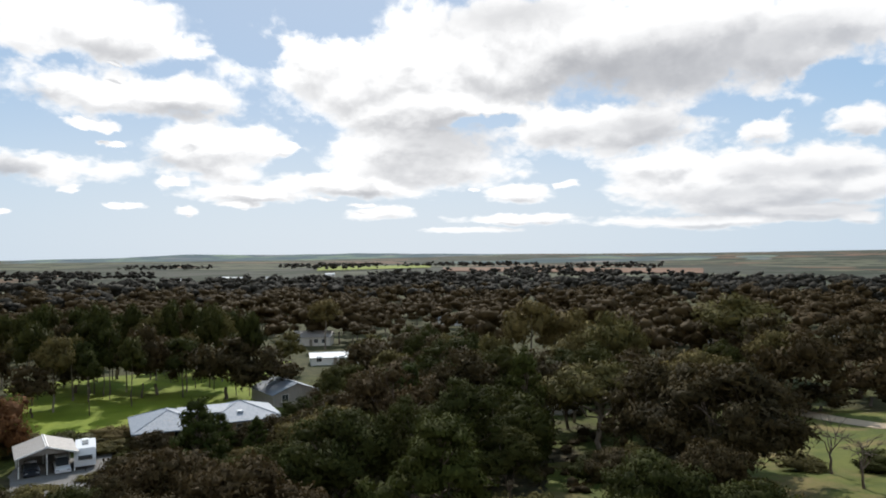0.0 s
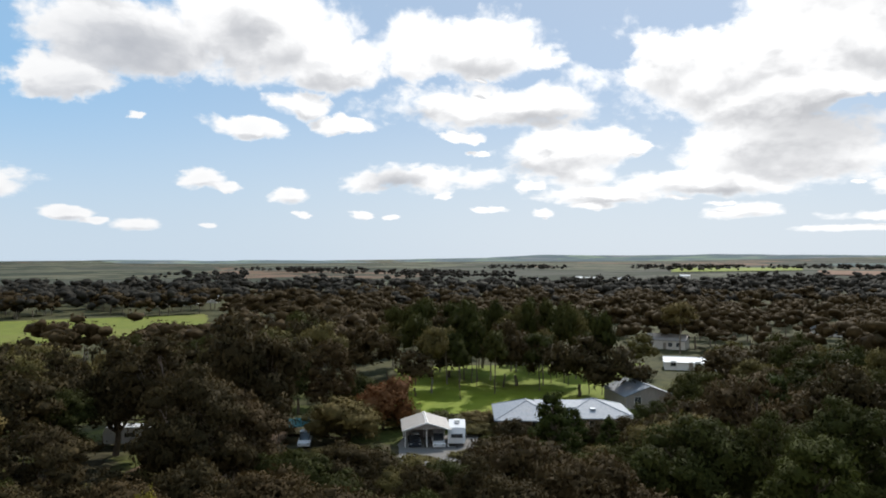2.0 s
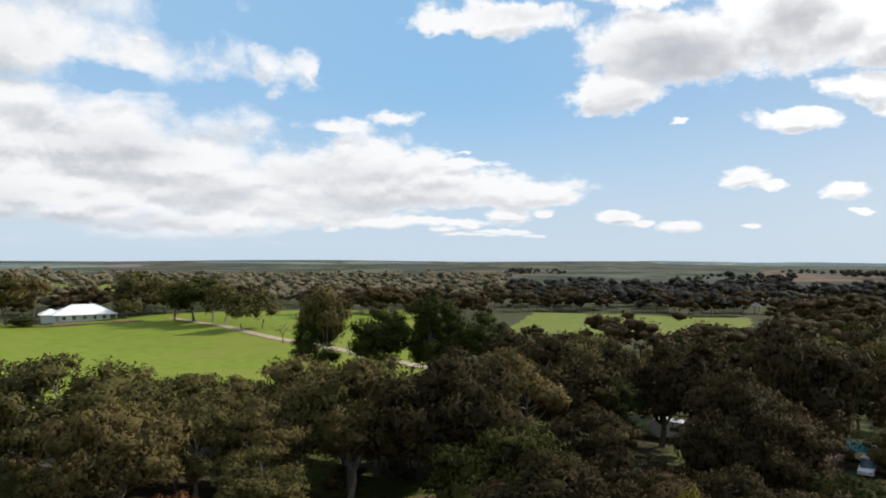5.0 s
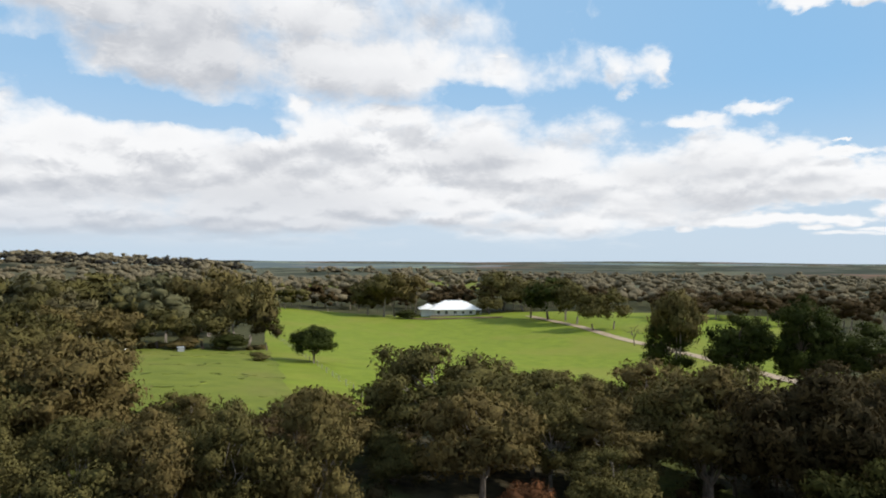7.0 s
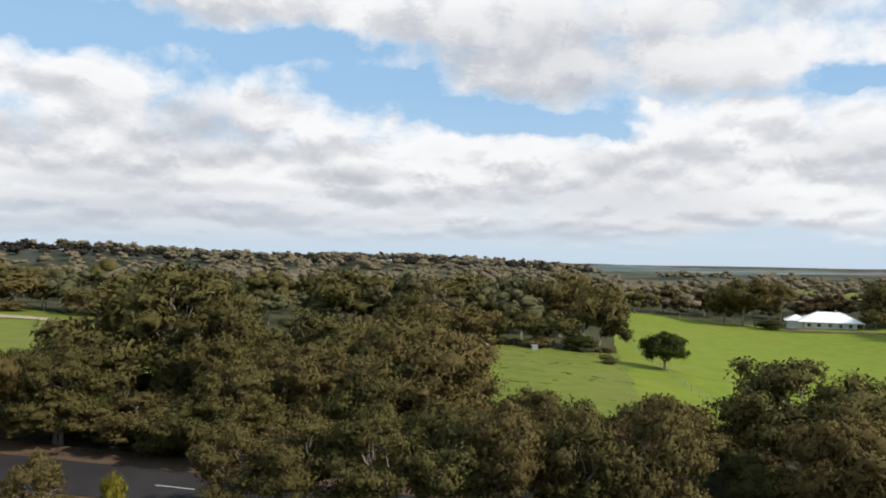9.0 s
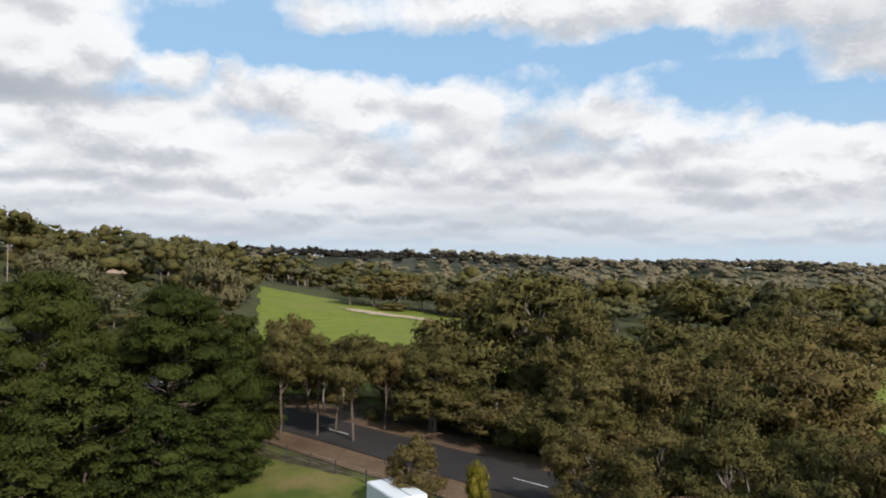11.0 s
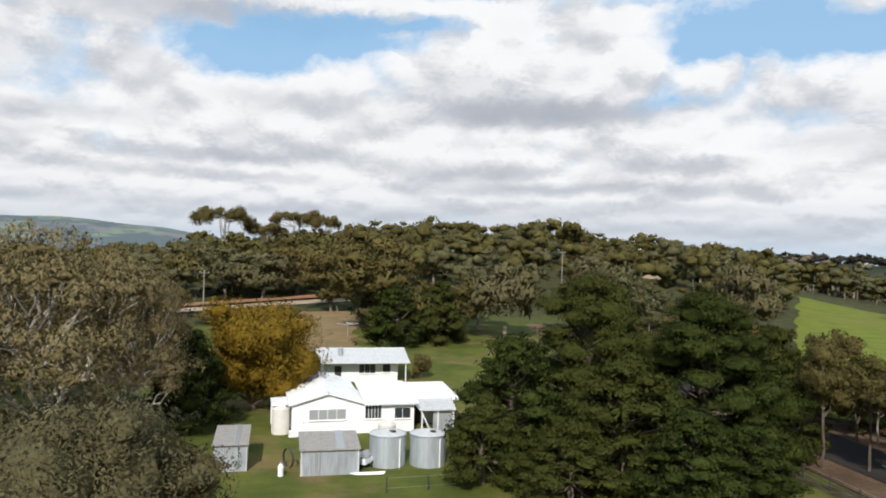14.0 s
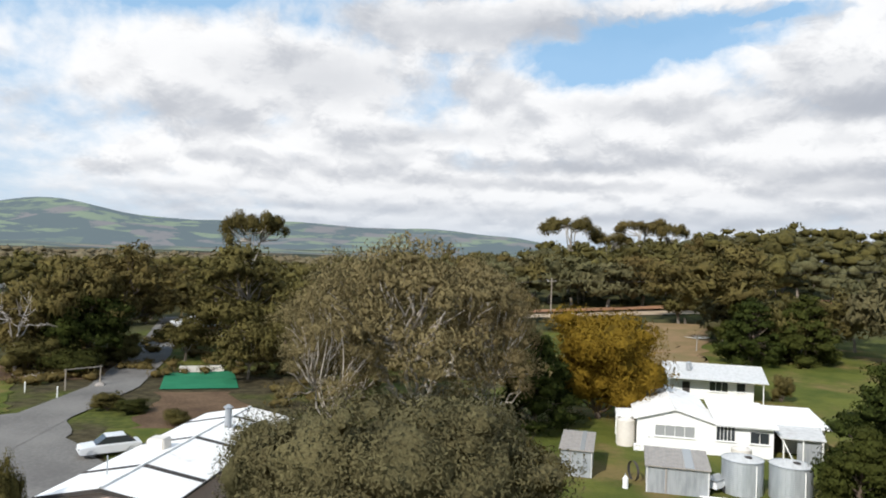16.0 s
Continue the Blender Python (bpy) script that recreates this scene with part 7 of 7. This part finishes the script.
# ---- the hall with the gravel yard ----
def hall():
    root = thing("hall", 244.4, 40.0, -31.0, "long shed with a white sheet roof and pinkish walls", "hall", lift=0.1)
    part("wall", Shape().prism([(-3.3, -0.5), (3.3, -0.5), (3.3, 2.95), (0, 3.55), (-3.3, 2.95)], 0, 19.5), HALL_WALL, root)
    gable_roof("roof", root, -3.3, 3.3, 0, 19.5, 3.0, 0.62, ROOF_WHITE, "y", 0.3)
    for y in (3.6, 10.0, 16.2):
        part("roof_strip", Shape().slab((-3.6, y, 2.975), (0, y, 3.65), (0, y + 0.45, 3.65), (-3.6, y + 0.45, 2.975), 0.02), DARK, root, "dark strip across the white roof")
        part("roof_strip", Shape().slab((0, y, 3.65), (3.6, y, 2.975), (3.6, y + 0.45, 2.975), (0, y + 0.45, 3.65), 0.02), DARK, root)
    for x0, z0, x1, z1 in ((-3.62, 2.95, 0, 3.64), (0, 3.64, 3.62, 2.95)):
        part("barge_board", Shape().slab((x0, -0.38, z0), (x1, -0.38, z1), (x1, -0.31, z1), (x0, -0.31, z0), 0.2), DARK, root)
    cooler = part("roof_cooler", Shape().box(-1.7, -0.6, 7.2, 8.3, 3.3, 4.15), CREAM, root, "cream evaporative cooler box", 0.08)
    part("louvre", Shape().box(-1.73, -1.70, 7.3, 8.2, 3.6, 4.05), TIMBER, cooler)
    flue = part("flue", Shape().cyl(0.7, 13.8, 3.2, 4.8, 0.24, 14), ZINC, root, "steel flue with a cap")
    part("flue_cap", Shape().cyl(0.7, 13.8, 4.85, 5.05, 0.36, 14, 0.1), ZINC, flue)
    part("vent_pipe", Shape().cyl(-1.4, 2.6, 3.2, 4.4, 0.04, 8), ZINC, root)
    part("door", Shape().box(-1.2, 1.2, -0.06, -0.003, 0, 2.5), DARK, root)
    for x in (-3.68, 3.60):
        part("gutter", Shape().box(x, x + 0.09, -0.3, 19.8, 2.82, 2.93), DARK, root)


HALL_WALL = boards("pinkish_wall_sheets", (0.55, 0.42, 0.37), (0.48, 0.37, 0.32), 0.25)
hall()
GRAVEL_WAY = [xy(262, 52), xy(254, 62), xy(248.5, 75), xy(244.0, 88), xy(241.6, 112), xy(240.6, 140), xy(240, 170)]
strip("gravel_drive", GRAVEL_WAY, 5.6, GRAVEL, "grey gravel driveway leading between trees", "driveway", 0.11)
drape("gravel_yard", (243, 52), (268, 40), (262, 74), (247, 78), GRAVEL, "wide grey gravel yard beside the hall", "yard", 0.09, 20, 16, 2.0)
drape("lawn", (250, 78), (262, 72), (262, 100), (250.5, 96), GRASS_LAWN, "green mown grass beside the gravel yard", "lawn", 0.07, 14, 14, 2.0)
drape("lawn", (234.5, 96), (240, 98), (240, 128), (235, 126), GRASS_LAWN, "green grass beyond the green court", "lawn", 0.07, 14, 14, 1.0)
drape("bare_ground", (235, 66), (243, 66), (241.5, 84), (235, 82), DIRT, "bare brown ground before the green court", "yard", 0.06, 12, 12, 2.0)
drape("lawn", (238, 52), (244, 56), (244, 68), (237, 66), GRASS_LAWN, "patchy grass round the dark shrubs", "lawn", 0.08, 10, 10, 1.5)
drape("bare_ground", (243.5, 94), (252, 96), (252, 112), (243, 110), DIRT, "shaded brown ground under the trees", "yard", 0.06, 12, 12, 2.0)


def court():
    m = surface("bright_green_synthetic_turf", (0.018, 0.14, 0.07), (0.03, 0.19, 0.095), 0.4, 8.0, 0.9, 0, 0.15, 0.3)
    drape("green_court", (235.2, 84), (240.9, 85), (240.5, 95.5), (235.6, 95.5), m, "bright green synthetic turf court", "court", 0.12, 14, 12, 0.0)
    root = thing("court_edge", 238.0, 96.3, 0, "pale concrete edge wall behind the green court", "wall")
    part("edge", Shape().box(-2.6, 2.8, -0.2, 0.2, -0.4, 0.75), CREAM, root)


court()
car(244.1, 59.8, 10, CAR_WHITE, "white car parked beside the hall")


def play_frame():
    root = thing("timber_frame", 246.0, 88.5, 25, "timber goal-like frame on bare ground", "frame")
    for x in (-1.9, 1.9):
        part("post", Shape().cyl(x, 0, -0.3, 2.3, 0.09, 8), TIMBER, root)
    part("crossbar", Shape().rod((-2.1, 0, 2.2), (2.1, 0, 2.2), 0.07), TIMBER, root)
    for yaw, d in ((249.6, 88), (251.6, 82), (247.6, 84)):
        root = thing("marker_post", yaw, d, 0, "short white painted post at the gravel edge", "post", "white posts by the yard")
        part("stake", Shape().cyl(0, 0, -0.2, 1.1, 0.07, 8), WHITE, root)
        part("cap", Shape().cyl(0, 0, 1.1, 1.16, 0.09, 8, 0.02), WHITE, root)


play_frame()
for k, (yaw, d, r) in enumerate(((249.2, 97, 0.7), (248.6, 98, 0.6), (247.9, 97.5, 0.8), (244.9, 89, 0.6), (247.2, 99, 0.5))):
    x, y = xy(yaw, d)
    bm = bmesh.new()
    bmesh.ops.create_icosphere(bm, subdivisions=2, radius=r)
    for v in bm.verts:
        v.co *= 1 + 0.35 * noise.noise(v.co * 1.7 + Vector((k * 5.0, 0, 0)))
        v.co.z *= 0.6
    me = bpy.data.meshes.new("boulder")
    bm.to_mesh(me)
    me.materials.append(BARK_DEAD)
    o = new("boulder", me)
    o.matrix_world = pose(x, y, ground_z(x, y) + 0.1, 0, 0, k * 70)
    tagged(o, "rough grey boulder on bare ground", "boulder", "boulders by the drive")
car(253.0, 93, 60, CAR_WHITE, "white car parked under the trees")
simple_house(237.3, 126, 8, 11, 7, 2.6, 1.4, ROOF_GREY, BRICK_TAN, "tan brick house with a pale roof behind trees", "hip", 3)
simple_house(247.5, 330, 0, 14, 7, 3.0, 1.2, ROOF_WHITE, CREAM, "far white farm shed beyond the trees", "x", 3, "farm_shed")
simple_house(252.5, 300, 0, 16, 7, 3.0, 1.2, ROOF_TAN, CREAM, "far pale farm shed beyond the trees", "x", 3, "farm_shed")


# ---- carport, caravan and the grey roofed homes on the sun side ----
def carport():
    root = thing("carport", 29.0, 99.5, 4.0, "open double carport with a tan gable roof", "carport", lift=0.2)
    gable_roof("roof", root, -3.1, 3.1, 0, 6.5, 2.55, 0.95, ROOF_TAN, "y", 0.35)
    part("ridge_flashing", Shape().slab((-0.18, -0.4, 3.53), (0.18, -0.4, 3.53), (0.18, 6.9, 3.53), (-0.18, 6.9, 3.53), 0.05), ROOF_WHITE, root, "white ridge flashing")
    part("gable_infill", Shape().prism([(-3.1, 2.5), (3.1, 2.5), (0, 3.42)], 0.0, 0.08), ROOF_TAN, root)
    for x in (-3.0, 0, 3.0):
        for y in (0.1, 6.4):
            part("post", Shape().box(x - 0.06, x + 0.06, y - 0.06, y + 0.06, -0.6, 2.5), WHITE, root)
    part("back_wall", Shape().box(-3.1, 3.1, 6.45, 6.55, -0.5, 2.5), ROOF_TAN, root)
    part("barge_board", Shape().slab((-3.45, -0.42, 2.46), (0, -0.42, 3.52), (0, -0.37, 3.52), (-3.45, -0.37, 2.46), 0.16), WHITE, root)
    part("barge_board", Shape().slab((0, -0.42, 3.52), (3.45, -0.42, 2.46), (3.45, -0.37, 2.46), (0, -0.37, 3.52), 0.16), WHITE, root)


carport()
car(30.0, 101.5, 94, CAR_DARK, "dark car parked in the carport")
car(28.1, 101.3, 94, CAR_WHITE, "silver four-wheel drive parked in the carport", "four_wheel_drive", 1.8, 4.7)
caravan(26.6, 103.0, 0, "white touring caravan parked beside the carport")
drape("concrete_drive", (26, 88), (31, 88), (31, 106), (25, 108), GRAVEL, "grey gravel parking ground before the carport", "driveway", 0.2, 12, 12, 1.0)


def grey_home():
    root = thing("house", 18.0, 107.0, 8.0, "low house with a blue grey hipped roof", "house", lift=0.3)
    wall = part("wall", Shape().box(-9.5, 10.0, 1.0, 9.0, -1.0, 2.6), BRICK_TAN, root)
    hip_roof("roof", root, -10.0, -1.0, -1.0, 9.5, 2.7, 1.9, ROOF_BLUE, 0.5)
    hip_roof("wing_roof", root, -0.3, 10.0, 0.5, 10.5, 2.72, 1.9, ROOF_BLUE, 0.5)
    part("link_roof", Shape().slab((-4.0, 3.0, 3.7), (5.0, 3.0, 3.7), (5.0, 6.0, 4.3), (-4.0, 6.0, 4.3)), ROOF_BLUE, root)
    for x in (-7.5, -4.0, 1.5, 4.5, 7.5):
        window(wall, x - 0.8, x + 0.8, 0.997, 0.8, 2.1, 2)
    part("skylight", Shape().box(4.0, 4.9, 2.0, 2.9, 3.55, 3.75), CAR_WHITE, root, "white dome skylight", 0.08)


grey_home()
simple_house(11.6, 132, 25, 9, 10, 2.3, 1.6, ROOF_BLUE, ROOF_TAN, "grey shed with a pale gable roof", "y", 2, "garage")
car(12.0, 116, 80, CAR_WHITE, "white car parked beside the grey house")
simple_house(8.6, 181, 4, 12, 7, 1.9, 0.8, ROOF_WHITE, WHITE, "long white shed with a low gable roof", "x", 3, "farm_shed")
simple_house(10.5, 226, -10, 12, 8, 2.8, 1.4, ROOF_TAN, CREAM, "cream cottage among the trees", "x", 3)
simple_house(-0.8, 292, 6, 14, 7, 2.8, 1.1, ROOF_GREY, WHITE, "far white shed among dark trees", "x", 3, "farm_shed")
simple_house(26.8, 222, 0, 9, 6, 2.8, 1.1, ROOF_WHITE, CREAM, "far white roofed house behind thin trees", "x", 3)
simple_house(-17.0, 221, 10, 12, 9, 2.8, 2.0, ROOF_RED, BRICK_TAN, "house with a red tiled hipped roof", "hip", 3)
simple_house(-19.6, 226, -20, 8, 8, 2.8, 1.8, ROOF_RED, BRICK_TAN, "smaller wing house with a red tiled roof", "hip", 2)
simple_house(-29.4, 262, 0, 10, 8, 4.0, 1.8, ROOF_WHITE, WHITE, "white house among far gum trees", "hip", 3)
simple_house(-8.7, 120, 10, 8, 6, 2.5, 1.0, ROOF_WHITE, CREAM, "pale roofed outbuilding glimpsed through gum trees", "x", 2, "outbuilding")
caravan(51.4, 111.0, 75, "white caravan parked at the edge of the trees", 6.2)
car(38.6, 103.5, 85, CAR_WHITE, "white van parked among the trees", "van", 1.9, 4.8)


def canopy():
    root = thing("shade_canopy", 39.5, 106.0, 10, "teal sheet canopy among the trees", "canopy")
    part("roof", Shape().slab((-2.6, -1.5, 2.5), (2.6, -1.5, 2.5), (2.6, 2.0, 2.9), (-2.6, 2.0, 2.9)), CAR_TEAL, root)
    for x in (-2.4, 2.4):
        for y in (-1.3, 1.8):
            part("post", Shape().cyl(x, y, -0.4, 2.5, 0.06, 8), TIMBER, root)


canopy()
for yaw, d in ((49.2, 470), (47.2, 480), (45.8, 500), (36.0, 800), (20.5, 850), (17.0, 900), (13.5, 860), (16.0, 880), (9.0, 1000)):
    simple_house(yaw, d, yaw * 7 % 40 - 20, 7 + d * 0.006, 6, 2.8, 1.5, ROOF_WHITE, CREAM, "far white roofed farm building", "x", 2, "farm_building", 0.6)
GRAVEL_SIDE = [xy(-40, 108), xy(-31.7, 111), xy(-28.7, 118), xy(-25, 130), xy(-20, 150)]
strip("gravel_track", GRAVEL_SIDE, 4.0, SAND, "pale gravel track through the grass", "track", 0.22)
drape("lawn", (-40, 62), (-22, 66), (-21, 128), (-40, 130), GRASS_LAWN, "rough grass between the gravel tracks", "lawn", 0.15, 20, 20, 2.0)
drape("clearing", (-8, 60), (-15, 60), (-15, 84), (-8, 84), GRASS_LAWN, "grassy clearing under tall gum trees", "clearing", 0.15, 12, 12, 2.0)


# ---- the homestead over the paddock ----
def homestead():
    root = thing("homestead", 96.0, 362.0, 6.0, "white roofed homestead with a wide verandah", "house", lift=0.4)
    wall = part("wall", Shape().box(-9.0, 12.0, 2.5, 14.0, -1.0, 3.0), WHITE, root)
    hip_roof("roof", root, -11.5, 14.5, 0.0, 16.5, 3.0, 4.2, ROOF_WHITE, 0.3)
    hip_roof("wing_roof", root, -16.5, -7.0, 6.0, 16.0, 2.9, 2.6, ROOF_WHITE, 0.3)
    part("wing_wall", Shape().box(-15.5, -9.02, 7.0, 15.0, -1.0, 2.9), WHITE, root)
    for i in range(9):
        x = -11.3 + i * 3.2
        part("verandah_post", Shape().box(x - 0.08, x + 0.08, 0.1, 0.26, -0.6, 2.95), WHITE, root)
    for x in (-7.0, -3.0, 1.5, 5.5, 9.5):
        window(wall, x - 0.7, x + 0.7, 2.497, 0.7, 2.2, 2)
    part("verandah_floor", Shape().box(-11.6, 14.6, 0.0, 2.5, -0.8, 0.05), BRICK_TAN, root)
    part("chimney", Shape().box(4.0, 4.9, 9.0, 9.9, 5.0, 8.2), BRICK_TAN, root)


homestead()
drape("garden_bed", (92, 344), (99.5, 352), (99.5, 358), (92, 350), DIRT, "reddish garden bed before the homestead", "garden", 0.35, 16, 5)
strip("sandy_drive", [xy(90, 350), xy(86, 300), xy(82.8, 258), xy(77, 215), xy(72.7, 188), xy(68, 168), xy(60, 150)], 4.0, SAND, "pale sandy driveway curving to the homestead", "driveway", 0.3)
fence([(110.5, 215), (109.8, 193), (107.6, 140), (106.0, 118), (103.2, 94), (100.5, 82)], 4.5, 1.1, "wire paddock fence with grey timber posts")


def paddock_things():
    root = thing("water_trough", 120.8, 142.5, 30, "white round water tank lying in the paddock", "water tank")
    part("shell", Shape().cyl(0, 0, -0.1, 1.0, 0.75, 18), CREAM, root)
    part("lid", Shape().cyl(0, 0, 1.0, 1.2, 0.78, 18, 0.2), WHITE, root)
    root = thing("feed_bin", 116.9, 143.0, 10, "pale metal feed bin at the paddock edge", "feed bin")
    part("bin", Shape().box(-0.6, 0.6, -0.5, 0.5, -0.1, 0.9), PANE_PALE, root, "", 0.04)
    part("lid", Shape().slab((-0.65, -0.55, 1.0), (0.65, -0.55, 1.0), (0.65, 0.55, 1.05), (-0.65, 0.55, 1.05)), ZINC, root)


paddock_things()

# ---- roadside ----
def box_truck():
    root = thing("delivery_truck", 155.0, 42.4, -62, "white flat-roofed delivery truck parked by the road", "truck")
    part("cargo_box", Shape().box(-2.2, 1.6, -1.05, 1.05, 0.75, 2.35), CAR_WHITE, root, "", 0.05)
    part("roof_seam", Shape().box(-2.1, 1.5, -0.03, 0.03, 2.35, 2.38), PANE_PALE, root)
    part("cab", Shape().prism([(1.62, 0.5), (3.1, 0.5), (3.2, 1.1), (2.75, 1.95), (1.62, 2.0)], -0.95, 0.95), CAR_WHITE, root, "", 0.05)
    part("windscreen", Shape().prism([(2.78, 1.9), (3.17, 1.15), (3.22, 1.15), (2.83, 1.9)], -0.8, 0.8), PANE_DARK, root)
    for x in (-1.4, 2.3):
        for y in (-0.9, 0.9):
            part("wheel", Shape().add(*loose(tube([(x, y - 0.12, 0.38), (x, y + 0.12, 0.38)], [0.38, 0.38], 14))), RUBBER, root)
    part("chassis", Shape().box(-2.1, 2.9, -0.5, 0.5, 0.4, 0.75), DARK, root)


box_truck()
fence([(167, 62), (160, 53), (152, 46)], 3.0, 1.1, "low wire fence along the roadside", 3, 0.06, DARK)
drape("lawn", (150, 40), (172, 44), (172, 66), (154, 50), GRASS_LAWN, "grassy verge sloping to the road", "lawn", 0.13, 18, 14, 1.0)
fence([(196.5, 47.5), (190, 49), (186, 52)], 2.4, 1.1, "low wire garden fence near the tanks", 2, 0.05, DARK)
